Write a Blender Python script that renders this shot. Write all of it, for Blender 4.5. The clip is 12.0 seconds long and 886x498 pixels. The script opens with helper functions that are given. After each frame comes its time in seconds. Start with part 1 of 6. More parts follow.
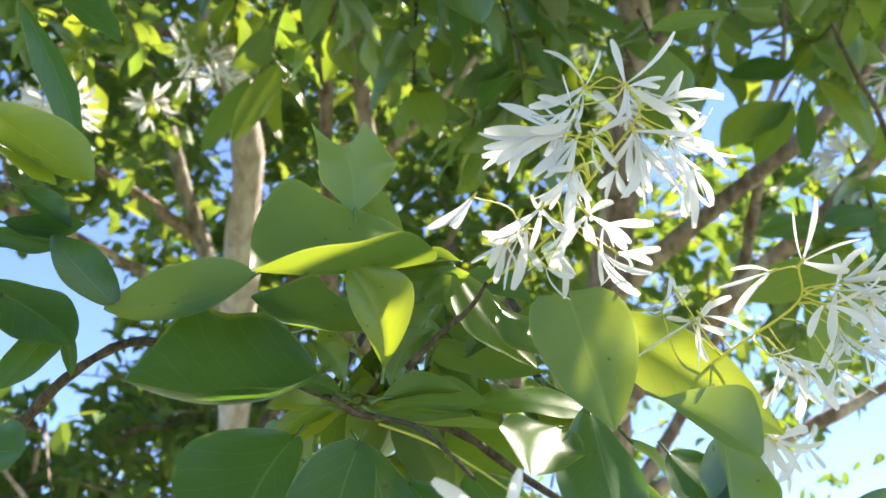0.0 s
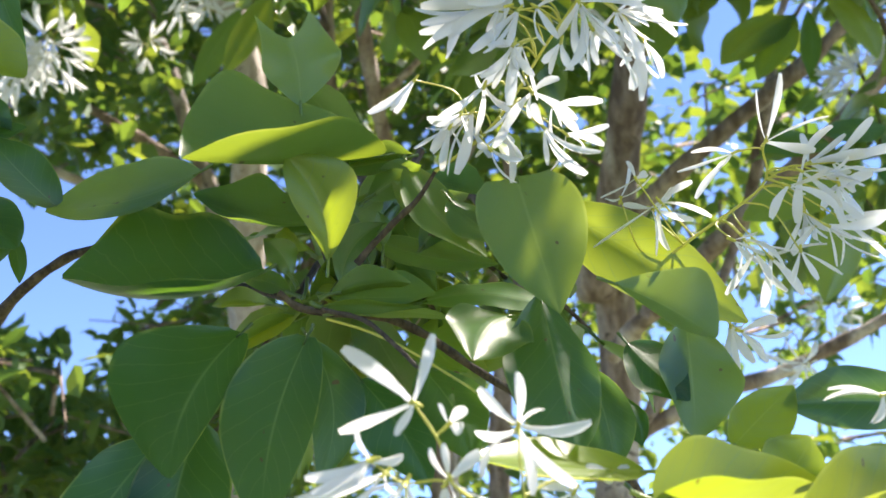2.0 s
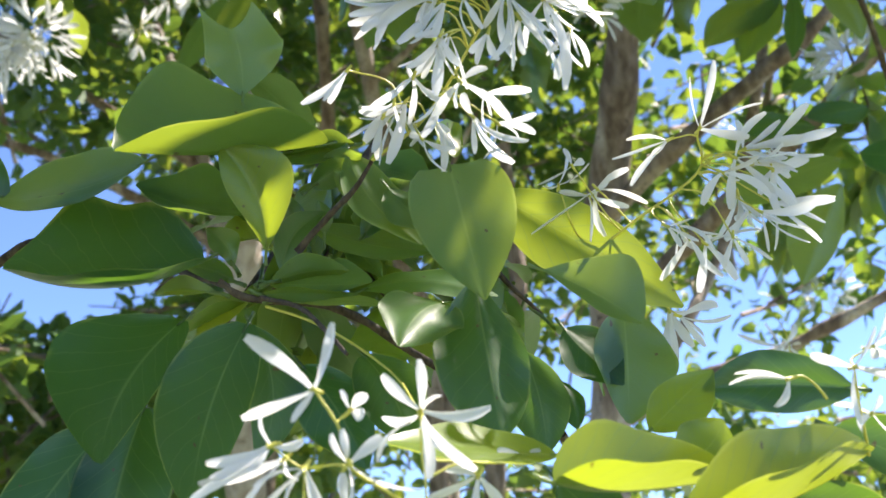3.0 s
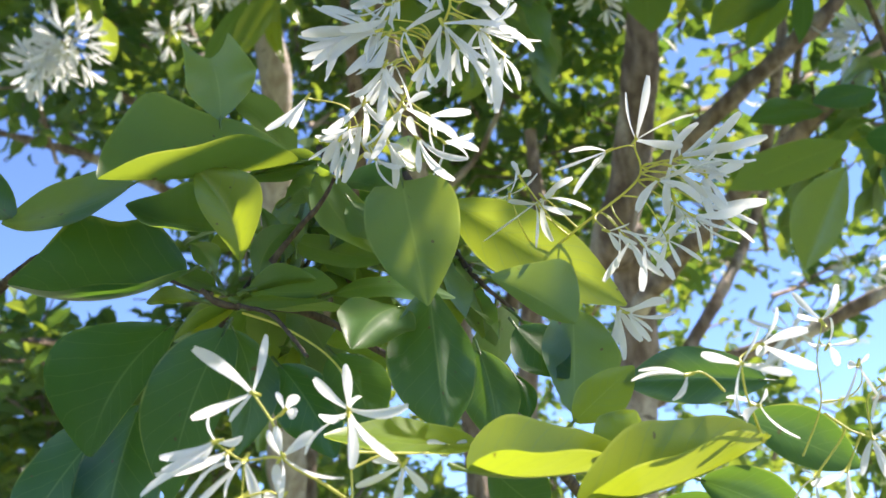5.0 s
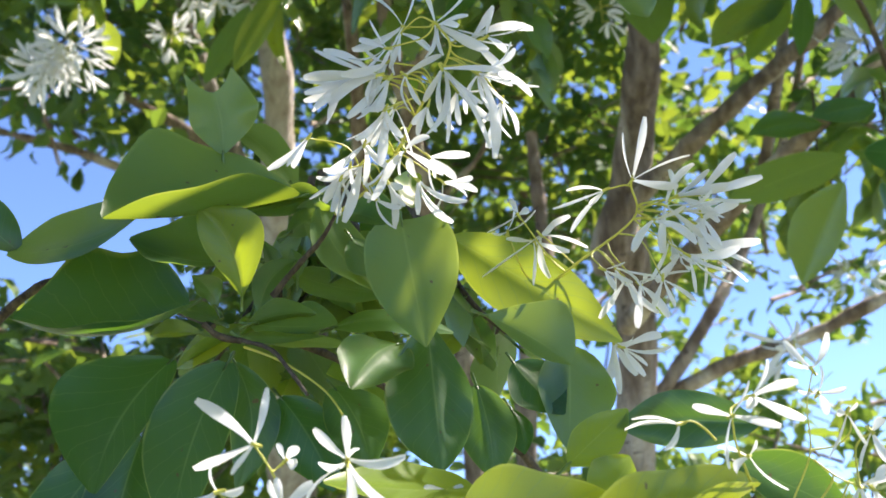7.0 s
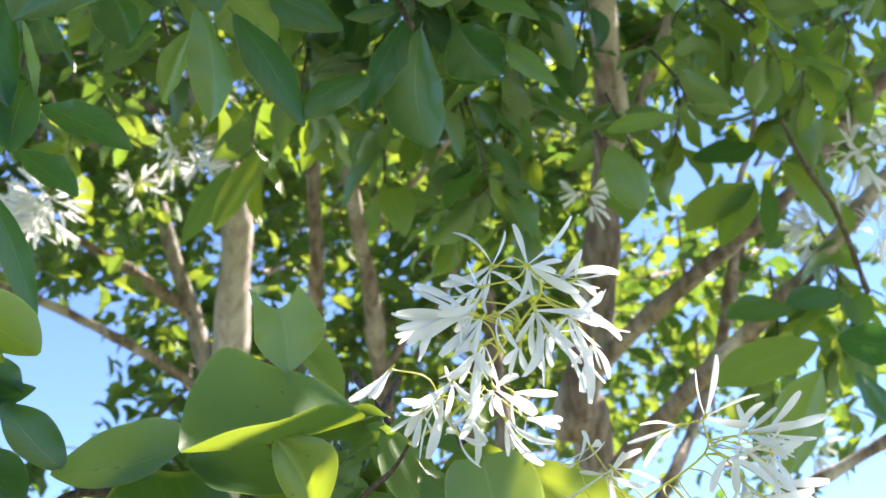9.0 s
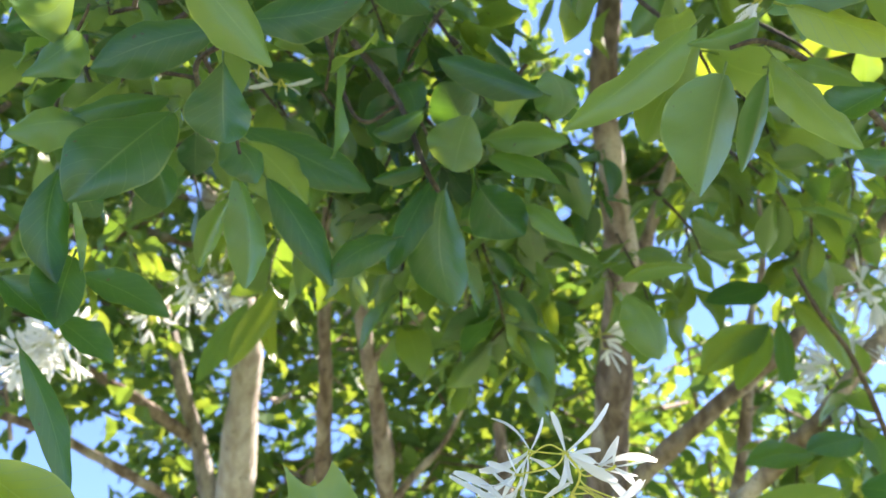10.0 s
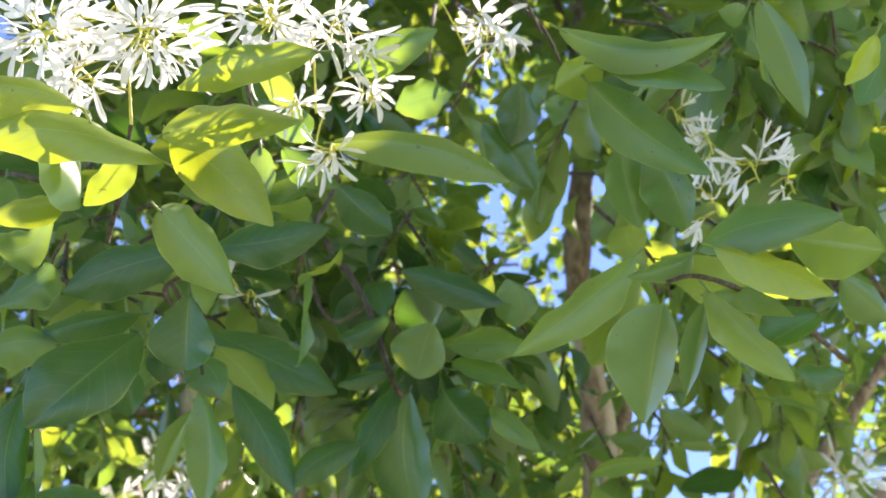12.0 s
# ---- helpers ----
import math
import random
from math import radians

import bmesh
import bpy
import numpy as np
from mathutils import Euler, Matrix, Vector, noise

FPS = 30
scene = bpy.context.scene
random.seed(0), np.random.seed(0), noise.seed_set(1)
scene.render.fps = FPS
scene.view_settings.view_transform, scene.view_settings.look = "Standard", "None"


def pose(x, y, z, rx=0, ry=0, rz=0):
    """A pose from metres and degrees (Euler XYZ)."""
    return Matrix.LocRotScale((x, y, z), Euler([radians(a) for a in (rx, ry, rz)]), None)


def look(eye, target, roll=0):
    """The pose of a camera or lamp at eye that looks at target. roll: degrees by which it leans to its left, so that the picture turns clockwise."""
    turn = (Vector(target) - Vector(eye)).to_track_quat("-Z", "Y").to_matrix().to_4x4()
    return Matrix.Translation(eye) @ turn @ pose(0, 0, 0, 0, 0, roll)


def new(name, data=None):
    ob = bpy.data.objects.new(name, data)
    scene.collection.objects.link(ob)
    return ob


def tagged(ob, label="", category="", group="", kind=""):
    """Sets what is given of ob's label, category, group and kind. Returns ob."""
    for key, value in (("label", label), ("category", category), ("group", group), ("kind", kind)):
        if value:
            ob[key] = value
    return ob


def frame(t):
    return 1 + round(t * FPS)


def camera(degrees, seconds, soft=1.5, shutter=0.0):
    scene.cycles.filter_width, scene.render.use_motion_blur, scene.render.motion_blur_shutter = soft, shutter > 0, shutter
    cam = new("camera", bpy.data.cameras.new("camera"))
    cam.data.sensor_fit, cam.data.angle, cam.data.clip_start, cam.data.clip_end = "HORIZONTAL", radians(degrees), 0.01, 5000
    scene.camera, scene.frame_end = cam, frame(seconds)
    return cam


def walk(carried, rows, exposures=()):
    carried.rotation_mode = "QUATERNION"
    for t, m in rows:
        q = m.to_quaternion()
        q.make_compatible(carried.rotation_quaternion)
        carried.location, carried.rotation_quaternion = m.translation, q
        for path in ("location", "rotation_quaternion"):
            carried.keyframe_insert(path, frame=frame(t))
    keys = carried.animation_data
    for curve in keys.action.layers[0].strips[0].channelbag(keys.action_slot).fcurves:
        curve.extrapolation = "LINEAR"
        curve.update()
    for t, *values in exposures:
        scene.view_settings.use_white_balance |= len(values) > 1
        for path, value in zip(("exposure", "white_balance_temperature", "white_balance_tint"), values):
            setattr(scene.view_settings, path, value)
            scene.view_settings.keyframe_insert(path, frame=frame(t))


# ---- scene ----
# ---- camera and its way ----
cam = camera(54.0, 12.0, soft=1.6)
cam.data.dof.use_dof, cam.data.dof.focus_distance, cam.data.dof.aperture_fstop = True, 0.35, 18
PATH = [
    (0, (-0.0000, -0.0000, 1.5500), (-0.0000, 1.7492, 2.5196), 0.00),
    (0.5, (-0.0221, 0.0194, 1.5432), (0.0188, 1.7672, 2.5144), -1.18),
    (1, (-0.0121, 0.0208, 1.5485), (0.0373, 1.7681, 2.5203), -1.01),
    (1.5, (0.0115, 0.0137, 1.5404), (0.0240, 1.7818, 2.4749), -1.04),
    (2, (0.0265, 0.0206, 1.5366), (-0.0189, 1.8259, 2.3962), -0.80),
    (2.5, (0.0368, 0.0224, 1.5352), (-0.0130, 1.8359, 2.3771), -1.06),
    (3, (0.0526, 0.0166, 1.5358), (-0.0091, 1.8375, 2.3607), -0.96),
    (5, (0.0892, -0.0123, 1.5317), (-0.0757, 1.8165, 2.3243), -1.03),
    (5.5, (0.0930, -0.0144, 1.5267), (-0.0819, 1.8189, 2.3065), -1.27),
    (6, (0.1001, -0.0179, 1.5333), (-0.0712, 1.8173, 2.3097), -1.15),
    (6.5, (0.0983, -0.0204, 1.5389), (-0.0936, 1.8130, 2.3148), -0.74),
    (8.5, (0.0500, -0.0403, 1.5721), (0.0384, 1.7234, 2.5151), -0.84),
    (9, (0.0326, -0.0451, 1.5792), (0.0328, 1.6488, 2.6425), -1.24),
    (9.5, (0.0180, -0.0529, 1.5886), (0.0181, 1.5733, 2.7529), -1.11),
    (10, (0.0195, -0.0684, 1.5956), (0.0145, 1.4643, 2.8805), -0.87),
    (10.5, (0.0242, -0.0855, 1.5969), (0.0059, 1.3993, 2.9367), -0.05),
    (11, (0.0272, -0.0895, 1.6024), (0.0221, 1.3285, 3.0128), -0.31),
    (11.5, (0.0308, -0.1013, 1.6030), (0.0386, 1.2437, 3.0831), -0.55),
    (12, (0.0354, -0.1035, 1.6054), (0.0707, 1.1675, 3.1493), -2.05),
]
EXPOSURES = [(0, 2.22, 6800, 20), (2.5, 1.82, 6450, 20), (6.5, 1.76, 6450, 20), (9, 2.22, 6450, 20), (10, 2.42, 6600, 21), (10.5, 2.37, 6600, 23), (12, 2.38, 6700, 28)]
walk(cam, [(t, look(eye, target, roll)) for t, eye, target, roll in PATH], EXPOSURES)

# ---- sky and sun ----
SUN_EL, SUN_AZ = radians(56), radians(62)   # the azimuth counts from +y towards +x
TO_SUN = Vector((math.sin(SUN_AZ) * math.cos(SUN_EL), math.cos(SUN_AZ) * math.cos(SUN_EL), math.sin(SUN_EL)))
world = bpy.data.worlds.new("sky")
scene.world = world
world.use_nodes = True
wn = world.node_tree
sky = wn.nodes.new("ShaderNodeTexSky")
sky.sky_type = "NISHITA"
sky.sun_disc = False
sky.sun_elevation, sky.sun_rotation = SUN_EL, SUN_AZ
sky.air_density, sky.dust_density, sky.ozone_density = 0.7, 0.0, 6.0
sky.altitude = 1200
wn.nodes["Background"].inputs["Strength"].default_value = 0.115
wn.links.new(sky.outputs["Color"], wn.nodes["Background"].inputs["Color"])
sun_data = bpy.data.lights.new("sun", "SUN")
sun_data.energy, sun_data.angle, sun_data.color = 4.5, radians(0.53), (1.0, 0.93, 0.78)
sun = new("sun", sun_data)
sun.matrix_world = look(TO_SUN * 50, (0, 0, 0))


# ---- materials ----
def material(name):
    m = bpy.data.materials.new(name)
    m.use_nodes = True
    return m, m.node_tree.nodes, m.node_tree.links, m.node_tree.nodes["Principled BSDF"]


def mathnode(nodes, links, op, a, b=None, clamp=False):
    n = nodes.new("ShaderNodeMath")
    n.operation, n.use_clamp = op, clamp
    for i, v in enumerate((a, b)):
        if v is None:
            continue
        if isinstance(v, (int, float)):
            n.inputs[i].default_value = v
        else:
            links.new(v, n.inputs[i])
    return n.outputs[0]


def mixcol(nodes, links, fac, a, b):
    n = nodes.new("ShaderNodeMix")
    n.data_type = "RGBA"
    for sock, v in ((n.inputs[0], fac), (n.inputs[6], a), (n.inputs[7], b)):
        if isinstance(v, (int, float)):
            sock.default_value = v
        elif isinstance(v, tuple):
            sock.default_value = (*v, 1)
        else:
            links.new(v, sock)
    return n.outputs[2]


def noise_tex(nodes, links, scale, detail=3, vec=None):
    n = nodes.new("ShaderNodeTexNoise")
    n.inputs["Scale"].default_value, n.inputs["Detail"].default_value = scale, detail
    if vec is not None:
        links.new(vec, n.inputs["Vector"])
    return n.outputs["Fac"]


def ramp(nodes, links, fac, a, b):
    n = nodes.new("ShaderNodeMapRange")
    n.inputs["From Min"].default_value, n.inputs["From Max"].default_value = a, b
    links.new(fac, n.inputs["Value"])
    return n.outputs["Result"]


def leaf_material(name, dark, light, thru_a, thru_b, veins=0.28):
    """A glossy leaf that lets light through, with midrib and side veins along its own length and breadth."""
    m, N, L, P = material(name)
    uv = N.new("ShaderNodeUVMap").outputs[0]
    here = N.new("ShaderNodeTexCoord").outputs["Object"]
    sep = N.new("ShaderNodeSeparateXYZ")
    L.new(uv, sep.inputs[0])
    s, c = sep.outputs[0], mathnode(N, L, "ABSOLUTE", mathnode(N, L, "SUBTRACT", sep.outputs[1], 0.5))
    midrib = mathnode(N, L, "MULTIPLY", ramp(N, L, c, 0.019, 0.007), ramp(N, L, s, 0.95, 0.6))
    along = mathnode(N, L, "SUBTRACT", mathnode(N, L, "MULTIPLY", s, 8.0), mathnode(N, L, "MULTIPLY", c, 4.5))
    wob = mathnode(N, L, "MULTIPLY", noise_tex(N, L, 120, 3, here), 0.5)
    saw = mathnode(N, L, "PINGPONG", mathnode(N, L, "ADD", along, wob), 0.5)
    vein = mathnode(N, L, "MULTIPLY", ramp(N, L, saw, 0.05, 0.01), veins)
    broken = ramp(N, L, noise_tex(N, L, 90, 2, here), 0.38, 0.62)
    rim = mathnode(N, L, "MULTIPLY", ramp(N, L, c, 0.470, 0.490), mathnode(N, L, "MULTIPLY", broken, 0.7))
    lines = mathnode(N, L, "MAXIMUM", mathnode(N, L, "MAXIMUM", mathnode(N, L, "MULTIPLY", midrib, 0.7), vein), mathnode(N, L, "MULTIPLY", rim, 0.6))
    rnd = N.new("ShaderNodeObjectInfo").outputs["Random"]
    mottle = noise_tex(N, L, 75, 4, here)
    blotch = ramp(N, L, noise_tex(N, L, 420, 2, here), 0.66, 0.78)
    tone = mixcol(N, L, rnd, dark, light)
    tone = mixcol(N, L, mathnode(N, L, "MULTIPLY", ramp(N, L, mottle, 0.35, 0.7), 0.35), tone, light)
    tone = mixcol(N, L, mathnode(N, L, "MULTIPLY", blotch, 0.12), tone, (0.10, 0.14, 0.03))
    spots = ramp(N, L, noise_tex(N, L, 210, 1, here), 0.765, 0.785)
    tone = mixcol(N, L, mathnode(N, L, "MULTIPLY", spots, 0.85), tone, (0.13, 0.09, 0.035))
    tone = mixcol(N, L, mathnode(N, L, "MULTIPLY", lines, 0.5), tone, (0.27, 0.36, 0.13))
    L.new(tone, P.inputs["Base Color"])
    P.inputs["Roughness"].default_value = 0.36
    P.inputs["Specular IOR Level"].default_value = 0.75
    bump = N.new("ShaderNodeBump")
    bump.inputs["Strength"].default_value, bump.inputs["Distance"].default_value = 0.30, 0.001
    swell = mathnode(N, L, "MULTIPLY", noise_tex(N, L, 60, 2, here), 2.6)
    grain = mathnode(N, L, "MULTIPLY", noise_tex(N, L, 2600, 2, here), 0.06)
    relief = mathnode(N, L, "ADD", mathnode(N, L, "MULTIPLY", lines, -0.12), mathnode(N, L, "ADD", swell, grain))
    L.new(relief, bump.inputs["Height"])
    L.new(bump.outputs[0], P.inputs["Normal"])
    tr = N.new("ShaderNodeBsdfTranslucent")
    thru = mixcol(N, L, rnd, thru_a, thru_b)
    thru = mixcol(N, L, mathnode(N, L, "MULTIPLY", vein, 0.9), thru, (0.16, 0.26, 0.03))
    thru = mixcol(N, L, mathnode(N, L, "MULTIPLY", rim, 0.8), thru, (0.60, 0.66, 0.10))
    thru = mixcol(N, L, mathnode(N, L, "MULTIPLY", blotch, 0.25), thru, (0.18, 0.30, 0.02))
    thru = mixcol(N, L, mathnode(N, L, "MULTIPLY", spots, 0.85), thru, (0.08, 0.05, 0.015))
    L.new(thru, tr.inputs["Color"])
    mix = N.new("ShaderNodeMixShader")
    mix.inputs[0].default_value = 0.43
    L.new(P.outputs[0], mix.inputs[1])
    L.new(tr.outputs[0], mix.inputs[2])
    L.new(mix.outputs[0], N["Material Output"].inputs[0])
    return m


def crown_material():
    m, N, L, P = material("crown_leaf")
    rnd = N.new("ShaderNodeNewGeometry").outputs["Random Per Island"]
    tone = mixcol(N, L, rnd, LEAF_DARK, LEAF_LIGHT)
    tone = mixcol(N, L, mathnode(N, L, "MULTIPLY", ramp(N, L, noise_tex(N, L, 1.2, 2), 0.4, 0.7), 0.4), tone, (0.11, 0.18, 0.03))
    L.new(tone, P.inputs["Base Color"])
    P.inputs["Roughness"].default_value = 0.58
    tr = N.new("ShaderNodeBsdfTranslucent")
    L.new(mixcol(N, L, rnd, (0.15, 0.28, 0.030), (0.32, 0.39, 0.030)), tr.inputs["Color"])
    mix = N.new("ShaderNodeMixShader")
    mix.inputs[0].default_value = 0.42
    L.new(P.outputs[0], mix.inputs[1])
    L.new(tr.outputs[0], mix.inputs[2])
    L.new(mix.outputs[0], N["Material Output"].inputs[0])
    return m


def petal_material():
    m, N, L, P = material("petal")
    rnd = N.new("ShaderNodeObjectInfo").outputs["Random"]
    tone = mixcol(N, L, mathnode(N, L, "MULTIPLY", rnd, 0.5), (0.72, 0.73, 0.73), (0.66, 0.67, 0.67))
    tone = mixcol(N, L, mathnode(N, L, "MULTIPLY", ramp(N, L, noise_tex(N, L, 300, 3, N.new("ShaderNodeTexCoord").outputs["Object"]), 0.5, 0.8), 0.25), tone, (0.64, 0.66, 0.60))
    L.new(tone, P.inputs["Base Color"])
    P.inputs["Roughness"].default_value = 0.55
    tr = N.new("ShaderNodeBsdfTranslucent")
    tr.inputs["Color"].default_value = (0.74, 0.76, 0.76, 1)
    mix = N.new("ShaderNodeMixShader")
    mix.inputs[0].default_value = 0.5
    L.new(P.outputs[0], mix.inputs[1])
    L.new(tr.outputs[0], mix.inputs[2])
    L.new(mix.outputs[0], N["Material Output"].inputs[0])
    return m


def stalk_material():
    m, N, L, P = material("green_stalk")
    L.new(mixcol(N, L, noise_tex(N, L, 200), (0.44, 0.44, 0.06), (0.52, 0.49, 0.08)), P.inputs["Base Color"])
    P.inputs["Roughness"].default_value = 0.5
    return m


def bark_material(name, dark, mid, light, scale):
    m, N, L, P = material(name)
    geo = N.new("ShaderNodeTexCoord").outputs["Object"]
    mp = N.new("ShaderNodeMapping")
    mp.inputs["Scale"].default_value = (1.0, 1.0, 0.28)
    L.new(geo, mp.inputs[0])
    plates = noise_tex(N, L, 60 * scale, 6, mp.outputs[0])
    patches = noise_tex(N, L, 14 * scale, 4, mp.outputs[0])
    fine = noise_tex(N, L, 160 * scale, 4, geo)
    tone = mixcol(N, L, ramp(N, L, plates, 0.38, 0.62), dark, mid)
    tone = mixcol(N, L, ramp(N, L, patches, 0.51, 0.70), tone, light)
    tone = mixcol(N, L, mathnode(N, L, "MULTIPLY", ramp(N, L, fine, 0.45, 0.7), 0.4), tone, dark)
    wide = N.new("ShaderNodeMapping")
    wide.inputs["Scale"].default_value = (1.0, 1.0, 2.2)
    L.new(geo, wide.inputs[0])
    scars = ramp(N, L, noise_tex(N, L, 38 * scale, 2, wide.outputs[0]), 0.66, 0.71)
    tone = mixcol(N, L, mathnode(N, L, "MULTIPLY", scars, 0.8), tone, (dark[0] * 0.5, dark[1] * 0.5, dark[2] * 0.5))
    L.new(tone, P.inputs["Base Color"])
    P.inputs["Roughness"].default_value = 0.9
    bump = N.new("ShaderNodeBump")
    bump.inputs["Strength"].default_value, bump.inputs["Distance"].default_value = 0.8, 0.012 / scale
    L.new(mathnode(N, L, "ADD", plates, mathnode(N, L, "MULTIPLY", fine, 0.4)), bump.inputs["Height"])
    L.new(bump.outputs[0], P.inputs["Normal"])
    return m


def ground_material():
    m, N, L, P = material("lawn")
    geo = N.new("ShaderNodeTexCoord").outputs["Object"]
    # never in view; colours lifted to bounce fill light onto the leaf undersides
    tone = mixcol(N, L, noise_tex(N, L, 6.0, 6, geo), (0.12, 0.16, 0.06), (0.22, 0.24, 0.11))
    # pale patches added to strengthen that bounce
    tone = mixcol(N, L, ramp(N, L, noise_tex(N, L, 0.3, 3, geo), 0.5, 0.7), tone, (0.42, 0.38, 0.29))
    L.new(tone, P.inputs["Base Color"])
    P.inputs["Roughness"].default_value = 0.95
    return m


LEAF_DARK, LEAF_LIGHT = (0.027, 0.090, 0.040), (0.085, 0.180, 0.054)
THRU_A, THRU_B = (0.19, 0.34, 0.026), (0.38, 0.45, 0.022)
LEAF = leaf_material("leaf", LEAF_DARK, LEAF_LIGHT, THRU_A, THRU_B)
# the leaf colours again, darkened to paint shade into them
SHADE_LEAF = leaf_material("shade_leaf", (0.012, 0.062, 0.024), (0.027, 0.093, 0.031), (0.065, 0.18, 0.014), (0.13, 0.25, 0.014))
# yellower, brighter copy for young and sunlit leaves: sun glow painted in
YOUNG_SUNLIT = leaf_material("young_sunlit_leaf", (0.09, 0.17, 0.02), (0.14, 0.21, 0.022), (0.36, 0.46, 0.016), (0.50, 0.56, 0.020), 0.6)
CROWN, PETAL, STALK = crown_material(), petal_material(), stalk_material()
BARK = bark_material("bark", (0.12, 0.085, 0.062), (0.28, 0.22, 0.175), (0.48, 0.43, 0.37), 1.0)
GREY_BARK = bark_material("grey_bark", (0.15, 0.125, 0.105), (0.31, 0.275, 0.24), (0.46, 0.43, 0.39), 1.0)
PALE_BARK = bark_material("pale_bark", (0.34, 0.29, 0.25), (0.50, 0.46, 0.42), (0.64, 0.60, 0.56), 0.8)
TWIG = bark_material("twig_bark", (0.035, 0.025, 0.018), (0.09, 0.07, 0.045), (0.15, 0.12, 0.08), 8.0)
GROUND = ground_material()
rng = random.Random(7)


# ---- builders ----
def link_mesh(name, verts, faces, mat, parent=None, uvs=None, smooth=True):
    me = bpy.data.meshes.new(name)
    me.from_pydata(verts, [], faces)
    me.materials.append(mat)
    if smooth:
        me.polygons.foreach_set("use_smooth", [True] * len(me.polygons))
    if uvs is not None:
        layer = me.uv_layers.new(name="UVMap")
        for lp in me.loops:
            layer.data[lp.index].uv = uvs[lp.vertex_index]
    me.update()
    ob = new(name, me)
    if parent is not None:
        ob.parent = parent
    return ob


def spline(pts, per=8):
    """A smooth line through the points."""
    P = [Vector(p) for p in pts]
    P = [2 * P[0] - P[1]] + P + [2 * P[-1] - P[-2]]
    line = []
    for i in range(1, len(P) - 2):
        a, b, c, d = P[i - 1:i + 3]
        for k in range(per):
            t = k / per
            line.append(0.5 * ((2 * b) + (c - a) * t + (2 * a - 5 * b + 4 * c - d) * t * t + (3 * b - a - 3 * c + d) * t ** 3))
    line.append(P[-2])
    return line


def tube(line, r0, r1, sides=8, rough=0.0, power=1.0):
    """Verts and faces of a tapering tube along the line; rough bumps its radius."""
    verts, faces = [], []
    up = Vector((0.3, 0.2, 1)).normalized()
    for i, p in enumerate(line):
        d = (line[min(i + 1, len(line) - 1)] - line[max(i - 1, 0)]).normalized()
        if abs(d.dot(up)) > 0.95:
            up = Vector((1, 0.1, 0))
        u = d.cross(up).normalized()
        v = u.cross(d)
        up = v
        r = r0 + (r1 - r0) * (i / (len(line) - 1)) ** power
        for k in range(sides):
            a = 2 * math.pi * k / sides
            q = u * math.cos(a) + v * math.sin(a)
            bump = 1 + rough * noise.noise((p + q * r) * (0.35 / max(r0, 1e-4))) if rough else 1
            verts.append(p + q * r * bump)
    for i in range(len(line) - 1):
        for k in range(sides):
            a, b = i * sides + k, i * sides + (k + 1) % sides
            faces.append((a, a + sides, b + sides, b))
    faces.append(tuple(range(sides - 1, -1, -1)))
    faces.append(tuple(range(len(verts) - sides, len(verts))))
    return verts, faces


def merge(parts):
    verts, faces = [], []
    for v, f in parts:
        n = len(verts)
        verts += v
        faces += [tuple(i + n for i in q) for q in f]
    return verts, faces


def thing(name, label, category, group="", at=(0, 0, 0)):
    ob = new(name)
    ob.location = at
    ob.empty_display_size = 0.1
    return tagged(ob, label, category, group)


def leaf_shape(s, skew=1.0):
    """Half breadth of a leaf along its length, 1 at the widest; skew over 1 moves the widest place to the tip."""
    return math.sin(math.pi * s ** skew) ** (0.58 + 0.42 * s) if 0 < s < 1 else 0.0


def leaf_mesh(base, tip, width, normal, fold, curl, rows=14, cols=4, petiole=0.005):
    """A leaf from base to tip: folded along its midrib by fold degrees, bowed by curl of its length, with wavy edges."""
    base, tip, n = Vector(base), Vector(tip), Vector(normal)
    ax = tip - base
    size = ax.length
    ax.normalize()
    n = (n - ax * n.dot(ax)).normalized()
    side = ax.cross(n)
    ph, wave = rng.uniform(0, 6.3), rng.uniform(0.03, 0.11) * width
    skew, twist = rng.uniform(-0.13, 0.13) * size, radians(rng.uniform(-28, 28))
    droop, widest = rng.uniform(0.0, 0.18), rng.uniform(0.9, 1.2)
    verts, uvs, faces = [], [], []
    ca, sa = math.cos(radians(fold)), math.sin(radians(fold))
    for i in range(rows + 1):
        s = i / rows
        arch = 4 * s * (1 - s)
        mid = base + ax * (size * s) + n * (curl * size * arch) + side * (skew * arch)
        w = width / 2 * max(leaf_shape(0.015 + 0.975 * s, widest), 0.03 if s < 0.5 else 0.02)
        tw = twist * (s - 0.5)
        sd = side * math.cos(tw) + n * math.sin(tw)
        nn = n * math.cos(tw) - side * math.sin(tw)
        for j in range(-cols, cols + 1):
            c = j / cols
            lift = abs(c) * sa - droop * c * c * sa
            edge = wave * math.sin(s * 11 + ph + (1.7 if c > 0 else 0)) * c * c
            p = mid + sd * (c * w * ca) + nn * (lift * w + edge)
            verts.append(p)
            uvs.append((s, 0.5 + 0.5 * c))
    m = 2 * cols + 1
    for i in range(rows):
        for j in range(m - 1):
            a = i * m + j
            faces.append((a, a + 1, a + m + 1, a + m))
    if petiole:
        line = [base - ax * petiole - n * 0.002, base - ax * petiole * 0.4, base + ax * size * 0.12 + n * (curl * size * 0.4 - 0.0004)]
        v, f = tube(line, 0.0011, 0.0007, 5)
        k = len(verts)
        verts += v
        uvs += [(0.02, 0.5)] * len(v)
        faces += [tuple(q + k for q in t) for t in f]
    return verts, faces, uvs


def leaf(branch, base, tip, width, normal, fold=25, curl=0.08):
    v, f, uv = leaf_mesh(base, tip, width, normal, fold, curl)
    return link_mesh("leaf", v, f, LEAF, branch, uv)


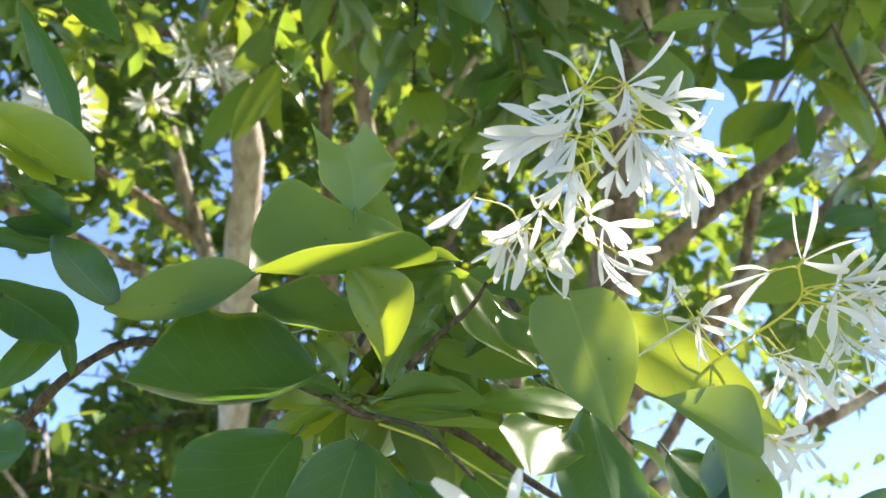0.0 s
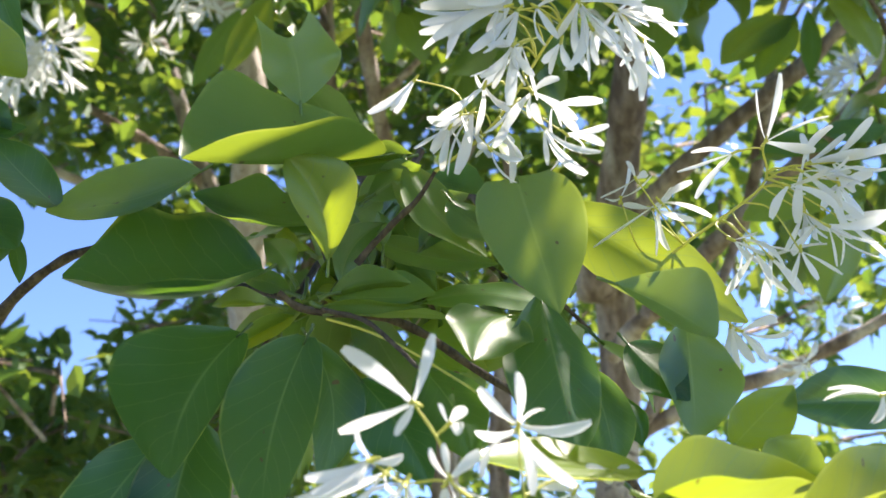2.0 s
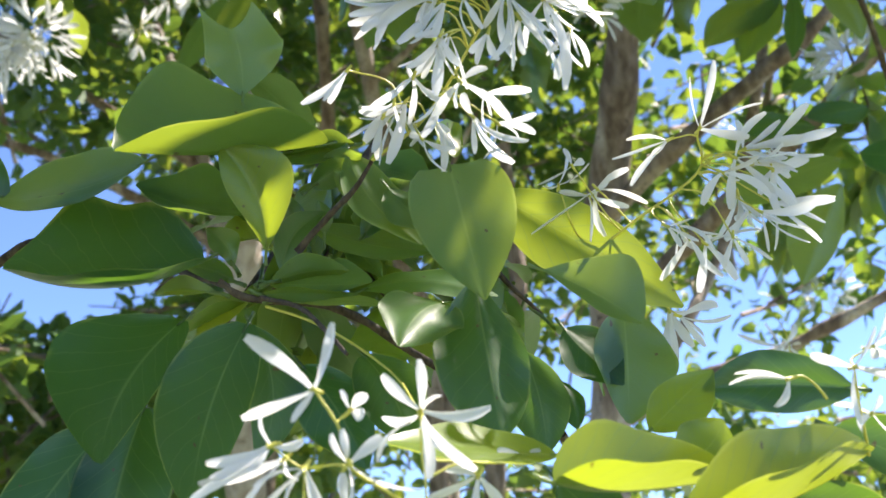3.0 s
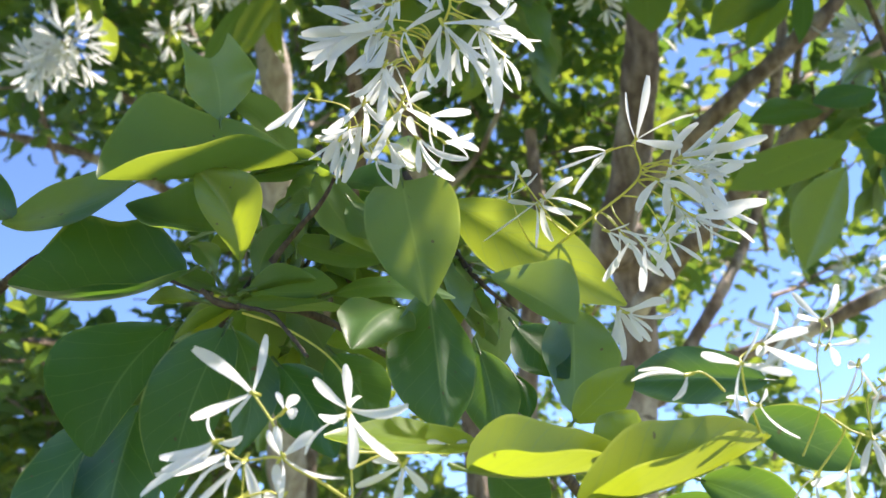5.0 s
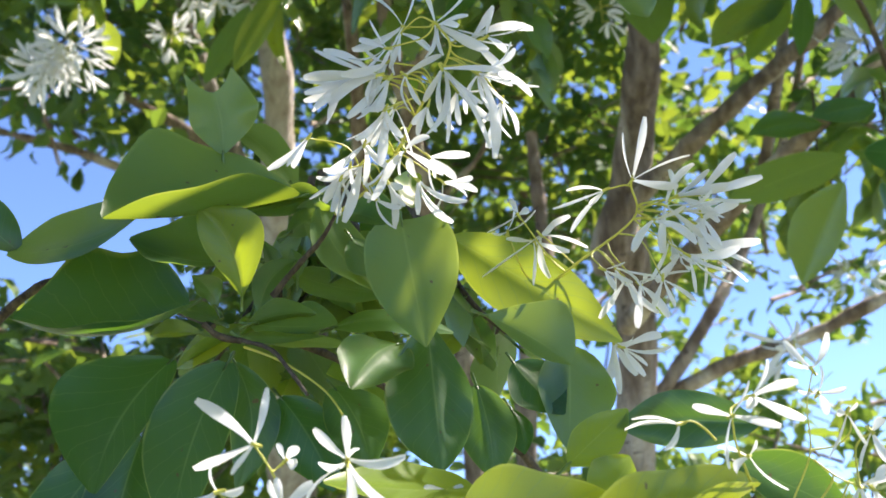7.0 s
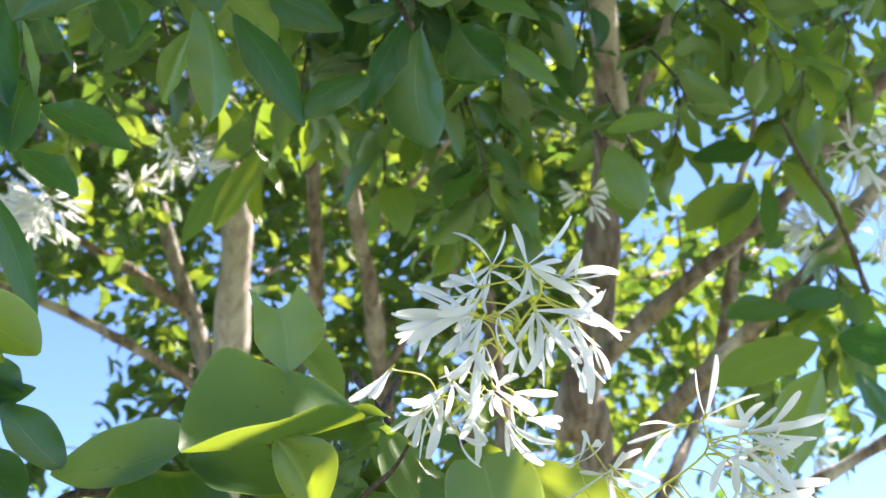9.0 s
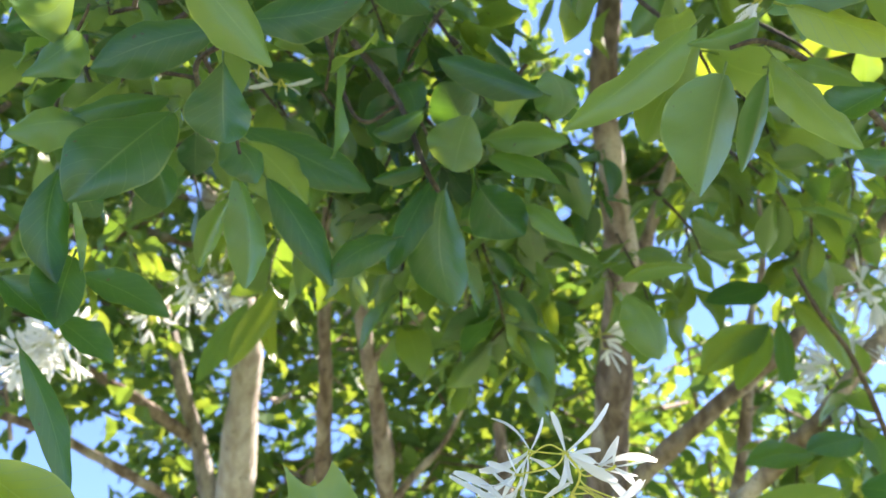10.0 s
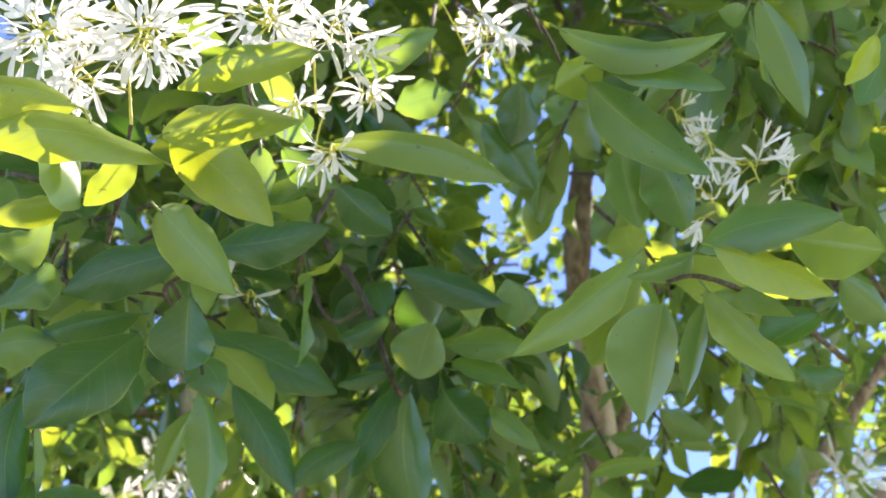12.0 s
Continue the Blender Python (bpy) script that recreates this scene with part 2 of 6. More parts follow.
def blade(branch, base, mid, tip, left, right, fat=0.5, lift=0.0, notch=False, young=False, in_shade=False):
    """A leaf whose midrib runs from base over mid to tip; left and right are its edges at the widest place, fat of the way along;
    lift folds the halves up by that share of their breadth."""
    base, mid, tip, left, right = (Vector(p) for p in (base, mid, tip, left, right))
    bow = mid * 2 - (base + tip) / 2
    rows, cols = 18, 5

    def rib(s):
        return base * (1 - s) ** 2 + bow * (2 * s * (1 - s)) + tip * (s * s)

    def run(s):
        return ((bow - base) * (1 - s) + (tip - bow) * s).normalized()

    heart, way = rib(fat), run(fat)
    halves = [v - way * v.dot(way) for v in (left - heart, right - heart)]
    face = way.cross(halves[1] - halves[0]).normalized()
    face = -face if face.z < 0 else face
    power = math.log(0.5) / math.log(fat)
    ph, wave, hollow = leaf_rng.uniform(0, 6.3), leaf_rng.uniform(0.03, 0.10), leaf_rng.uniform(0.03, 0.12)
    blunt, drip, twist = leaf_rng.uniform(0.62, 0.80), leaf_rng.uniform(0.72, 0.98), leaf_rng.uniform(-0.55, 0.55) if lift else 0
    blunt = 0.42 if fat < 0.3 else blunt
    verts, uvs, faces = [], [], []
    for i in range(rows + 1):
        s = i / rows
        here, along = rib(s), run(s)
        w = math.sin(math.pi * (0.012 + 0.976 * s) ** power) ** (blunt + (drip - blunt) * s)
        if notch and s > fat:
            w = 1 - 0.34 * (s - fat) / (1 - fat)
        nn = face
        for j in range(-cols, cols + 1):
            c = abs(j) / cols
            half = halves[0 if j < 0 else 1]
            size = half.length * w
            swing = math.sin(s * 12 + ph + (2.1 if j > 0 else 0)) + (0.8 * math.sin(s * 21 + 2 * ph - (1.3 if j > 0 else 0)) if lift else 0)
            ripple = (wave * swing * c * c + lift * c + twist * (s - fat) * c * (1 if j > 0 else -1)) * size
            p = here + half * (w * c) + nn * (ripple - hollow * size * 4 * c * (1 - c))
            if notch and s > 0.6:
                p += along * ((tip - base).length * (s - 0.6) / 0.4 * (0.42 * c * c if j < 0 else 0.30 * c * c))
            verts.append(p)
            uvs.append((s, 0.5 + 0.5 * j / cols))
    m = 2 * cols + 1
    for i in range(rows):
        for j in range(m - 1):
            a = i * m + j
            faces.append((a, a + 1, a + m + 1, a + m))
    stalk = run(0)
    line = [base - stalk * 0.006, base - stalk * 0.003, base, rib(0.05)]
    v, f = tube(line, 0.0008, 0.0004, 5)
    k = len(verts)
    verts += v
    uvs += [(0.02, 0.5)] * len(v)
    faces += [tuple(q + k for q in t) for t in f]
    # both flags swap in colours with sun glow or shade painted in
    return link_mesh("leaf", verts, faces, SHADE_LEAF if in_shade else YOUNG_SUNLIT if young or branch["category"] == "young branch" else LEAF, branch, uvs)


leaf_rng = random.Random(3)


def twig(branch, pts, r0, r1):
    line = spline(pts, 7)
    v, f = tube(line, r0, r1, 8, 0.35)
    return link_mesh("twig", v, f, TWIG, branch)


def limb(tree, name, pts, r0, r1, foot=None, pale=False, grey=False):
    line = spline(([foot] if foot else []) + list(pts), 12)
    v, f = tube(line, r0, r1, 14, 0.35)
    return link_mesh(name, v, f, PALE_BARK if pale else GREY_BARK if grey else TWIG if r0 < 0.004 else BARK, tree)


def flower_stalk(branch, pts, r):
    v, f = tube(spline(pts, 6), r * 0.75, r * 0.45, 6)
    ob = link_mesh("flower_stalk", v, f, STALK, branch)
    ob["label"] = "open cluster of white strap-petalled flowers"
    CLUSTER_LINES[ob.name] = [Vector(p) for p in spline(pts, 6)]
    return ob


CLUSTER_LINES = {}


def petal(at, way, size, breadth, rand):
    """One strap-shaped petal: a thin blade, broadest near its round tip, a little hollow and bent."""
    way = way.normalized()
    any_up = Vector((rand.uniform(-1, 1), rand.uniform(-1, 1), rand.uniform(-1, 1)))
    side = way.cross(any_up).normalized()
    nrm = side.cross(way)
    bend = rand.uniform(-0.5, 0.6) * size
    sway = rand.uniform(-0.35, 0.35) * size
    verts, faces = [], []
    prof = (0.30, 0.42, 0.62, 0.82, 0.98, 1.0, 0.86, 0.45)
    for i, w in enumerate(prof):
        s = i / (len(prof) - 1)
        mid = at + way * (size * s) + nrm * (bend * (s * s - s)) + side * (sway * (s * s - s))
        b = breadth / 2 * w
        verts += [mid - side * b + nrm * b * 0.35, mid - nrm * 0.0001, mid + side * b + nrm * b * 0.35]
    for i in range(len(prof) - 1):
        a = i * 3
        faces += [(a, a + 1, a + 4, a + 3), (a + 1, a + 2, a + 5, a + 4)]
    return verts, faces


def finish_floret(cluster, at, way, parts):
    """Adds the calyx and the thin stalk to the petals and links the flower."""
    line = CLUSTER_LINES[cluster.name]
    foot = min(line, key=lambda p: (p - at).length)
    bend = (foot + at) / 2 - way * (foot - at).length * 0.25
    parts.append(tube(spline([foot, bend, at], 5), 0.0004, 0.00032, 5))
    parts.append(tube([at - way * 0.0025, at - way * 0.001, at + way * 0.001], 0.00045, 0.0007, 6))
    green = sum(len(f) for _, f in parts[-2:])
    v, f = merge(parts)
    ob = link_mesh("floret", v, f, PETAL, cluster)
    ob.data.materials.append(STALK)
    for q in ob.data.polygons[len(f) - green:]:
        q.material_index = 1
    return ob


def floret(cluster, at, way, spread, size, count=4):
    """A flower of four narrow petals on its own thin stalk, its petals loosely round one direction."""
    at, way = Vector(at), Vector(way).normalized()
    a = way.cross(Vector((0.2, 0.3, 1))).normalized()
    b = way.cross(a)
    start = rng.uniform(0, 6.3)
    parts = []
    for k in range(count):
        ang = start + 2 * math.pi * k / count + rng.uniform(-0.6, 0.6)
        tilt = radians(spread * rng.uniform(0.25, 1.2))
        d = way * math.cos(tilt) + (a * math.cos(ang) + b * math.sin(ang)) * math.sin(tilt)
        parts.append(petal(at + d * 0.0006, d, size * rng.uniform(0.6, 1.1), max(0.0031, 0.17 * size) * rng.uniform(0.8, 1.2), rng))
    return finish_floret(cluster, at, way, parts)


def bloom(cluster, at, *tips):
    """A flower with each petal's tip given."""
    at = Vector(at)
    parts, way = [], Vector((0, 0, 0))
    for tip in tips:
        d = Vector(tip) - at
        way += d.normalized()
        parts.append(petal(at + d.normalized() * 0.0006, d, d.length, min(max(0.185 * d.length, 0.0029), 0.0044) * rng.uniform(0.9, 1.15), rng))
    way = way.normalized() if way.length > 0.2 else Vector((0, -0.6, 0.8))
    return finish_floret(cluster, at, way, parts)


def loose_cluster(branch, at, radius, count, size):
    """A flower cluster round a hanging axis, its florets pointing outwards and down."""
    at = Vector(at)
    cluster = flower_stalk(branch, [at + Vector((0, 0.02, radius * 1.6)), at + Vector((0, 0, radius * 0.6)), at - Vector((0, 0, radius * 0.5))], 0.0011)
    for _ in range(count):
        d = Vector((rng.uniform(-1, 1), rng.uniform(-1, 1), rng.uniform(-1, 1))).normalized()
        floret(cluster, at + d * radius * rng.uniform(0.25, 0.75), d + Vector((0, 0, -0.3)), 42, size)
    return cluster


# gaps in the crown through which the sun comes: a sunny spot and the gap's radius
SUNNY = [((0.015, 0.215, 1.58), 0.066), ((0.11, 0.235, 1.575), 0.055), ((0.17, 0.265, 1.58), 0.07), ((0.21, 0.29, 1.6), 0.06), ((0.105, 0.31, 1.66), 0.042),
         ((-0.075, 0.257, 1.688), 0.034), ((-0.066, 0.271, 1.702), 0.044), ((-0.014, 0.286, 1.682), 0.05), ((0.078, 0.297, 1.668), 0.038), ((-0.005, 0.31, 1.662), 0.045),
         ((0.037, 0.303, 1.65), 0.045), ((0.096, 0.33, 1.684), 0.06), ((0.067, 0.305, 1.632), 0.042), ((-0.17, 0.26, 1.77), 0.03), ((-0.13, 0.09, 1.99), 0.11),
         ((-0.04, 0.085, 2.01), 0.078)]
SUNNY_CROWN = [((-0.48, 1.78, 2.64), 0.13), ((-0.49, 1.67, 2.87), 0.13), ((-0.64, 1.69, 2.76), 0.13), ((-0.61, 1.1, 2.38), 0.2), ((0.13, 1.47, 3.58), 0.16),
         ((0.22, 1.8, 3.5), 0.14), ((0.36, 2.0, 3.3), 0.14), ((0.73, 2.15, 3.2), 0.26), ((-0.12, 2.17, 3.3), 0.24), ((0.62, 2.0, 2.9), 0.22),
         ((0.8, 2.4, 3.15), 0.3), ((0.62, 2.25, 2.75), 0.25),
         ((0.20, 1.41, 3.59), 0.16), ((0.08, 1.77, 3.95), 0.24), ((0.27, 1.12, 3.17), 0.12), ((0.57, 1.80, 2.79), 0.24), ((0.80, 2.22, 3.18), 0.26),
         ((0.27, 1.73, 3.15), 0.20), ((0.67, 2.32, 2.88), 0.24), ((0.74, 2.56, 3.29), 0.26), ((0.35, 2.50, 3.13), 0.22),
         ((0.92, 1.85, 3.11), 0.22), ((1.17, 1.91, 3.39), 0.24), ((1.11, 1.88, 2.93), 0.24), ((0.90, 2.26, 2.89), 0.24), ((0.79, 1.84, 3.36), 0.22)]


def open_gap(p):
    """True where the crown has a gap that lets the sun through to the low branches."""
    for q, keep in SUNNY + SUNNY_CROWN:
        d = p - Vector(q)
        along = d.dot(TO_SUN)
        if along > 0.15 and (d - TO_SUN * along).length < keep:
            return True
    return False


def spray(branch, at, way, count, size, mat=None):
    """A twig end with leaves all round it."""
    at, way = Vector(at), Vector(way).normalized()
    reach = size * 1.6
    back = at - way * reach + Vector((0, 0.05, 0.04))
    twig(branch, [back, at - way * reach * 0.4, at], 0.0022, 0.0009)
    for k in range(count):
        f = k / count
        foot = at - way * reach * 0.9 * (1 - f) ** 1.3
        d = Vector((rng.gauss(0, 1), rng.gauss(0, 1), rng.gauss(0, 0.7))) + way * (0.6 + 0.8 * f) + Vector((0, 0, -0.25))
        d.normalize()
        length = size * rng.uniform(0.65, 1.15)
        n = Vector((rng.gauss(0, 0.6), rng.gauss(0, 0.6) - 0.3, 1))
        if open_gap(foot + d * length * 0.5):
            continue
        v, fc, uv = leaf_mesh(foot + d * 0.01, foot + d * (0.01 + length), length * rng.uniform(0.42, 0.56), n, rng.uniform(8, 30), rng.uniform(-0.02, 0.14), 7, 2, 0.012)
        link_mesh("leaf", v, fc, mat or LEAF, branch, uv)


# ---- ground ----
ground_mesh = bmesh.new()
bmesh.ops.create_grid(ground_mesh, x_segments=40, y_segments=40, size=600)
gm = bpy.data.meshes.new("ground")
ground_mesh.to_mesh(gm)
ground_mesh.free()
gm.materials.append(GROUND)
tagged(new("ground", gm), "unseen lawn under the tree, paled with added patches to bounce light up", "ground", kind="structure")

# ---- the tree and its branches ----
tree = thing("fringe_tree", "multi-stemmed flowering tree with flaking grey-brown bark", "tree", at=(0.3, 2.8, 0))
tree_inverse = Matrix.Translation((-0.3, -2.8, 0))
main_branch = thing("leafy_branch", "branch with large glossy green leaves and hanging white flowers", "branch", "branches of the tree")
side_branch = thing("leafy_branch", "branch of dark green leaves hanging beside the flowers", "branch", "branches of the tree")
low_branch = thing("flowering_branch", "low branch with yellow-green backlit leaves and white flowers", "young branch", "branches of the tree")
upper_branch = thing("leafy_branch", "shaded branch with drooping mid-green leaves", "branch", "branches of the tree")
sunlit_branch = thing("flowering_branch", "sunlit branch with bright leaves and white flower clusters", "branch", "branches of the tree")
middle_branch = thing("leafy_branch", "shaded branch with dark green leaves in front of the stems", "branch", "branches of the tree")
right_branch = thing("leafy_branch", "branch with long pale green drooping leaves", "branch", "branches of the tree")
far_right_branch = thing("leafy_branch", "farther branch of green leaf sprays against blue sky", "branch", "branches of the tree")
far_left_branch = thing("leafy_branch", "farther branch of leaf sprays and small white flowers", "branch", "branches of the tree")

# stems and limbs of the tree
limb(tree, "trunk", [(-0.55, 2.39, 1.61), (-0.52, 2.13, 2.06), (-0.50, 1.96, 2.38), (-0.48, 1.80, 2.65), (-0.48, 1.73, 2.81), (-0.51, 1.68, 2.95), (-0.56, 1.64, 3.06), (-0.62, 1.56, 3.29), (-0.69, 1.52, 3.60)], 0.050, 0.026, foot=(-0.60, 2.62, 0), pale=True)
limb(tree, "stem", [(-0.03, 2.24, 2.09), (-0.25, 1.99, 2.44), (-0.29, 1.90, 2.58), (-0.28, 1.78, 2.74), (-0.29, 1.69, 2.93), (-0.29, 1.61, 3.23), (-0.32, 1.47, 3.67)], 0.026, 0.014, foot=(-0.02, 2.60, 0))
limb(tree, "stem", [(-0.05, 2.16, 2.08), (-0.11, 1.97, 2.35), (-0.13, 1.88, 2.48), (-0.15, 1.76, 2.64), (-0.19, 1.65, 2.85), (-0.22, 1.61, 3.11), (-0.25, 1.52, 3.47)], 0.027, 0.015, foot=(0.06, 2.50, 0))
limb(tree, "trunk", [(0.30, 1.54, 1.99), (0.26, 1.47, 2.15), (0.31, 1.44, 2.29), (0.34, 1.33, 2.50), (0.37, 1.26, 2.72), (0.37, 1.22, 2.91), (0.37, 1.17, 3.09), (0.41, 1.08, 3.33), (0.43, 0.93, 3.63), (0.44, 0.70, 4.01)], 0.037, 0.025, foot=(0.12, 1.90, 0))
limb(tree, "limb", [(0.35, 1.34, 2.56), (0.43, 1.33, 2.75), (0.54, 1.32, 3.01), (0.63, 1.30, 3.28)], 0.016, 0.011)
limb(tree, "limb", [(0.28, 1.45, 2.21), (0.37, 1.36, 2.28), (0.52, 1.21, 2.36), (0.61, 1.16, 2.42), (0.75, 1.11, 2.56), (0.90, 1.09, 2.72)], 0.018, 0.010)
limb(tree, "limb", [(0.51, 1.38, 2.21), (0.52, 1.32, 2.26), (0.54, 1.22, 2.39), (0.55, 1.18, 2.47), (0.60, 1.18, 2.59), (0.65, 1.20, 2.80)], 0.012, 0.004)
limb(tree, "limb", [(0.27, 1.43, 2.00), (0.35, 1.29, 2.06), (0.45, 1.15, 2.13), (0.56, 1.05, 2.21), (0.66, 0.98, 2.31), (0.79, 0.94, 2.43)], 0.017, 0.010)
limb(tree, "limb", [(0.33, 1.66, 1.91), (0.48, 1.62, 1.98), (0.62, 1.60, 2.02), (0.80, 1.56, 2.10), (0.96, 1.52, 2.18)], 0.015, 0.011)
limb(tree, "limb", [(0.27, 1.64, 1.84), (0.38, 1.63, 1.97), (0.48, 1.66, 2.11), (0.59, 1.75, 2.29), (0.74, 1.79, 2.61), (0.83, 1.83, 2.89)], 0.014, 0.009)
limb(tree, "limb", [(-0.53, 1.98, 2.40), (-0.56, 1.91, 2.50), (-0.60, 1.87, 2.62), (-0.63, 1.80, 2.71), (-0.69, 1.72, 2.88), (-0.75, 1.66, 3.03), (-0.83, 1.58, 3.26)], 0.025, 0.014, grey=True)
limb(tree, "limb", [(-0.60, 1.88, 2.61), (-0.70, 1.79, 2.66), (-0.83, 1.71, 2.72), (-0.96, 1.66, 2.79)], 0.017, 0.010)
limb(tree, "limb", [(-0.52, 1.98, 2.40), (-0.61, 1.90, 2.45), (-0.70, 1.82, 2.49), (-0.88, 1.73, 2.56), (-1.01, 1.70, 2.60), (-1.21, 1.66, 2.65)], 0.014, 0.009)
limb(tree, "limb", [(-0.56, 1.64, 3.05), (-0.72, 1.63, 3.08), (-0.90, 1.58, 3.14), (-1.02, 1.53, 3.21)], 0.015, 0.008)
limb(tree, "limb", [(-0.18, 1.72, 2.73), (-0.10, 1.67, 2.77), (0.00, 1.61, 2.85), (0.08, 1.56, 2.93)], 0.011, 0.006)
limb(tree, "limb", [(-0.12, 1.90, 2.45), (-0.08, 1.93, 2.53), (0.01, 1.94, 2.64), (0.08, 1.92, 2.78)], 0.012, 0.006)
limb(tree, "limb", [(-0.12, 1.26, 3.19), (-0.04, 1.18, 3.26), (0.02, 1.14, 3.38), (0.09, 1.10, 3.50)], 0.019, 0.014)
limb(tree, "stem", [(0.10, 1.90, 1.99), (0.15, 1.78, 2.19), (0.15, 1.77, 2.36), (0.14, 1.80, 2.61)], 0.027, 0.013, foot=(0.02, 2.20, 0))
limb(tree, "stem", [(-0.02, 2.35, 2.07), (0.05, 2.25, 2.25), (0.10, 2.21, 2.46), (0.12, 2.19, 2.65)], 0.032, 0.013, foot=(-0.12, 2.66, 0))
limb(tree, "stem", [(-0.52, 2.42, 1.93), (-0.47, 2.25, 2.25), (-0.41, 2.20, 2.49), (-0.36, 2.17, 2.68)], 0.028, 0.016, foot=(-0.52, 2.75, 0))
limb(tree, "limb", [(0.10, 1.03, 2.43), (0.08, 0.99, 2.49), (0.07, 0.99, 2.55), (0.04, 0.98, 2.62)], 0.007, 0.005)
limb(tree, "limb", [(0.49, 0.78, 2.03), (0.44, 0.70, 2.08), (0.39, 0.64, 2.10), (0.37, 0.62, 2.14)], 0.003, 0.002)

# the main leafy branch
branch = main_branch
twig(branch, [(0.090, 0.397, 1.618), (0.038, 0.352, 1.636), (0.003, 0.327, 1.652), (-0.031, 0.319, 1.655), (-0.042, 0.316, 1.661)], 0.0019, 0.0013)
twig(branch, [(-0.204, 0.401, 1.672), (-0.170, 0.377, 1.694), (-0.137, 0.366, 1.705), (-0.091, 0.362, 1.691), (-0.043, 0.331, 1.665)], 0.0029, 0.0012)
twig(branch, [(-0.014, 0.320, 1.674), (-0.002, 0.314, 1.685), (0.010, 0.304, 1.692), (0.017, 0.299, 1.701)], 0.0015, 0.0009)
twig(branch, [(-0.025, 0.314, 1.653), (-0.009, 0.307, 1.646), (0.003, 0.297, 1.633), (0.011, 0.291, 1.623)], 0.0010, 0.0007)
leaf(branch, (-0.023, 0.321, 1.662), (0.007, 0.315, 1.663), 0.015, (0.06, 0.53, 0.85), 26, 0.06)
leaf(branch, (-0.026, 0.318, 1.656), (0.011, 0.314, 1.653), 0.008, (-0.10, -0.47, -0.88), 23, 0.11)
leaf(branch, (-0.039, 0.322, 1.670), (-0.049, 0.315, 1.683), 0.013, (0.02, 0.89, 0.45), 25, 0.12)
leaf(branch, (-0.020, 0.323, 1.667), (-0.002, 0.314, 1.688), 0.015, (-0.42, 0.65, 0.64), 25, 0.12)
leaf(branch, (-0.046, 0.326, 1.660), (-0.069, 0.325, 1.660), 0.012, (0.04, -0.97, 0.23), 40, 0.16)
leaf(branch, (-0.010, 0.323, 1.704), (0.011, 0.314, 1.713), 0.016, (0.04, 0.75, 0.66), 25, 0.10)
leaf(branch, (-0.022, 0.322, 1.719), (0.008, 0.317, 1.720), 0.014, (-0.02, 0.09, 1.00), 25, 0.10)
leaf(branch, (-0.040, 0.329, 1.666), (-0.060, 0.326, 1.672), 0.012, (-0.02, 0.91, 0.42), 39, 0.13)
leaf(branch, (-0.012, 0.328, 1.681), (-0.021, 0.324, 1.702), 0.013, (0.26, 0.91, 0.31), 36, 0.18)
leaf(branch, (0.011, 0.318, 1.693), (0.000, 0.312, 1.705), 0.011, (-0.27, 0.94, 0.22), 30, 0.10)
leaf(branch, (0.010, 0.328, 1.683), (0.024, 0.318, 1.694), 0.013, (0.04, 0.76, 0.65), 30, 0.10)

# leaves of the branch that hangs beside it
branch = side_branch
twig(branch, [(-0.242, 0.302, 1.747), (-0.206, 0.285, 1.758), (-0.186, 0.269, 1.765)], 0.0023, 0.0011)
twig(branch, [(-0.243, 0.354, 1.696), (-0.208, 0.337, 1.704), (-0.183, 0.324, 1.708)], 0.0022, 0.0012)

# low yellow-green spray
branch = low_branch
twig(branch, [(0.154, 0.280, 1.540), (0.132, 0.266, 1.551), (0.112, 0.262, 1.556)], 0.0014, 0.0006)
twig(branch, [(0.132, 0.266, 1.551), (0.112, 0.252, 1.550), (0.096, 0.243, 1.556)], 0.0008, 0.0005)

# ---- near leaves ----
# the dark leaves stand in shade, which their material paints in
branch = main_branch
blade(branch, (-0.0040, 0.3140, 1.7180), (-0.0360, 0.2860, 1.6980), (-0.0650, 0.2630, 1.6870), (-0.0470, 0.3000, 1.7460), (-0.0240, 0.2640, 1.7020), fat=0.47)
blade(branch, (-0.0220, 0.3040, 1.6680), (-0.0240, 0.2920, 1.6850), (-0.0350, 0.2820, 1.6990), (-0.0330, 0.2840, 1.6830), (-0.0090, 0.2920, 1.6910), fat=0.6, young=True)
blade(branch, (-0.0470, 0.3120, 1.6680), (-0.0760, 0.2980, 1.6520), (-0.1120, 0.2920, 1.6580), (-0.0980, 0.3220, 1.7020), (-0.0590, 0.2820, 1.6520), fat=0.46, in_shade=True)
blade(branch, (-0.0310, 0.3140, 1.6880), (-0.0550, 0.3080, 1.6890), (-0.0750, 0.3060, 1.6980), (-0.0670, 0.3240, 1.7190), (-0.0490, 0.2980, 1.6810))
blade(branch, (-0.0550, 0.3190, 1.6470), (-0.0650, 0.3000, 1.6180), (-0.0640, 0.2850, 1.5880), (-0.0910, 0.2960, 1.6330), (-0.0550, 0.3000, 1.6140), fat=0.42, in_shade=True)
blade(branch, (-0.0330, 0.3340, 1.6490), (-0.0220, 0.3300, 1.6210), (-0.0260, 0.3280, 1.5930), (-0.0320, 0.3280, 1.6270), (-0.0120, 0.3340, 1.6320), fat=0.45, in_shade=True)
blade(branch, (-0.0140, 0.3420, 1.6350), (0.0010, 0.3380, 1.6160), (0.0130, 0.3360, 1.5940), (-0.0120, 0.3360, 1.6100), (0.0110, 0.3420, 1.6240), fat=0.45, in_shade=True)
blade(branch, (-0.0920, 0.3520, 1.6160), (-0.1070, 0.3440, 1.5890), (-0.1200, 0.3400, 1.5590), (-0.1230, 0.3440, 1.5960), (-0.0880, 0.3460, 1.5830), fat=0.45, in_shade=True)
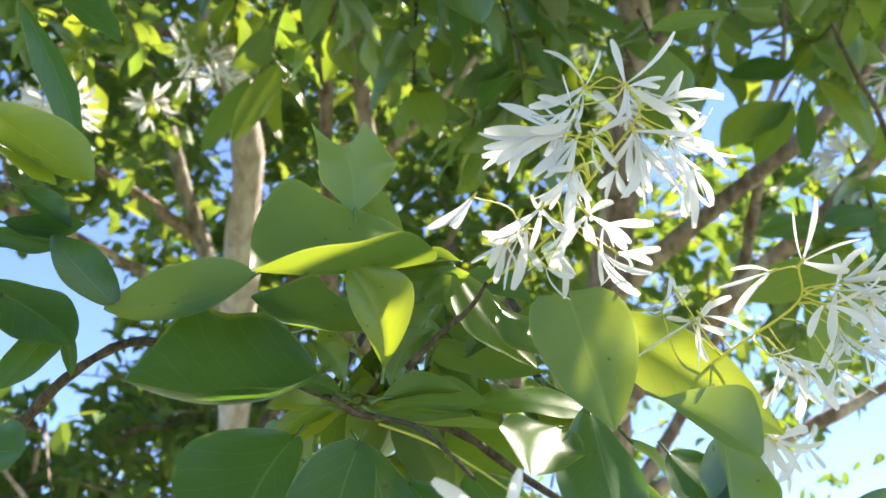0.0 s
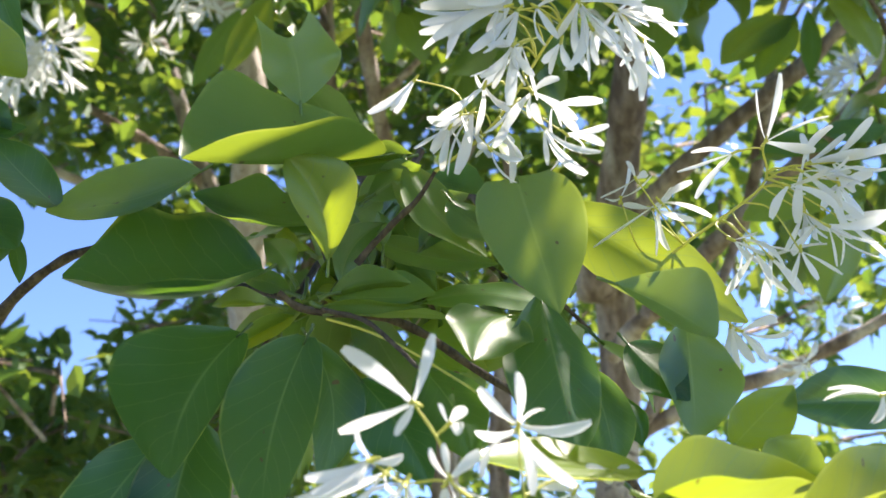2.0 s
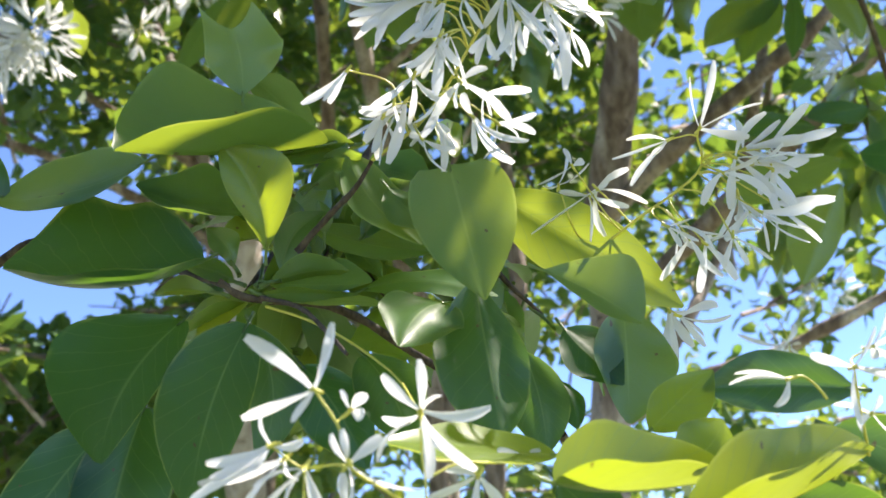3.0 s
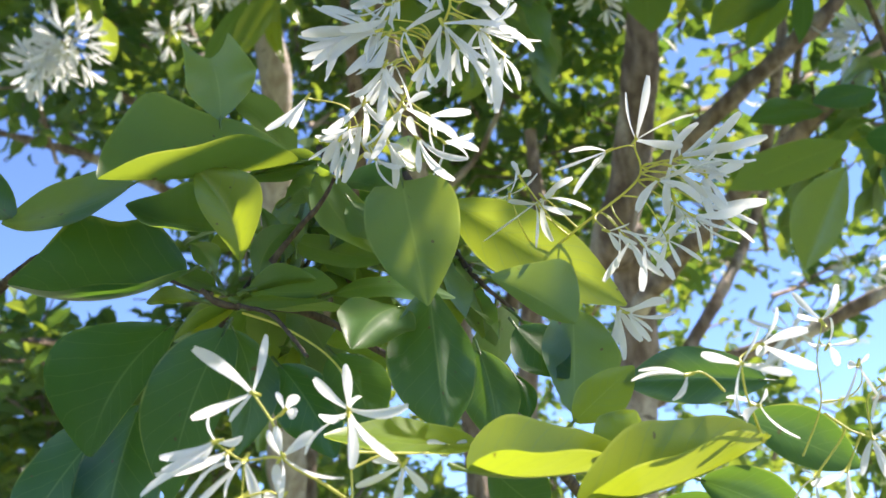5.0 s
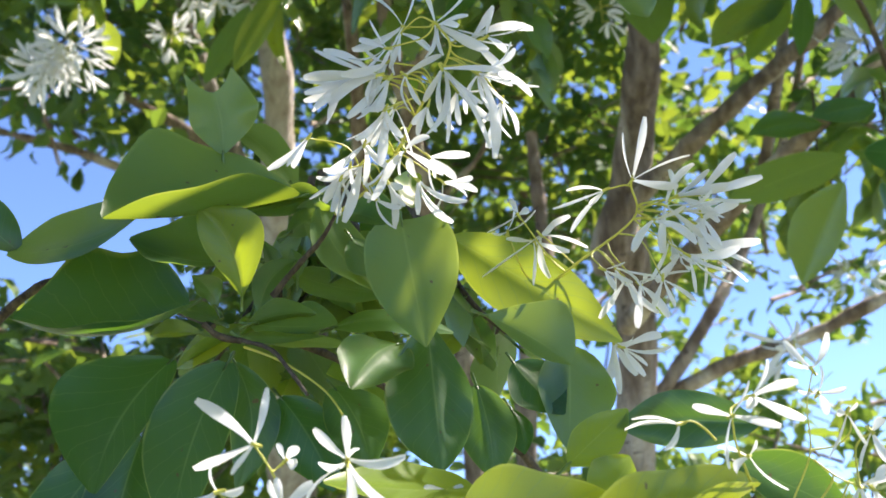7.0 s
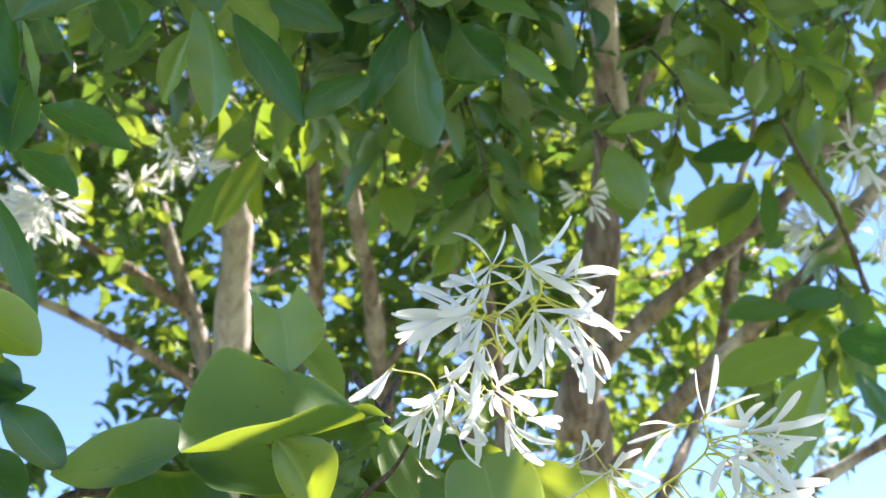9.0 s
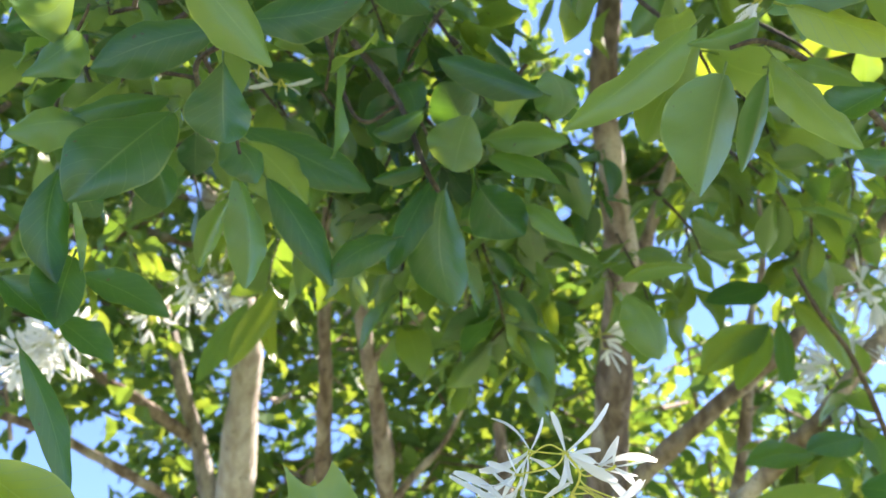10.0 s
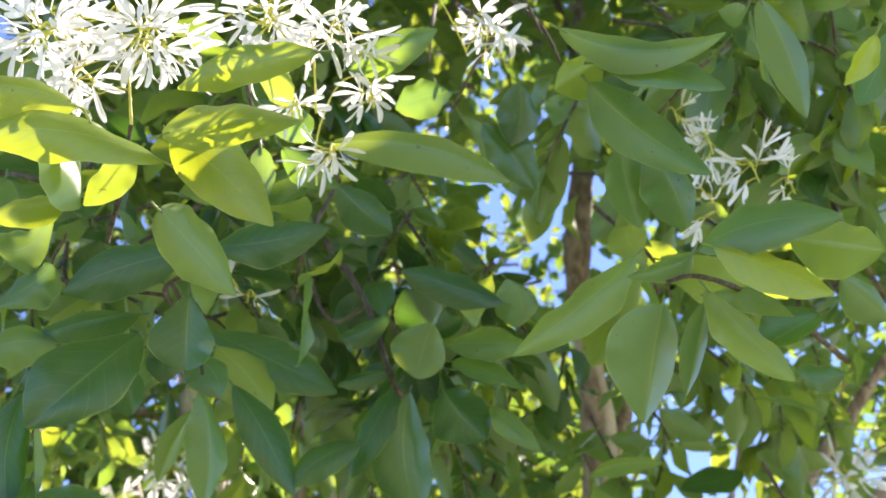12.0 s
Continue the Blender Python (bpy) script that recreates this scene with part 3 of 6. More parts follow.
blade(branch, (-0.0760, 0.3460, 1.6210), (-0.0800, 0.3400, 1.5870), (-0.0790, 0.3360, 1.5510), (-0.0980, 0.3400, 1.5910), (-0.0610, 0.3440, 1.5840), fat=0.45, in_shade=True)
blade(branch, (0.0460, 0.2900, 1.6930), (0.0520, 0.2850, 1.6620), (0.0570, 0.2810, 1.6370), (0.0290, 0.2900, 1.6880), (0.0680, 0.2870, 1.6830), fat=0.26)
blade(branch, (0.0430, 0.3090, 1.6470), (0.0340, 0.3000, 1.6400), (0.0290, 0.2840, 1.6230), (0.0230, 0.3040, 1.6500), (0.0450, 0.2900, 1.6260))
blade(branch, (0.0540, 0.3120, 1.6560), (0.0580, 0.3030, 1.6220), (0.0610, 0.2980, 1.5950), (0.0390, 0.2980, 1.6210), (0.0720, 0.3080, 1.6230), in_shade=True)
blade(branch, (0.0720, 0.3360, 1.6360), (0.0770, 0.3340, 1.6160), (0.0780, 0.3320, 1.5970), (0.0650, 0.3320, 1.6120), (0.0880, 0.3380, 1.6200), fat=0.45, in_shade=True)
blade(branch, (0.0860, 0.3480, 1.6280), (0.0900, 0.3460, 1.6190), (0.0910, 0.3440, 1.6080), (0.0840, 0.3440, 1.6160), (0.0950, 0.3480, 1.6200), in_shade=True)
blade(branch, (0.0620, 0.3320, 1.7030), (0.0970, 0.3300, 1.6780), (0.1340, 0.3340, 1.6520), (0.1070, 0.3280, 1.6900), (0.0860, 0.3280, 1.6630), fat=0.48, young=True)
blade(branch, (0.0780, 0.2980, 1.6540), (0.0940, 0.2970, 1.6450), (0.1100, 0.2970, 1.6330), (0.1140, 0.2960, 1.6530), (0.0910, 0.2940, 1.6400), fat=0.62)
blade(branch, (0.1120, 0.3400, 1.6530), (0.1110, 0.3380, 1.6310), (0.1090, 0.3360, 1.6080), (0.0980, 0.3300, 1.6330), (0.1300, 0.3380, 1.6320), fat=0.45)
blade(branch, (-0.0240, 0.3240, 1.6630), (-0.0040, 0.3180, 1.6590), (0.0160, 0.3140, 1.6580), (-0.0070, 0.3260, 1.6730), (0.0010, 0.3100, 1.6520))
blade(branch, (-0.0200, 0.3180, 1.6530), (0.0030, 0.3120, 1.6510), (0.0220, 0.3100, 1.6470), (0.0010, 0.3160, 1.6550), (0.0050, 0.3060, 1.6460))
blade(branch, (0.0100, 0.3340, 1.6630), (0.0350, 0.3320, 1.6650), (0.0630, 0.3320, 1.6580), (0.0330, 0.3400, 1.6740), (0.0380, 0.3260, 1.6570))
blade(branch, (0.0050, 0.3180, 1.7160), (0.0150, 0.3100, 1.6910), (0.0350, 0.3040, 1.6680), (0.0070, 0.3080, 1.6880), (0.0270, 0.3160, 1.6970))
blade(branch, (0.0220, 0.3080, 1.6940), (0.0310, 0.3040, 1.6820), (0.0420, 0.3020, 1.6730), (0.0360, 0.3100, 1.6900), (0.0260, 0.3000, 1.6740))
blade(branch, (-0.0090, 0.3300, 1.6890), (0.0130, 0.3260, 1.6790), (0.0400, 0.3240, 1.6740), (0.0150, 0.3340, 1.6900), (0.0140, 0.3200, 1.6700))
blade(branch, (0.0040, 0.3260, 1.7240), (-0.0130, 0.3200, 1.7170), (-0.0290, 0.3180, 1.7140), (-0.0160, 0.3280, 1.7260), (-0.0100, 0.3140, 1.7090))
blade(branch, (-0.0210, 0.3340, 1.6990), (-0.0120, 0.3300, 1.7030), (-0.0050, 0.3280, 1.7070), (-0.0170, 0.3340, 1.7100), (-0.0080, 0.3280, 1.6960))
blade(branch, (-0.0040, 0.3220, 1.6820), (-0.0040, 0.3180, 1.6880), (-0.0060, 0.3160, 1.6940), (-0.0070, 0.3180, 1.6870), (-0.0010, 0.3200, 1.6910))
blade(branch, (0.0100, 0.3400, 1.6380), (0.0220, 0.3360, 1.6210), (0.0280, 0.3340, 1.6020), (0.0080, 0.3340, 1.6200), (0.0340, 0.3400, 1.6270), fat=0.45, in_shade=True)
blade(branch, (0.0510, 0.3180, 1.7170), (0.0460, 0.3140, 1.7160), (0.0400, 0.3100, 1.7220), (0.0500, 0.3120, 1.7060), (0.0490, 0.3200, 1.7300), young=True)
blade(branch, (-0.0750, 0.3100, 1.7100), (-0.1020, 0.3100, 1.6980), (-0.1350, 0.3140, 1.6970), (-0.1080, 0.3200, 1.7220), (-0.0970, 0.3020, 1.6880))
blade(branch, (-0.1310, 0.3160, 1.6990), (-0.1450, 0.3080, 1.7110), (-0.1580, 0.3040, 1.7250), (-0.1550, 0.3060, 1.7100), (-0.1340, 0.3140, 1.7160), in_shade=True)
blade(branch, (0.0880, 0.3360, 1.6450), (0.0960, 0.3340, 1.6340), (0.1080, 0.3340, 1.6220), (0.0880, 0.3300, 1.6270), (0.1070, 0.3400, 1.6440), in_shade=True)
blade(branch, (-0.0360, 0.3040, 1.7360), (-0.0380, 0.3020, 1.7530), (-0.0420, 0.3000, 1.7660), (-0.0520, 0.2980, 1.7540), (-0.0200, 0.3000, 1.7580), fat=0.55, notch=True)
blade(branch, (-0.0310, 0.3200, 1.6450), (-0.0380, 0.3060, 1.6080), (-0.0360, 0.2920, 1.5730), (-0.0550, 0.3000, 1.6140), (-0.0240, 0.3100, 1.6150), fat=0.42, in_shade=True)

branch = side_branch
blade(branch, (-0.1990, 0.3300, 1.7170), (-0.1700, 0.3260, 1.7020), (-0.1480, 0.3220, 1.6850), (-0.1690, 0.3340, 1.7170), (-0.1700, 0.3180, 1.6860), in_shade=True)
blade(branch, (-0.1650, 0.3400, 1.7050), (-0.1690, 0.3340, 1.6870), (-0.1770, 0.3280, 1.6680), (-0.1770, 0.3360, 1.6950), (-0.1610, 0.3300, 1.6770), in_shade=True)
blade(branch, (-0.1660, 0.3440, 1.7050), (-0.1590, 0.3420, 1.6930), (-0.1550, 0.3420, 1.6790), (-0.1610, 0.3400, 1.6900), (-0.1580, 0.3460, 1.6970), in_shade=True)
blade(branch, (-0.1960, 0.3560, 1.6520), (-0.1840, 0.3540, 1.6510), (-0.1720, 0.3520, 1.6500), (-0.1890, 0.3600, 1.6660), (-0.1760, 0.3480, 1.6360), in_shade=True)
blade(branch, (-0.1930, 0.3120, 1.7320), (-0.1700, 0.3100, 1.7260), (-0.1520, 0.3080, 1.7210), (-0.1750, 0.3180, 1.7370), (-0.1650, 0.3020, 1.7150), in_shade=True)
blade(branch, (-0.1719, 0.2359, 1.9070), (-0.1726, 0.2438, 1.8761), (-0.1656, 0.2562, 1.8508), (-0.1804, 0.2383, 1.8685), (-0.1638, 0.2545, 1.8786), lift=0.37, in_shade=True)
blade(branch, (-0.1684, 0.2684, 1.8766), (-0.1657, 0.2638, 1.8502), (-0.1623, 0.2622, 1.8283), (-0.1768, 0.2506, 1.8407), (-0.1581, 0.2693, 1.8573), lift=0.26, in_shade=True)
blade(branch, (-0.1938, 0.2565, 1.8551), (-0.1773, 0.2635, 1.8421), (-0.1642, 0.2693, 1.8356), (-0.1769, 0.2669, 1.8557), (-0.1794, 0.2583, 1.8290), lift=0.52, in_shade=True)
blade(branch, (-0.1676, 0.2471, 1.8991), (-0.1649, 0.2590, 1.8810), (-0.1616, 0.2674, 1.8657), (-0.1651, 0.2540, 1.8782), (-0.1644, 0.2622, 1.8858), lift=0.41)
blade(branch, (-0.1846, 0.3113, 1.8996), (-0.1607, 0.3162, 1.8918), (-0.1360, 0.3284, 1.8817), (-0.1624, 0.3179, 1.9054), (-0.1628, 0.3129, 1.8775), lift=0.29, in_shade=True)
blade(branch, (-0.1974, 0.3215, 1.8781), (-0.1808, 0.3251, 1.8673), (-0.1640, 0.3350, 1.8559), (-0.1803, 0.3288, 1.8808), (-0.1831, 0.3179, 1.8570), lift=0.18, in_shade=True)
blade(branch, (-0.1861, 0.2811, 1.8303), (-0.1684, 0.2984, 1.7992), (-0.1577, 0.3155, 1.7660), (-0.1714, 0.2937, 1.7935), (-0.1637, 0.3022, 1.8075), lift=0.45, in_shade=True)
blade(branch, (-0.1835, 0.2699, 1.7663), (-0.1594, 0.2789, 1.7514), (-0.1373, 0.2841, 1.7380), (-0.1578, 0.2848, 1.7660), (-0.1576, 0.2706, 1.7319), lift=0.33, young=True)
blade(branch, (-0.1732, 0.2626, 1.7431), (-0.1569, 0.2698, 1.7346), (-0.1467, 0.2766, 1.7311), (-0.1597, 0.2737, 1.7414), (-0.1545, 0.2653, 1.7284), lift=0.22, young=True)
blade(branch, (-0.1728, 0.2994, 1.7446), (-0.1630, 0.3070, 1.7390), (-0.1551, 0.3131, 1.7335), (-0.1635, 0.3097, 1.7462), (-0.1641, 0.3038, 1.7309), lift=0.48, in_shade=True)
blade(branch, (-0.1779, 0.3028, 1.7300), (-0.1630, 0.3104, 1.7306), (-0.1502, 0.3144, 1.7360), (-0.1655, 0.3123, 1.7376), (-0.1604, 0.3086, 1.7233), lift=0.37, in_shade=True)

# backlight on these leaves is helped by the yellow put into their colour
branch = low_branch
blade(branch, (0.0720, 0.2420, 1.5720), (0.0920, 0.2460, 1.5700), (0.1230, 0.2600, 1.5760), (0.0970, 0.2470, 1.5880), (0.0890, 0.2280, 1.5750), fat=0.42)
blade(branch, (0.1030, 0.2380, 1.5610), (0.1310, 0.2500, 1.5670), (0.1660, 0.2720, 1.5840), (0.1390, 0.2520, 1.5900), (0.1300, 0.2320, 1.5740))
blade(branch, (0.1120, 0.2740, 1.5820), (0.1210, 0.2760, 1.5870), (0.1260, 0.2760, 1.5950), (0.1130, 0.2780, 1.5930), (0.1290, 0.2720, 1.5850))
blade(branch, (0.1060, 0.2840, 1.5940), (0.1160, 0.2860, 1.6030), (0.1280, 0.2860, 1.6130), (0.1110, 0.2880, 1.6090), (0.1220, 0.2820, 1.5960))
blade(branch, (0.1740, 0.2940, 1.6080), (0.1480, 0.2900, 1.6090), (0.1240, 0.2860, 1.6070), (0.1480, 0.2880, 1.6200), (0.1460, 0.2880, 1.5990), in_shade=True)
blade(branch, (0.1630, 0.2880, 1.5940), (0.1800, 0.2860, 1.5850), (0.1970, 0.2860, 1.5760), (0.1860, 0.2840, 1.5950), (0.1750, 0.2840, 1.5780), in_shade=True)
blade(branch, (0.1460, 0.2880, 1.5740), (0.1620, 0.2860, 1.5670), (0.1790, 0.2860, 1.5590), (0.1670, 0.2840, 1.5760), (0.1560, 0.2840, 1.5600), in_shade=True)
blade(branch, (0.1330, 0.2920, 1.5680), (0.1470, 0.2900, 1.5640), (0.1590, 0.2900, 1.5570), (0.1480, 0.2880, 1.5700), (0.1420, 0.2880, 1.5580), in_shade=True)
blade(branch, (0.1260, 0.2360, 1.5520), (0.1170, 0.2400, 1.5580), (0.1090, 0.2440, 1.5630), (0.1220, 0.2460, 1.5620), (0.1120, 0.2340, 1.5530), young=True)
blade(branch, (0.0770, 0.2860, 1.5800), (0.0860, 0.2840, 1.5710), (0.0950, 0.2840, 1.5650), (0.0970, 0.2900, 1.5770), (0.0790, 0.2780, 1.5650), in_shade=True)
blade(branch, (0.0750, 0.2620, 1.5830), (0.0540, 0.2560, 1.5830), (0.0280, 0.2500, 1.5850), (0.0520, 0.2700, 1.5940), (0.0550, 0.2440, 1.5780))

branch = upper_branch
blade(branch, (-0.1231, 0.2341, 1.9459), (-0.1389, 0.2261, 1.9077), (-0.1603, 0.2311, 1.8799), (-0.1631, 0.2174, 1.9180), (-0.1188, 0.2235, 1.8931), fat=0.48, lift=0.18, in_shade=True)
blade(branch, (-0.0858, 0.1932, 1.9353), (-0.0857, 0.2051, 1.9170), (-0.0841, 0.2143, 1.9007), (-0.1002, 0.1959, 1.9128), (-0.0715, 0.2128, 1.9219), fat=0.6, lift=0.45, in_shade=True)
blade(branch, (-0.0933, 0.1476, 1.9430), (-0.0804, 0.1713, 1.9424), (-0.0634, 0.1987, 1.9379), (-0.0863, 0.1699, 1.9279), (-0.0701, 0.1717, 1.9586), fat=0.45, lift=0.33)
# the yellow ones here carry the sun's glow in their colour
blade(branch, (-0.0800, 0.1089, 1.9489), (-0.0588, 0.1283, 1.9428), (-0.0375, 0.1499, 1.9323), (-0.0683, 0.1264, 1.9286), (-0.0467, 0.1267, 1.9592), fat=0.45, lift=0.22, young=True)
blade(branch, (-0.0790, 0.0981, 1.9314), (-0.0517, 0.0966, 1.9406), (-0.0201, 0.1003, 1.9451), (-0.0544, 0.0902, 1.9554), (-0.0510, 0.0982, 1.9278), fat=0.45, lift=0.48, young=True)
blade(branch, (-0.0099, 0.0655, 1.9428), (-0.0392, 0.0691, 1.9414), (-0.0691, 0.0774, 1.9347), (-0.0396, 0.0626, 1.9502), (-0.0355, 0.0723, 1.9324), lift=0.37, young=True)
blade(branch, (-0.0831, 0.1128, 1.9329), (-0.1157, 0.0897, 1.9214), (-0.1489, 0.0828, 1.9076), (-0.1178, 0.0866, 1.9348), (-0.1164, 0.0921, 1.9067), lift=0.26, young=True)
blade(branch, (-0.1183, 0.0911, 1.9444), (-0.1373, 0.0800, 1.9414), (-0.1583, 0.0739, 1.9332), (-0.1365, 0.0775, 1.9555), (-0.1340, 0.0846, 1.9279), lift=0.52, young=True)
blade(branch, (-0.1311, 0.1008, 1.9260), (-0.1266, 0.1217, 1.9366), (-0.1253, 0.1378, 1.9324), (-0.1281, 0.1111, 1.9182), (-0.1212, 0.1341, 1.9643), lift=0.41)
blade(branch, (-0.0974, 0.1161, 1.9442), (-0.1080, 0.1242, 1.9344), (-0.1195, 0.1307, 1.9244), (-0.1153, 0.1197, 1.9407), (-0.1010, 0.1258, 1.9298), lift=0.29)
blade(branch, (-0.1098, 0.0931, 1.9346), (-0.1071, 0.1009, 1.9310), (-0.1065, 0.1082, 1.9266), (-0.1107, 0.0983, 1.9247), (-0.1033, 0.1035, 1.9373), lift=0.18, young=True)
blade(branch, (-0.1362, 0.1421, 1.9411), (-0.1517, 0.1380, 1.9358), (-0.1677, 0.1378, 1.9264), (-0.1545, 0.1372, 1.9484), (-0.1478, 0.1383, 1.9241), lift=0.45, young=True)
blade(branch, (-0.0830, 0.2026, 1.9826), (-0.0559, 0.2046, 1.9884), (-0.0208, 0.2023, 1.9970), (-0.0590, 0.1989, 2.0051), (-0.0518, 0.2077, 1.9737), lift=0.33, in_shade=True)
blade(branch, (-0.1015, 0.2150, 1.9930), (-0.1350, 0.2143, 1.9800), (-0.1644, 0.2174, 1.9624), (-0.1381, 0.2087, 1.9969), (-0.1277, 0.2200, 1.9644), lift=0.22, in_shade=True)
blade(branch, (-0.1374, 0.2555, 1.9846), (-0.1651, 0.2515, 1.9745), (-0.1918, 0.2507, 1.9595), (-0.1689, 0.2502, 1.9885), (-0.1599, 0.2533, 1.9605), lift=0.48, in_shade=True)
blade(branch, (-0.1793, 0.1624, 1.9425), (-0.1659, 0.1709, 1.9439), (-0.1526, 0.1613, 1.9588), (-0.1722, 0.1659, 1.9582), (-0.1573, 0.1729, 1.9331), lift=0.37)
blade(branch, (-0.1492, 0.1753, 1.9357), (-0.1573, 0.1792, 1.9277), (-0.1728, 0.1832, 1.9142), (-0.1671, 0.1792, 1.9363), (-0.1487, 0.1816, 1.9159), lift=0.26)
blade(branch, (-0.1014, 0.2939, 1.9572), (-0.0937, 0.3115, 1.9275), (-0.0962, 0.3277, 1.9003), (-0.1010, 0.3036, 1.9183), (-0.0819, 0.3188, 1.9383), lift=0.52)
blade(branch, (-0.1100, 0.3163, 1.9613), (-0.1198, 0.3204, 1.9386), (-0.1276, 0.3334, 1.9210), (-0.1278, 0.3178, 1.9306), (-0.1116, 0.3285, 1.9482), lift=0.41)
blade(branch, (-0.1008, 0.3531, 2.0142), (-0.0777, 0.3726, 1.9860), (-0.0573, 0.3971, 1.9547), (-0.0860, 0.3682, 1.9736), (-0.0638, 0.3784, 1.9977), lift=0.29, in_shade=True)
blade(branch, (-0.1287, 0.3646, 2.0782), (-0.0839, 0.3838, 2.0661), (-0.0354, 0.4026, 2.0492), (-0.0690, 0.3859, 2.0874), (-0.0939, 0.3808, 2.0457), lift=0.18, in_shade=True)
blade(branch, (-0.1178, 0.3526, 2.0512), (-0.0949, 0.3688, 2.0359), (-0.0781, 0.3840, 2.0179), (-0.0789, 0.3721, 2.0504), (-0.1088, 0.3616, 2.0178), lift=0.45)
blade(branch, (-0.1103, 0.2835, 1.9776), (-0.0957, 0.2907, 1.9690), (-0.0912, 0.2986, 1.9559), (-0.1048, 0.2863, 1.9561), (-0.0860, 0.2946, 1.9750), lift=0.33, in_shade=True)
blade(branch, (-0.1448, 0.3230, 2.0270), (-0.1459, 0.3330, 2.0179), (-0.1462, 0.3429, 2.0085), (-0.1572, 0.3300, 2.0160), (-0.1328, 0.3345, 2.0213), lift=0.22, in_shade=True)
blade(branch, (-0.1822, 0.3270, 2.0219), (-0.1692, 0.3419, 2.0071), (-0.1651, 0.3539, 1.9898), (-0.1855, 0.3316, 2.0018), (-0.1585, 0.3475, 2.0136), lift=0.48, in_shade=True)
blade(branch, (-0.2120, 0.3292, 1.9899), (-0.2094, 0.3388, 1.9821), (-0.2046, 0.3475, 1.9761), (-0.2179, 0.3345, 1.9737), (-0.2007, 0.3406, 1.9852), lift=0.37, in_shade=True)
blade(branch, (-0.1775, 0.2538, 1.9602), (-0.1951, 0.2476, 1.9556), (-0.2150, 0.2456, 1.9450), (-0.1979, 0.2458, 1.9695), (-0.1936, 0.2508, 1.9394), lift=0.26)
blade(branch, (-0.1543, 0.2831, 2.0021), (-0.1746, 0.2759, 1.9989), (-0.1976, 0.2723, 1.9903), (-0.1772, 0.2757, 2.0115), (-0.1722, 0.2771, 1.9854), lift=0.52, in_shade=True)

branch = middle_branch
blade(branch, (0.0379, 0.3367, 2.0561), (0.0303, 0.3480, 2.0375), (0.0266, 0.3565, 2.0210), (0.0085, 0.3410, 2.0368), (0.0494, 0.3504, 2.0421), lift=0.18)
blade(branch, (0.0458, 0.3925, 2.0407), (0.0579, 0.4002, 2.0235), (0.0767, 0.4068, 2.0059), (0.0357, 0.4008, 2.0155), (0.0823, 0.3972, 2.0329), lift=0.45, in_shade=True)
blade(branch, (0.0201, 0.4005, 2.0466), (0.0153, 0.4202, 2.0065), (0.0250, 0.4408, 1.9696), (-0.0064, 0.4124, 1.9985), (0.0388, 0.4274, 2.0141), fat=0.55, lift=0.33, in_shade=True)
blade(branch, (0.0136, 0.3800, 2.0392), (-0.0066, 0.3940, 2.0058), (-0.0205, 0.4087, 1.9766), (-0.0146, 0.3956, 2.0188), (0.0028, 0.3923, 1.9928), lift=0.22, in_shade=True)
blade(branch, (0.0504, 0.3625, 2.0583), (0.0781, 0.3566, 2.0554), (0.1076, 0.3543, 2.0468), (0.0741, 0.3519, 2.0746), (0.0773, 0.3562, 2.0414), lift=0.48)
blade(branch, (0.0891, 0.3248, 2.0643), (0.0525, 0.3137, 2.0705), (0.0171, 0.3021, 2.0740), (0.0579, 0.3104, 2.0865), (0.0481, 0.3153, 2.0556), lift=0.37, in_shade=True)
blade(branch, (0.0945, 0.3257, 2.0899), (0.1044, 0.3342, 2.0741), (0.0994, 0.3444, 2.0580), (0.0849, 0.3348, 2.0691), (0.1160, 0.3298, 2.0832), lift=0.26)
blade(branch, (0.0125, 0.3722, 2.0478), (-0.0101, 0.3724, 2.0384), (-0.0308, 0.3714, 2.0293), (-0.0104, 0.3722, 2.0460), (-0.0090, 0.3731, 2.0303), lift=0.52, in_shade=True)
blade(branch, (-0.0150, 0.3914, 1.9920), (-0.0398, 0.3908, 1.9804), (-0.0622, 0.3959, 1.9596), (-0.0460, 0.3875, 1.9916), (-0.0328, 0.3891, 1.9673), lift=0.41, in_shade=True)
blade(branch, (0.0336, 0.3716, 2.0778), (0.0283, 0.3548, 2.0872), (0.0183, 0.3386, 2.0952), (0.0095, 0.3533, 2.0811), (0.0513, 0.3578, 2.0911), lift=0.29, in_shade=True)
blade(branch, (0.0522, 0.3705, 2.0498), (0.0769, 0.3705, 2.0408), (0.1027, 0.3750, 2.0251), (0.0819, 0.3734, 2.0519), (0.0719, 0.3701, 2.0268), lift=0.18)
blade(branch, (0.0061, 0.3531, 2.0810), (-0.0148, 0.3576, 2.0679), (-0.0310, 0.3557, 2.0606), (-0.0172, 0.3549, 2.0773), (-0.0124, 0.3606, 2.0580), lift=0.45, in_shade=True)
blade(branch, (0.0814, 0.3994, 2.0304), (0.0952, 0.4027, 2.0168), (0.1163, 0.4096, 1.9961), (0.1041, 0.4034, 2.0225), (0.0880, 0.3991, 2.0063), lift=0.33)

branch = right_branch
blade(branch, (0.0512, 0.1652, 2.0850), (0.0336, 0.1676, 2.0839), (0.0166, 0.1733, 2.0803), (0.0291, 0.1620, 2.0984), (0.0265, 0.1750, 2.0680), lift=0.18)
blade(branch, (0.0943, 0.1642, 2.0937), (0.0952, 0.1790, 2.0793), (0.0884, 0.1925, 2.0659), (0.0807, 0.1791, 2.0750), (0.1092, 0.1800, 2.0827), lift=0.45, in_shade=True)
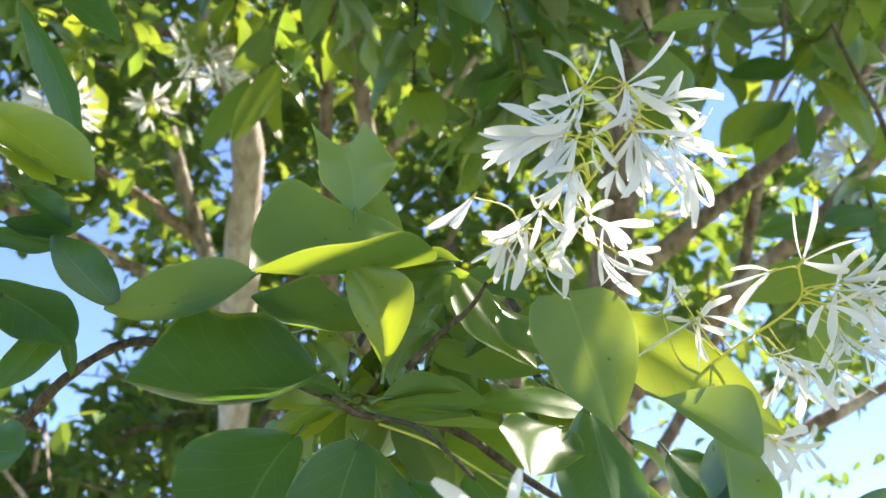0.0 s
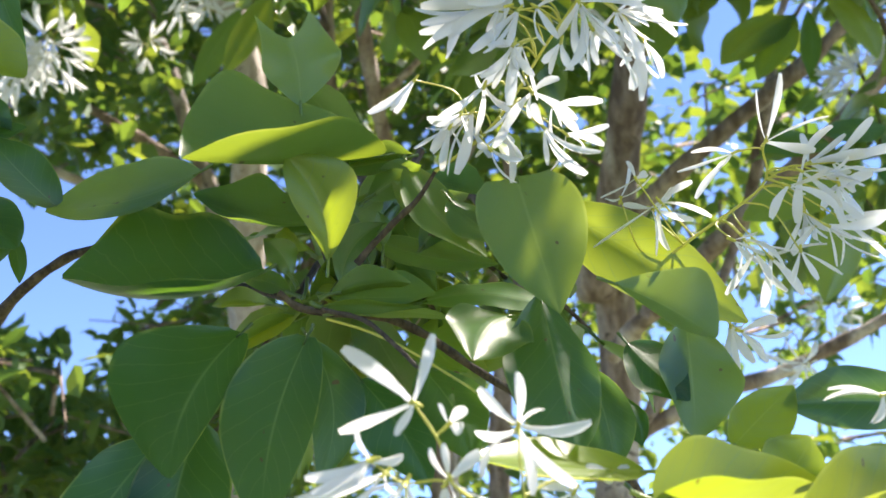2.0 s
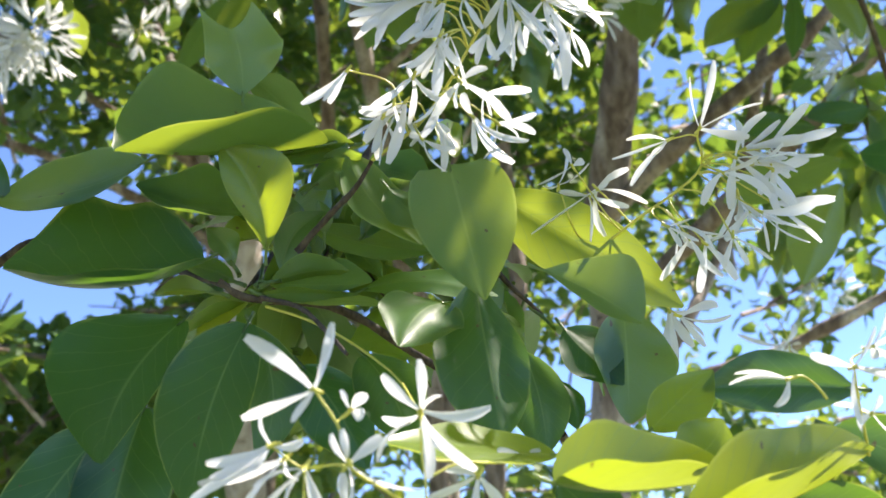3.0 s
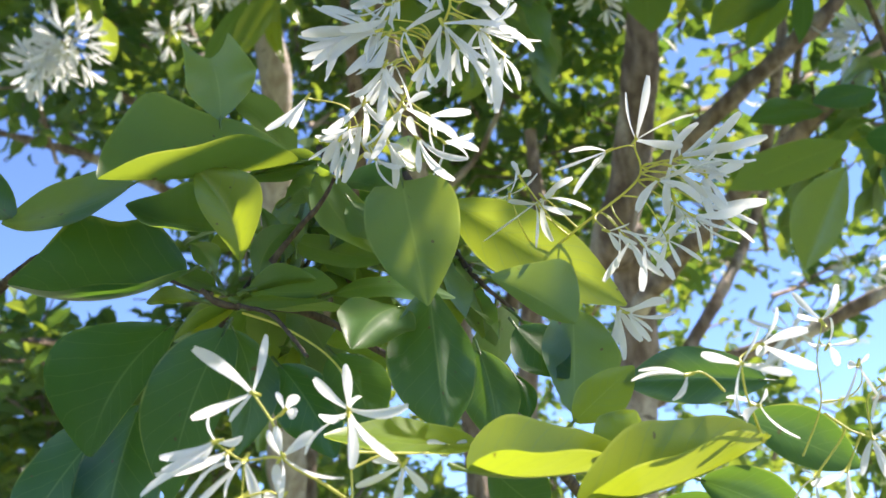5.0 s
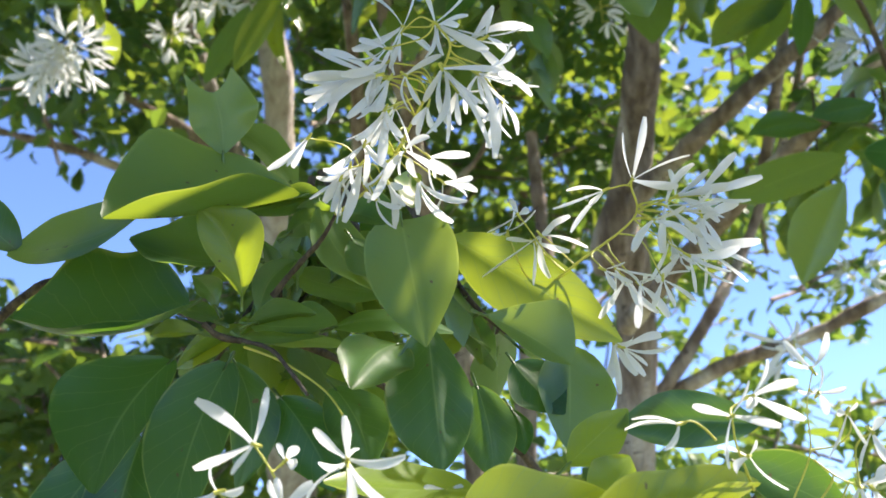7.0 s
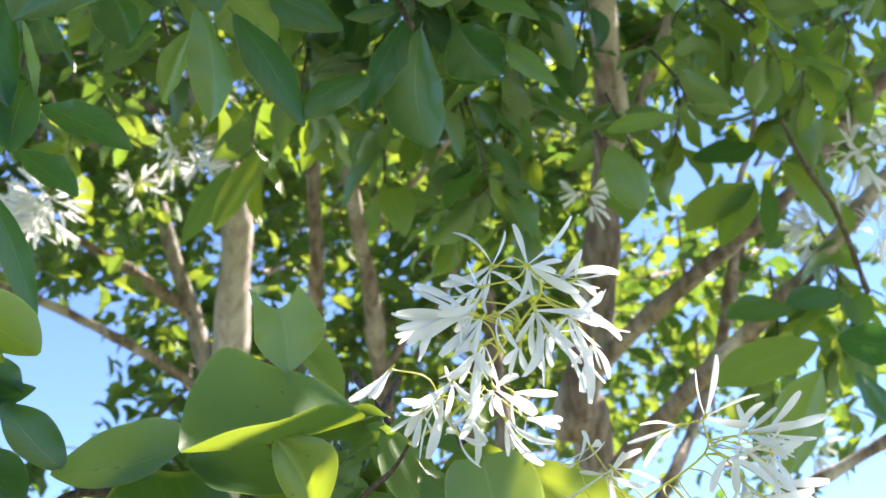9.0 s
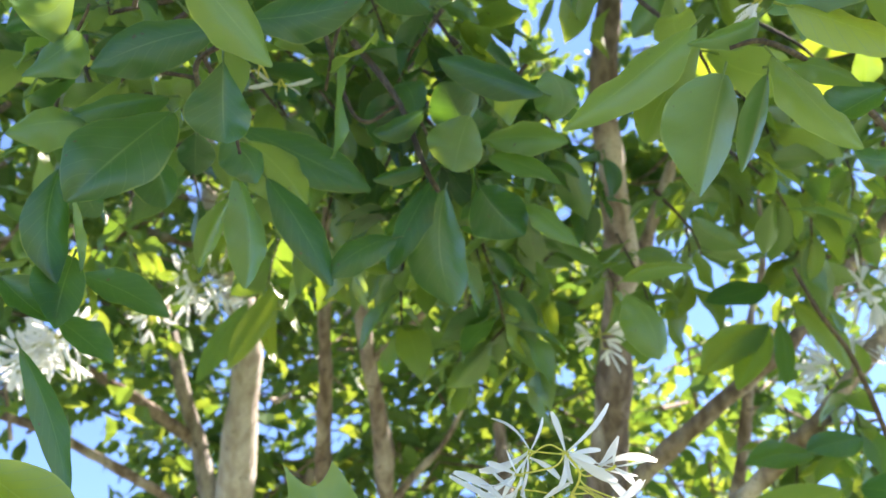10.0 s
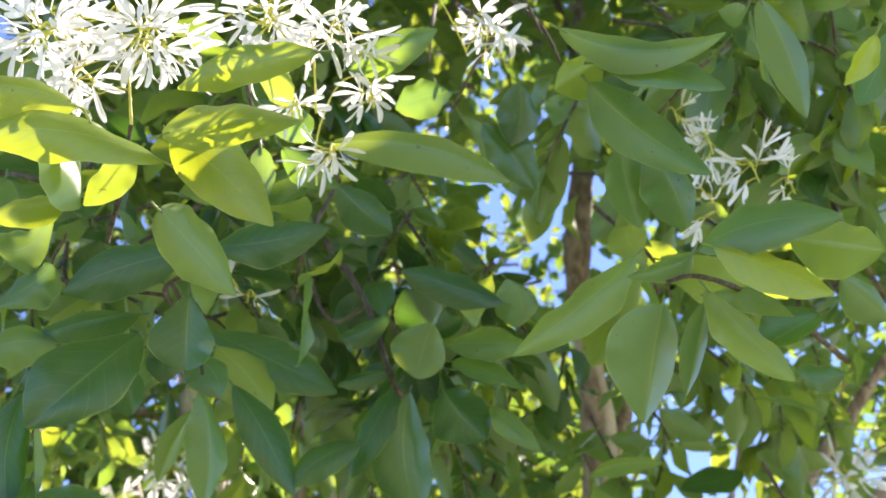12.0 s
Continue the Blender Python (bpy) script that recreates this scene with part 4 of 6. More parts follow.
blade(branch, (-0.0182, 0.1681, 2.0337), (0.0372, 0.1702, 2.0298), (0.0828, 0.1827, 2.0126), (0.0424, 0.1673, 2.0434), (0.0322, 0.1743, 2.0151), lift=0.33)
blade(branch, (0.0722, 0.1864, 2.0831), (0.0892, 0.1994, 2.0673), (0.1037, 0.2151, 2.0485), (0.0753, 0.1967, 2.0585), (0.1022, 0.1943, 2.0749), lift=0.22, in_shade=True)
blade(branch, (0.1329, 0.1208, 2.0415), (0.1196, 0.1289, 2.0400), (0.1080, 0.1378, 2.0373), (0.1147, 0.1233, 2.0496), (0.1287, 0.1338, 2.0297), lift=0.48, young=True)
blade(branch, (0.1192, 0.1143, 2.0018), (0.1429, 0.1290, 1.9814), (0.1755, 0.1403, 1.9568), (0.1582, 0.1232, 1.9924), (0.1332, 0.1328, 1.9696), lift=0.37)
blade(branch, (0.1226, 0.1050, 2.0060), (0.1528, 0.1022, 1.9939), (0.1809, 0.1041, 1.9772), (0.1644, 0.0982, 2.0040), (0.1492, 0.1040, 1.9823), lift=0.26)
blade(branch, (0.1040, 0.0912, 2.0165), (0.1419, 0.0955, 2.0005), (0.1795, 0.0811, 1.9897), (0.1410, 0.0902, 2.0147), (0.1450, 0.0973, 1.9871), lift=0.52)
blade(branch, (0.1966, 0.0693, 2.0001), (0.2086, 0.0883, 1.9799), (0.2156, 0.1097, 1.9584), (0.1976, 0.0870, 1.9734), (0.2213, 0.0901, 1.9790), lift=0.41)
blade(branch, (0.2395, 0.0717, 1.9662), (0.2353, 0.0833, 1.9627), (0.2294, 0.0940, 1.9602), (0.2330, 0.0841, 1.9698), (0.2373, 0.0821, 1.9559), lift=0.29, young=True)
blade(branch, (0.2677, 0.0882, 2.0045), (0.2627, 0.1103, 1.9961), (0.2572, 0.1235, 1.9918), (0.2582, 0.1090, 2.0057), (0.2667, 0.1091, 1.9879), lift=0.18, in_shade=True)
blade(branch, (-0.0220, 0.2168, 2.0612), (-0.0062, 0.2276, 2.0488), (0.0131, 0.2374, 2.0364), (0.0037, 0.2230, 2.0593), (-0.0172, 0.2302, 2.0395), lift=0.45, in_shade=True)
blade(branch, (-0.0046, 0.1094, 2.0112), (0.0176, 0.0989, 2.0125), (0.0418, 0.0886, 2.0123), (0.0140, 0.0946, 2.0256), (0.0212, 0.1024, 1.9996), lift=0.33)
blade(branch, (-0.0486, 0.1737, 2.0372), (-0.0344, 0.1855, 2.0320), (-0.0166, 0.1951, 2.0279), (-0.0299, 0.1826, 2.0407), (-0.0388, 0.1890, 2.0227), lift=0.22)
blade(branch, (0.1524, 0.1949, 1.9213), (0.1456, 0.2121, 1.8991), (0.1389, 0.2291, 1.8743), (0.1241, 0.2080, 1.8958), (0.1640, 0.2120, 1.9070), fat=0.45, lift=0.48)
blade(branch, (0.1419, 0.1854, 1.9472), (0.1145, 0.2037, 1.9316), (0.0783, 0.2217, 1.9135), (0.1078, 0.2052, 1.9455), (0.1186, 0.2028, 1.9173), fat=0.45, lift=0.37)
blade(branch, (0.1499, 0.2021, 1.9574), (0.1318, 0.2221, 1.9375), (0.1214, 0.2360, 1.9188), (0.1187, 0.2180, 1.9379), (0.1431, 0.2301, 1.9333), lift=0.26)
blade(branch, (0.1814, 0.2099, 1.9384), (0.1754, 0.2251, 1.9186), (0.1670, 0.2389, 1.8993), (0.1671, 0.2234, 1.9163), (0.1832, 0.2251, 1.9225), lift=0.52)
blade(branch, (0.1730, 0.1852, 1.9219), (0.1879, 0.1937, 1.8994), (0.2053, 0.2003, 1.8745), (0.1990, 0.1938, 1.9085), (0.1763, 0.1909, 1.8930), fat=0.45, lift=0.41)
blade(branch, (0.1709, 0.1567, 1.9198), (0.1935, 0.1556, 1.9029), (0.2143, 0.1549, 1.8840), (0.2023, 0.1546, 1.9132), (0.1840, 0.1564, 1.8928), lift=0.29, young=True)
blade(branch, (0.1668, 0.1650, 1.9283), (0.1905, 0.1469, 1.9255), (0.2221, 0.1330, 1.9122), (0.2011, 0.1403, 1.9387), (0.1936, 0.1477, 1.9095), lift=0.18)
blade(branch, (0.2134, 0.1635, 1.9350), (0.2302, 0.1576, 1.9230), (0.2461, 0.1517, 1.9103), (0.2350, 0.1516, 1.9390), (0.2278, 0.1624, 1.9059), lift=0.45)
blade(branch, (0.2452, 0.2202, 1.9391), (0.2272, 0.2289, 1.9337), (0.2123, 0.2350, 1.9281), (0.2267, 0.2296, 1.9485), (0.2286, 0.2266, 1.9196), lift=0.33, in_shade=True)
blade(branch, (0.2761, 0.2727, 1.9432), (0.2616, 0.2747, 1.9427), (0.2488, 0.2718, 1.9461), (0.2614, 0.2731, 1.9528), (0.2590, 0.2770, 1.9336), lift=0.22, in_shade=True)
blade(branch, (0.1621, 0.1655, 2.0197), (0.1730, 0.1789, 2.0008), (0.1791, 0.1934, 1.9812), (0.1580, 0.1789, 1.9930), (0.1872, 0.1765, 2.0037), lift=0.48)
blade(branch, (0.1462, 0.1658, 2.0241), (0.1490, 0.1822, 2.0060), (0.1544, 0.1973, 1.9867), (0.1375, 0.1819, 2.0031), (0.1647, 0.1805, 2.0088), lift=0.37)
blade(branch, (0.2747, 0.2124, 1.9264), (0.2630, 0.2051, 1.9340), (0.2511, 0.1965, 1.9423), (0.2698, 0.2012, 1.9405), (0.2551, 0.2107, 1.9264), lift=0.26)
blade(branch, (0.1699, 0.1791, 1.9426), (0.1591, 0.1824, 1.9370), (0.1361, 0.1869, 1.9340), (0.1551, 0.1825, 1.9452), (0.1536, 0.1864, 1.9287), lift=0.52)
blade(branch, (0.1848, 0.2057, 1.9408), (0.2015, 0.1994, 1.9314), (0.2180, 0.1987, 1.9156), (0.2047, 0.1979, 1.9383), (0.1983, 0.2014, 1.9238), lift=0.41)
blade(branch, (0.2045, 0.0904, 2.0341), (0.1996, 0.0976, 2.0327), (0.1910, 0.0922, 2.0384), (0.2024, 0.0986, 2.0312), (0.1934, 0.0880, 2.0394), lift=0.29)
blade(branch, (0.1948, 0.6039, 2.0984), (0.2125, 0.6103, 2.0660), (0.2169, 0.6190, 2.0334), (0.1841, 0.6068, 2.0641), (0.2276, 0.6127, 2.0739), lift=0.18)
blade(branch, (0.1897, 0.5963, 2.1097), (0.2143, 0.5816, 2.1110), (0.2525, 0.5687, 2.1026), (0.2154, 0.5803, 2.1202), (0.2181, 0.5820, 2.1009), lift=0.45)

branch = far_left_branch
blade(branch, (-0.2710, 0.9500, 2.3510), (-0.2970, 0.9400, 2.2770), (-0.3150, 0.9300, 2.2090), (-0.3170, 0.9300, 2.2570), (-0.2750, 0.9500, 2.2900))
blade(branch, (-0.2290, 0.9600, 2.3930), (-0.2570, 0.9500, 2.3110), (-0.2800, 0.9400, 2.2330), (-0.2780, 0.9400, 2.3030), (-0.2340, 0.9600, 2.3250))
blade(branch, (-0.2390, 1.0000, 2.3830), (-0.2440, 1.0000, 2.3290), (-0.2250, 1.0000, 2.2730), (-0.2540, 0.9900, 2.3160), (-0.2350, 1.0100, 2.3360), young=True)
blade(branch, (-0.2610, 0.9500, 2.4720), (-0.2890, 0.9450, 2.4390), (-0.3140, 0.9400, 2.4000), (-0.2970, 0.9500, 2.4600), (-0.2780, 0.9400, 2.4150))

branch = far_right_branch
blade(branch, (0.4330, 0.8600, 2.2370), (0.3770, 0.8500, 2.2010), (0.3280, 0.8400, 2.1520), (0.3720, 0.8600, 2.2330), (0.3810, 0.8400, 2.1690))
blade(branch, (0.4330, 0.8600, 2.2390), (0.4000, 0.8500, 2.1840), (0.3660, 0.8400, 2.1290), (0.3880, 0.8600, 2.2010), (0.4110, 0.8400, 2.1640))
blade(branch, (0.4510, 0.8600, 2.2440), (0.4410, 0.8500, 2.1870), (0.4240, 0.8400, 2.1320), (0.4270, 0.8500, 2.1880), (0.4530, 0.8500, 2.1870), in_shade=True)
blade(branch, (0.2990, 0.9000, 2.3270), (0.2740, 0.8900, 2.2580), (0.2690, 0.8800, 2.1920), (0.2360, 0.8800, 2.2510), (0.3090, 0.9000, 2.2720))
blade(branch, (0.4650, 0.8000, 1.9470), (0.4740, 0.7900, 1.9090), (0.4790, 0.7800, 1.8680), (0.4910, 0.8000, 1.9260), (0.4560, 0.7800, 1.8940), in_shade=True)
blade(branch, (0.4270, 0.8000, 1.9490), (0.3930, 0.7900, 1.8930), (0.3610, 0.7800, 1.8340), (0.3630, 0.7900, 1.9040), (0.4210, 0.8000, 1.9010))
blade(branch, (0.4630, 0.8200, 1.9950), (0.4940, 0.8100, 1.9840), (0.5230, 0.8000, 1.9700), (0.4990, 0.8200, 2.0150), (0.4800, 0.8000, 1.9540), in_shade=True)
blade(branch, (0.4410, 0.8600, 2.0540), (0.3990, 0.8500, 2.0510), (0.3520, 0.8400, 2.0330), (0.4100, 0.8600, 2.0760), (0.3890, 0.8400, 2.0270), in_shade=True)
blade(branch, (0.4590, 0.8600, 2.0110), (0.3900, 0.8500, 1.9840), (0.3210, 0.8400, 1.9520), (0.3990, 0.8600, 2.0190), (0.3810, 0.8400, 1.9510))
blade(branch, (0.4500, 0.8600, 2.3010), (0.4070, 0.8500, 2.2800), (0.3550, 0.8400, 2.2600), (0.4150, 0.8600, 2.3120), (0.3960, 0.8400, 2.2500), in_shade=True)
blade(branch, (0.5340, 0.8600, 2.3130), (0.4970, 0.8500, 2.2970), (0.4670, 0.8400, 2.3060), (0.5080, 0.8600, 2.3330), (0.4840, 0.8400, 2.2660))
blade(branch, (0.4930, 0.8400, 2.0640), (0.4550, 0.8300, 2.0530), (0.4170, 0.8200, 2.0400), (0.4630, 0.8400, 2.0760), (0.4490, 0.8200, 2.0280), in_shade=True)
blade(branch, (0.4780, 0.8600, 2.2730), (0.5030, 0.8500, 2.2200), (0.5060, 0.8400, 2.1540), (0.5200, 0.8600, 2.2490), (0.4800, 0.8400, 2.1920))

# ---- flowers ----
branch = main_branch
cluster = flower_stalk(branch, [(0.017, 0.299, 1.701), (0.038, 0.287, 1.712), (0.057, 0.266, 1.731), (0.070, 0.248, 1.743), (0.065, 0.243, 1.752)], 0.0010)
bloom(cluster, (0.052, 0.249, 1.756), (0.037, 0.243, 1.767), (0.057, 0.243, 1.767), (0.032, 0.253, 1.750), (0.049, 0.249, 1.735))
bloom(cluster, (0.065, 0.243, 1.752), (0.060, 0.235, 1.765), (0.082, 0.234, 1.768), (0.061, 0.244, 1.738), (0.084, 0.248, 1.742))
bloom(cluster, (0.067, 0.247, 1.734), (0.060, 0.252, 1.724), (0.093, 0.253, 1.733), (0.070, 0.258, 1.715), (0.081, 0.253, 1.722))
bloom(cluster, (0.078, 0.250, 1.749), (0.101, 0.249, 1.751), (0.086, 0.245, 1.758), (0.093, 0.252, 1.746), (0.090, 0.256, 1.738))
bloom(cluster, (0.043, 0.247, 1.733), (0.020, 0.242, 1.742), (0.015, 0.247, 1.734), (0.024, 0.252, 1.725), (0.037, 0.253, 1.722))
floret(cluster, (0.051, 0.250, 1.754), (-0.19, 0.63, -0.75), 60, 0.0182, 4)
floret(cluster, (0.066, 0.243, 1.751), (0.75, 0.40, -0.53), 55, 0.0177, 4)
floret(cluster, (0.080, 0.252, 1.734), (0.75, 0.40, -0.53), 62, 0.0177, 4)
floret(cluster, (0.046, 0.249, 1.740), (-0.89, -0.04, -0.46), 62, 0.0177, 4)
floret(cluster, (0.029, 0.252, 1.735), (-0.80, 0.29, -0.52), 62, 0.0177, 4)
floret(cluster, (0.072, 0.255, 1.729), (0.44, 0.27, -0.86), 62, 0.0177, 4)
floret(cluster, (0.046, 0.247, 1.745), (-0.95, 0.08, 0.29), 62, 0.0177, 4)
floret(cluster, (0.044, 0.259, 1.722), (-0.24, 0.25, -0.94), 62, 0.0177, 4)
floret(cluster, (0.059, 0.276, 1.713), (0.65, 0.37, -0.66), 62, 0.0183, 4)
floret(cluster, (0.042, 0.280, 1.705), (0.29, 0.46, -0.84), 62, 0.0183, 4)
floret(cluster, (0.027, 0.277, 1.711), (-0.29, 0.55, -0.79), 62, 0.0183, 4)
floret(cluster, (0.023, 0.279, 1.707), (-0.41, 0.44, -0.80), 62, 0.0183, 4)
floret(cluster, (0.064, 0.281, 1.704), (0.69, 0.16, -0.70), 62, 0.0183, 4)
floret(cluster, (0.048, 0.257, 1.725), (-0.53, 0.15, -0.83), 62, 0.0177, 4)
floret(cluster, (0.084, 0.251, 1.736), (0.95, 0.29, -0.08), 62, 0.0177, 4)
floret(cluster, (0.035, 0.264, 1.713), (-0.39, 0.45, -0.80), 62, 0.0177, 4)
floret(cluster, (0.011, 0.271, 1.722), (-0.64, 0.37, -0.67), 25, 0.0183, 4)
bloom(cluster, (0.0680, 0.2500, 1.7350), (0.0610, 0.2500, 1.7090), (0.0680, 0.2500, 1.7050), (0.0790, 0.2500, 1.7200), (0.0830, 0.2520, 1.7030))
bloom(cluster, (0.0840, 0.2480, 1.7480), (0.0870, 0.2450, 1.7590), (0.1000, 0.2460, 1.7500), (0.0910, 0.2500, 1.7420), (0.0740, 0.2460, 1.7500))
bloom(cluster, (0.0800, 0.2520, 1.7350), (0.0910, 0.2530, 1.7070), (0.1020, 0.2500, 1.7260), (0.0910, 0.2520, 1.7210), (0.0850, 0.2550, 1.7000))
bloom(cluster, (0.0350, 0.2500, 1.7350), (0.0150, 0.2500, 1.7290), (0.0130, 0.2500, 1.7360), (0.0190, 0.2500, 1.7230), (0.0240, 0.2520, 1.7190))
bloom(cluster, (0.0410, 0.2500, 1.7360), (0.0220, 0.2480, 1.7470), (0.0310, 0.2520, 1.7390), (0.0390, 0.2500, 1.7220), (0.0470, 0.2460, 1.7420))
bloom(cluster, (0.0470, 0.2480, 1.7320), (0.0350, 0.2500, 1.7170), (0.0310, 0.2520, 1.7190), (0.0430, 0.2460, 1.7170))
bloom(cluster, (0.0530, 0.2480, 1.7330), (0.0590, 0.2460, 1.7190), (0.0550, 0.2480, 1.7180), (0.0660, 0.2500, 1.7420))
bloom(cluster, (0.0450, 0.2520, 1.7210), (0.0340, 0.2550, 1.7110), (0.0430, 0.2570, 1.7010), (0.0510, 0.2550, 1.7110), (0.0370, 0.2500, 1.7190))
bloom(cluster, (0.0510, 0.2620, 1.7090), (0.0600, 0.2620, 1.7140), (0.0650, 0.2640, 1.6990), (0.0430, 0.2660, 1.6990), (0.0500, 0.2600, 1.6980))
bloom(cluster, (0.0550, 0.2700, 1.7000), (0.0730, 0.2720, 1.6910), (0.0680, 0.2720, 1.6830), (0.0520, 0.2680, 1.7080), (0.0550, 0.2700, 1.6860))
bloom(cluster, (0.0310, 0.2800, 1.7140), (0.0170, 0.2800, 1.6980), (0.0220, 0.2800, 1.6890), (0.0250, 0.2800, 1.6890), (0.0150, 0.2800, 1.7080))
bloom(cluster, (0.0370, 0.2800, 1.6980), (0.0450, 0.2800, 1.6850), (0.0330, 0.2800, 1.7000), (0.0470, 0.2800, 1.6940))
bloom(cluster, (0.0440, 0.2680, 1.7080), (0.0330, 0.2700, 1.7220), (0.0350, 0.2700, 1.6990), (0.0380, 0.2700, 1.6930))
bloom(cluster, (0.0890, 0.2560, 1.7240), (0.0830, 0.2560, 1.7050), (0.0910, 0.2560, 1.7140), (0.0810, 0.2580, 1.7160), (0.0940, 0.2580, 1.7110))
bloom(cluster, (0.0610, 0.2540, 1.7230), (0.0570, 0.2560, 1.7120), (0.0640, 0.2540, 1.7120), (0.0550, 0.2560, 1.7170))
cluster = flower_stalk(branch, [(0.094, 0.336, 1.671), (0.116, 0.325, 1.684), (0.141, 0.313, 1.699), (0.140, 0.303, 1.709), (0.140, 0.297, 1.711)], 0.0009)
bloom(cluster, (0.140, 0.299, 1.710), (0.137, 0.291, 1.727), (0.146, 0.289, 1.733), (0.163, 0.296, 1.718), (0.158, 0.301, 1.707))
bloom(cluster, (0.153, 0.304, 1.700), (0.151, 0.312, 1.683), (0.176, 0.307, 1.695), (0.165, 0.298, 1.715), (0.167, 0.310, 1.688))
bloom(cluster, (0.168, 0.310, 1.707), (0.184, 0.304, 1.722), (0.189, 0.312, 1.705), (0.194, 0.308, 1.713), (0.176, 0.315, 1.697))
bloom(cluster, (0.168, 0.315, 1.686), (0.191, 0.315, 1.687), (0.185, 0.321, 1.672), (0.187, 0.318, 1.679), (0.168, 0.322, 1.670))
bloom(cluster, (0.129, 0.303, 1.708), (0.108, 0.305, 1.702), (0.114, 0.303, 1.709), (0.115, 0.310, 1.693), (0.123, 0.305, 1.703))
bloom(cluster, (0.102, 0.314, 1.694), (0.105, 0.322, 1.678), (0.077, 0.321, 1.679), (0.121, 0.317, 1.689), (0.114, 0.312, 1.701))
bloom(cluster, (0.093, 0.310, 1.702), (0.080, 0.313, 1.696), (0.090, 0.308, 1.708), (0.097, 0.310, 1.704))
bloom(cluster, (0.0880, 0.3180, 1.6980), (0.0920, 0.3140, 1.7100), (0.1000, 0.3160, 1.7060), (0.0820, 0.3140, 1.6960))
bloom(cluster, (0.0990, 0.3160, 1.6920), (0.1130, 0.3140, 1.6860), (0.0980, 0.3140, 1.6720), (0.1080, 0.3180, 1.7020), (0.0880, 0.3120, 1.6920))
bloom(cluster, (0.1270, 0.3140, 1.6770), (0.1350, 0.3120, 1.6790), (0.1300, 0.3120, 1.6680), (0.1380, 0.3160, 1.6720))
bloom(cluster, (0.1500, 0.3120, 1.6710), (0.1610, 0.3080, 1.6600), (0.1530, 0.3100, 1.6590), (0.1450, 0.3120, 1.6590), (0.1420, 0.3160, 1.6720))
bloom(cluster, (0.1610, 0.3100, 1.6800), (0.1800, 0.3060, 1.6810), (0.1760, 0.3080, 1.6720), (0.1770, 0.3120, 1.6680), (0.1630, 0.3140, 1.6660))
bloom(cluster, (0.1480, 0.3060, 1.6950), (0.1380, 0.3020, 1.6800), (0.1630, 0.3040, 1.6830), (0.1600, 0.3000, 1.6980), (0.1550, 0.3100, 1.6940))
bloom(cluster, (0.1590, 0.3100, 1.7070), (0.1720, 0.3040, 1.7150), (0.1830, 0.3080, 1.7090), (0.1750, 0.3120, 1.6980), (0.1570, 0.3060, 1.7170))
bloom(cluster, (0.1660, 0.3140, 1.6960), (0.1750, 0.3100, 1.6810), (0.1850, 0.3160, 1.7050), (0.1690, 0.3140, 1.6810))
floret(cluster, (0.160, 0.308, 1.699), (0.95, 0.14, 0.27), 62, 0.0190, 4)
floret(cluster, (0.155, 0.313, 1.689), (0.25, 0.50, -0.83), 62, 0.0190, 4)
floret(cluster, (0.168, 0.309, 1.697), (0.33, 0.56, -0.76), 62, 0.0190, 4)
floret(cluster, (0.159, 0.315, 1.683), (0.17, 0.42, -0.89), 62, 0.0190, 4)
floret(cluster, (0.132, 0.317, 1.679), (0.54, 0.56, -0.63), 62, 0.0190, 4)
floret(cluster, (0.142, 0.320, 1.672), (0.74, 0.56, -0.37), 62, 0.0190, 4)
floret(cluster, (0.136, 0.319, 1.674), (0.40, 0.61, -0.68), 62, 0.0190, 4)
floret(cluster, (0.132, 0.349, 1.656), (0.25, 0.58, -0.78), 62, 0.0202, 4)
floret(cluster, (0.136, 0.350, 1.654), (0.94, 0.31, -0.12), 62, 0.0202, 4)

branch = low_branch
cluster = flower_stalk(branch, [(0.0460, 0.2440, 1.5590), (0.0330, 0.2320, 1.5680), (0.0230, 0.2260, 1.5740), (0.0200, 0.2230, 1.5830), (0.0140, 0.2210, 1.5920)], 0.0007)
bloom(cluster, (0.0140, 0.2210, 1.5920), (-0.0020, 0.2160, 1.6040), (0.0190, 0.2140, 1.6060), (-0.0030, 0.2220, 1.5860), (0.0110, 0.2140, 1.5830))
bloom(cluster, (0.0220, 0.2260, 1.5880), (0.0200, 0.2240, 1.5920), (0.0260, 0.2240, 1.5910), (0.0250, 0.2260, 1.5870))
bloom(cluster, (0.0220, 0.2260, 1.5750), (0.0210, 0.2220, 1.5820), (0.0180, 0.2260, 1.5820), (0.0390, 0.2260, 1.5690), (0.0290, 0.2300, 1.5820), (0.0230, 0.2220, 1.5620))
cluster = flower_stalk(branch, [(0.0230, 0.2270, 1.5740), (0.0190, 0.2260, 1.5750), (0.0120, 0.2240, 1.5740), (0.0080, 0.2230, 1.5760), (0.0040, 0.2220, 1.5790)], 0.0005)
bloom(cluster, (0.0040, 0.2220, 1.5790), (-0.0100, 0.2200, 1.5750), (-0.0080, 0.2180, 1.5710), (0.0110, 0.2220, 1.5800), (0.0010, 0.2260, 1.5890), (-0.0010, 0.2220, 1.5740))
bloom(cluster, (0.0070, 0.2240, 1.5760), (-0.0150, 0.2220, 1.5650), (-0.0130, 0.2260, 1.5710), (-0.0010, 0.2140, 1.5590), (0.0110, 0.2200, 1.5710))
bloom(cluster, (0.0120, 0.2240, 1.5740), (0.0010, 0.2220, 1.5700), (0.0000, 0.2180, 1.5590), (0.0090, 0.2200, 1.5640), (0.0160, 0.2260, 1.5630))
cluster = flower_stalk(branch, [(0.0120, 0.2240, 1.5740), (0.0120, 0.2240, 1.5690), (0.0120, 0.2240, 1.5640)], 0.0004)
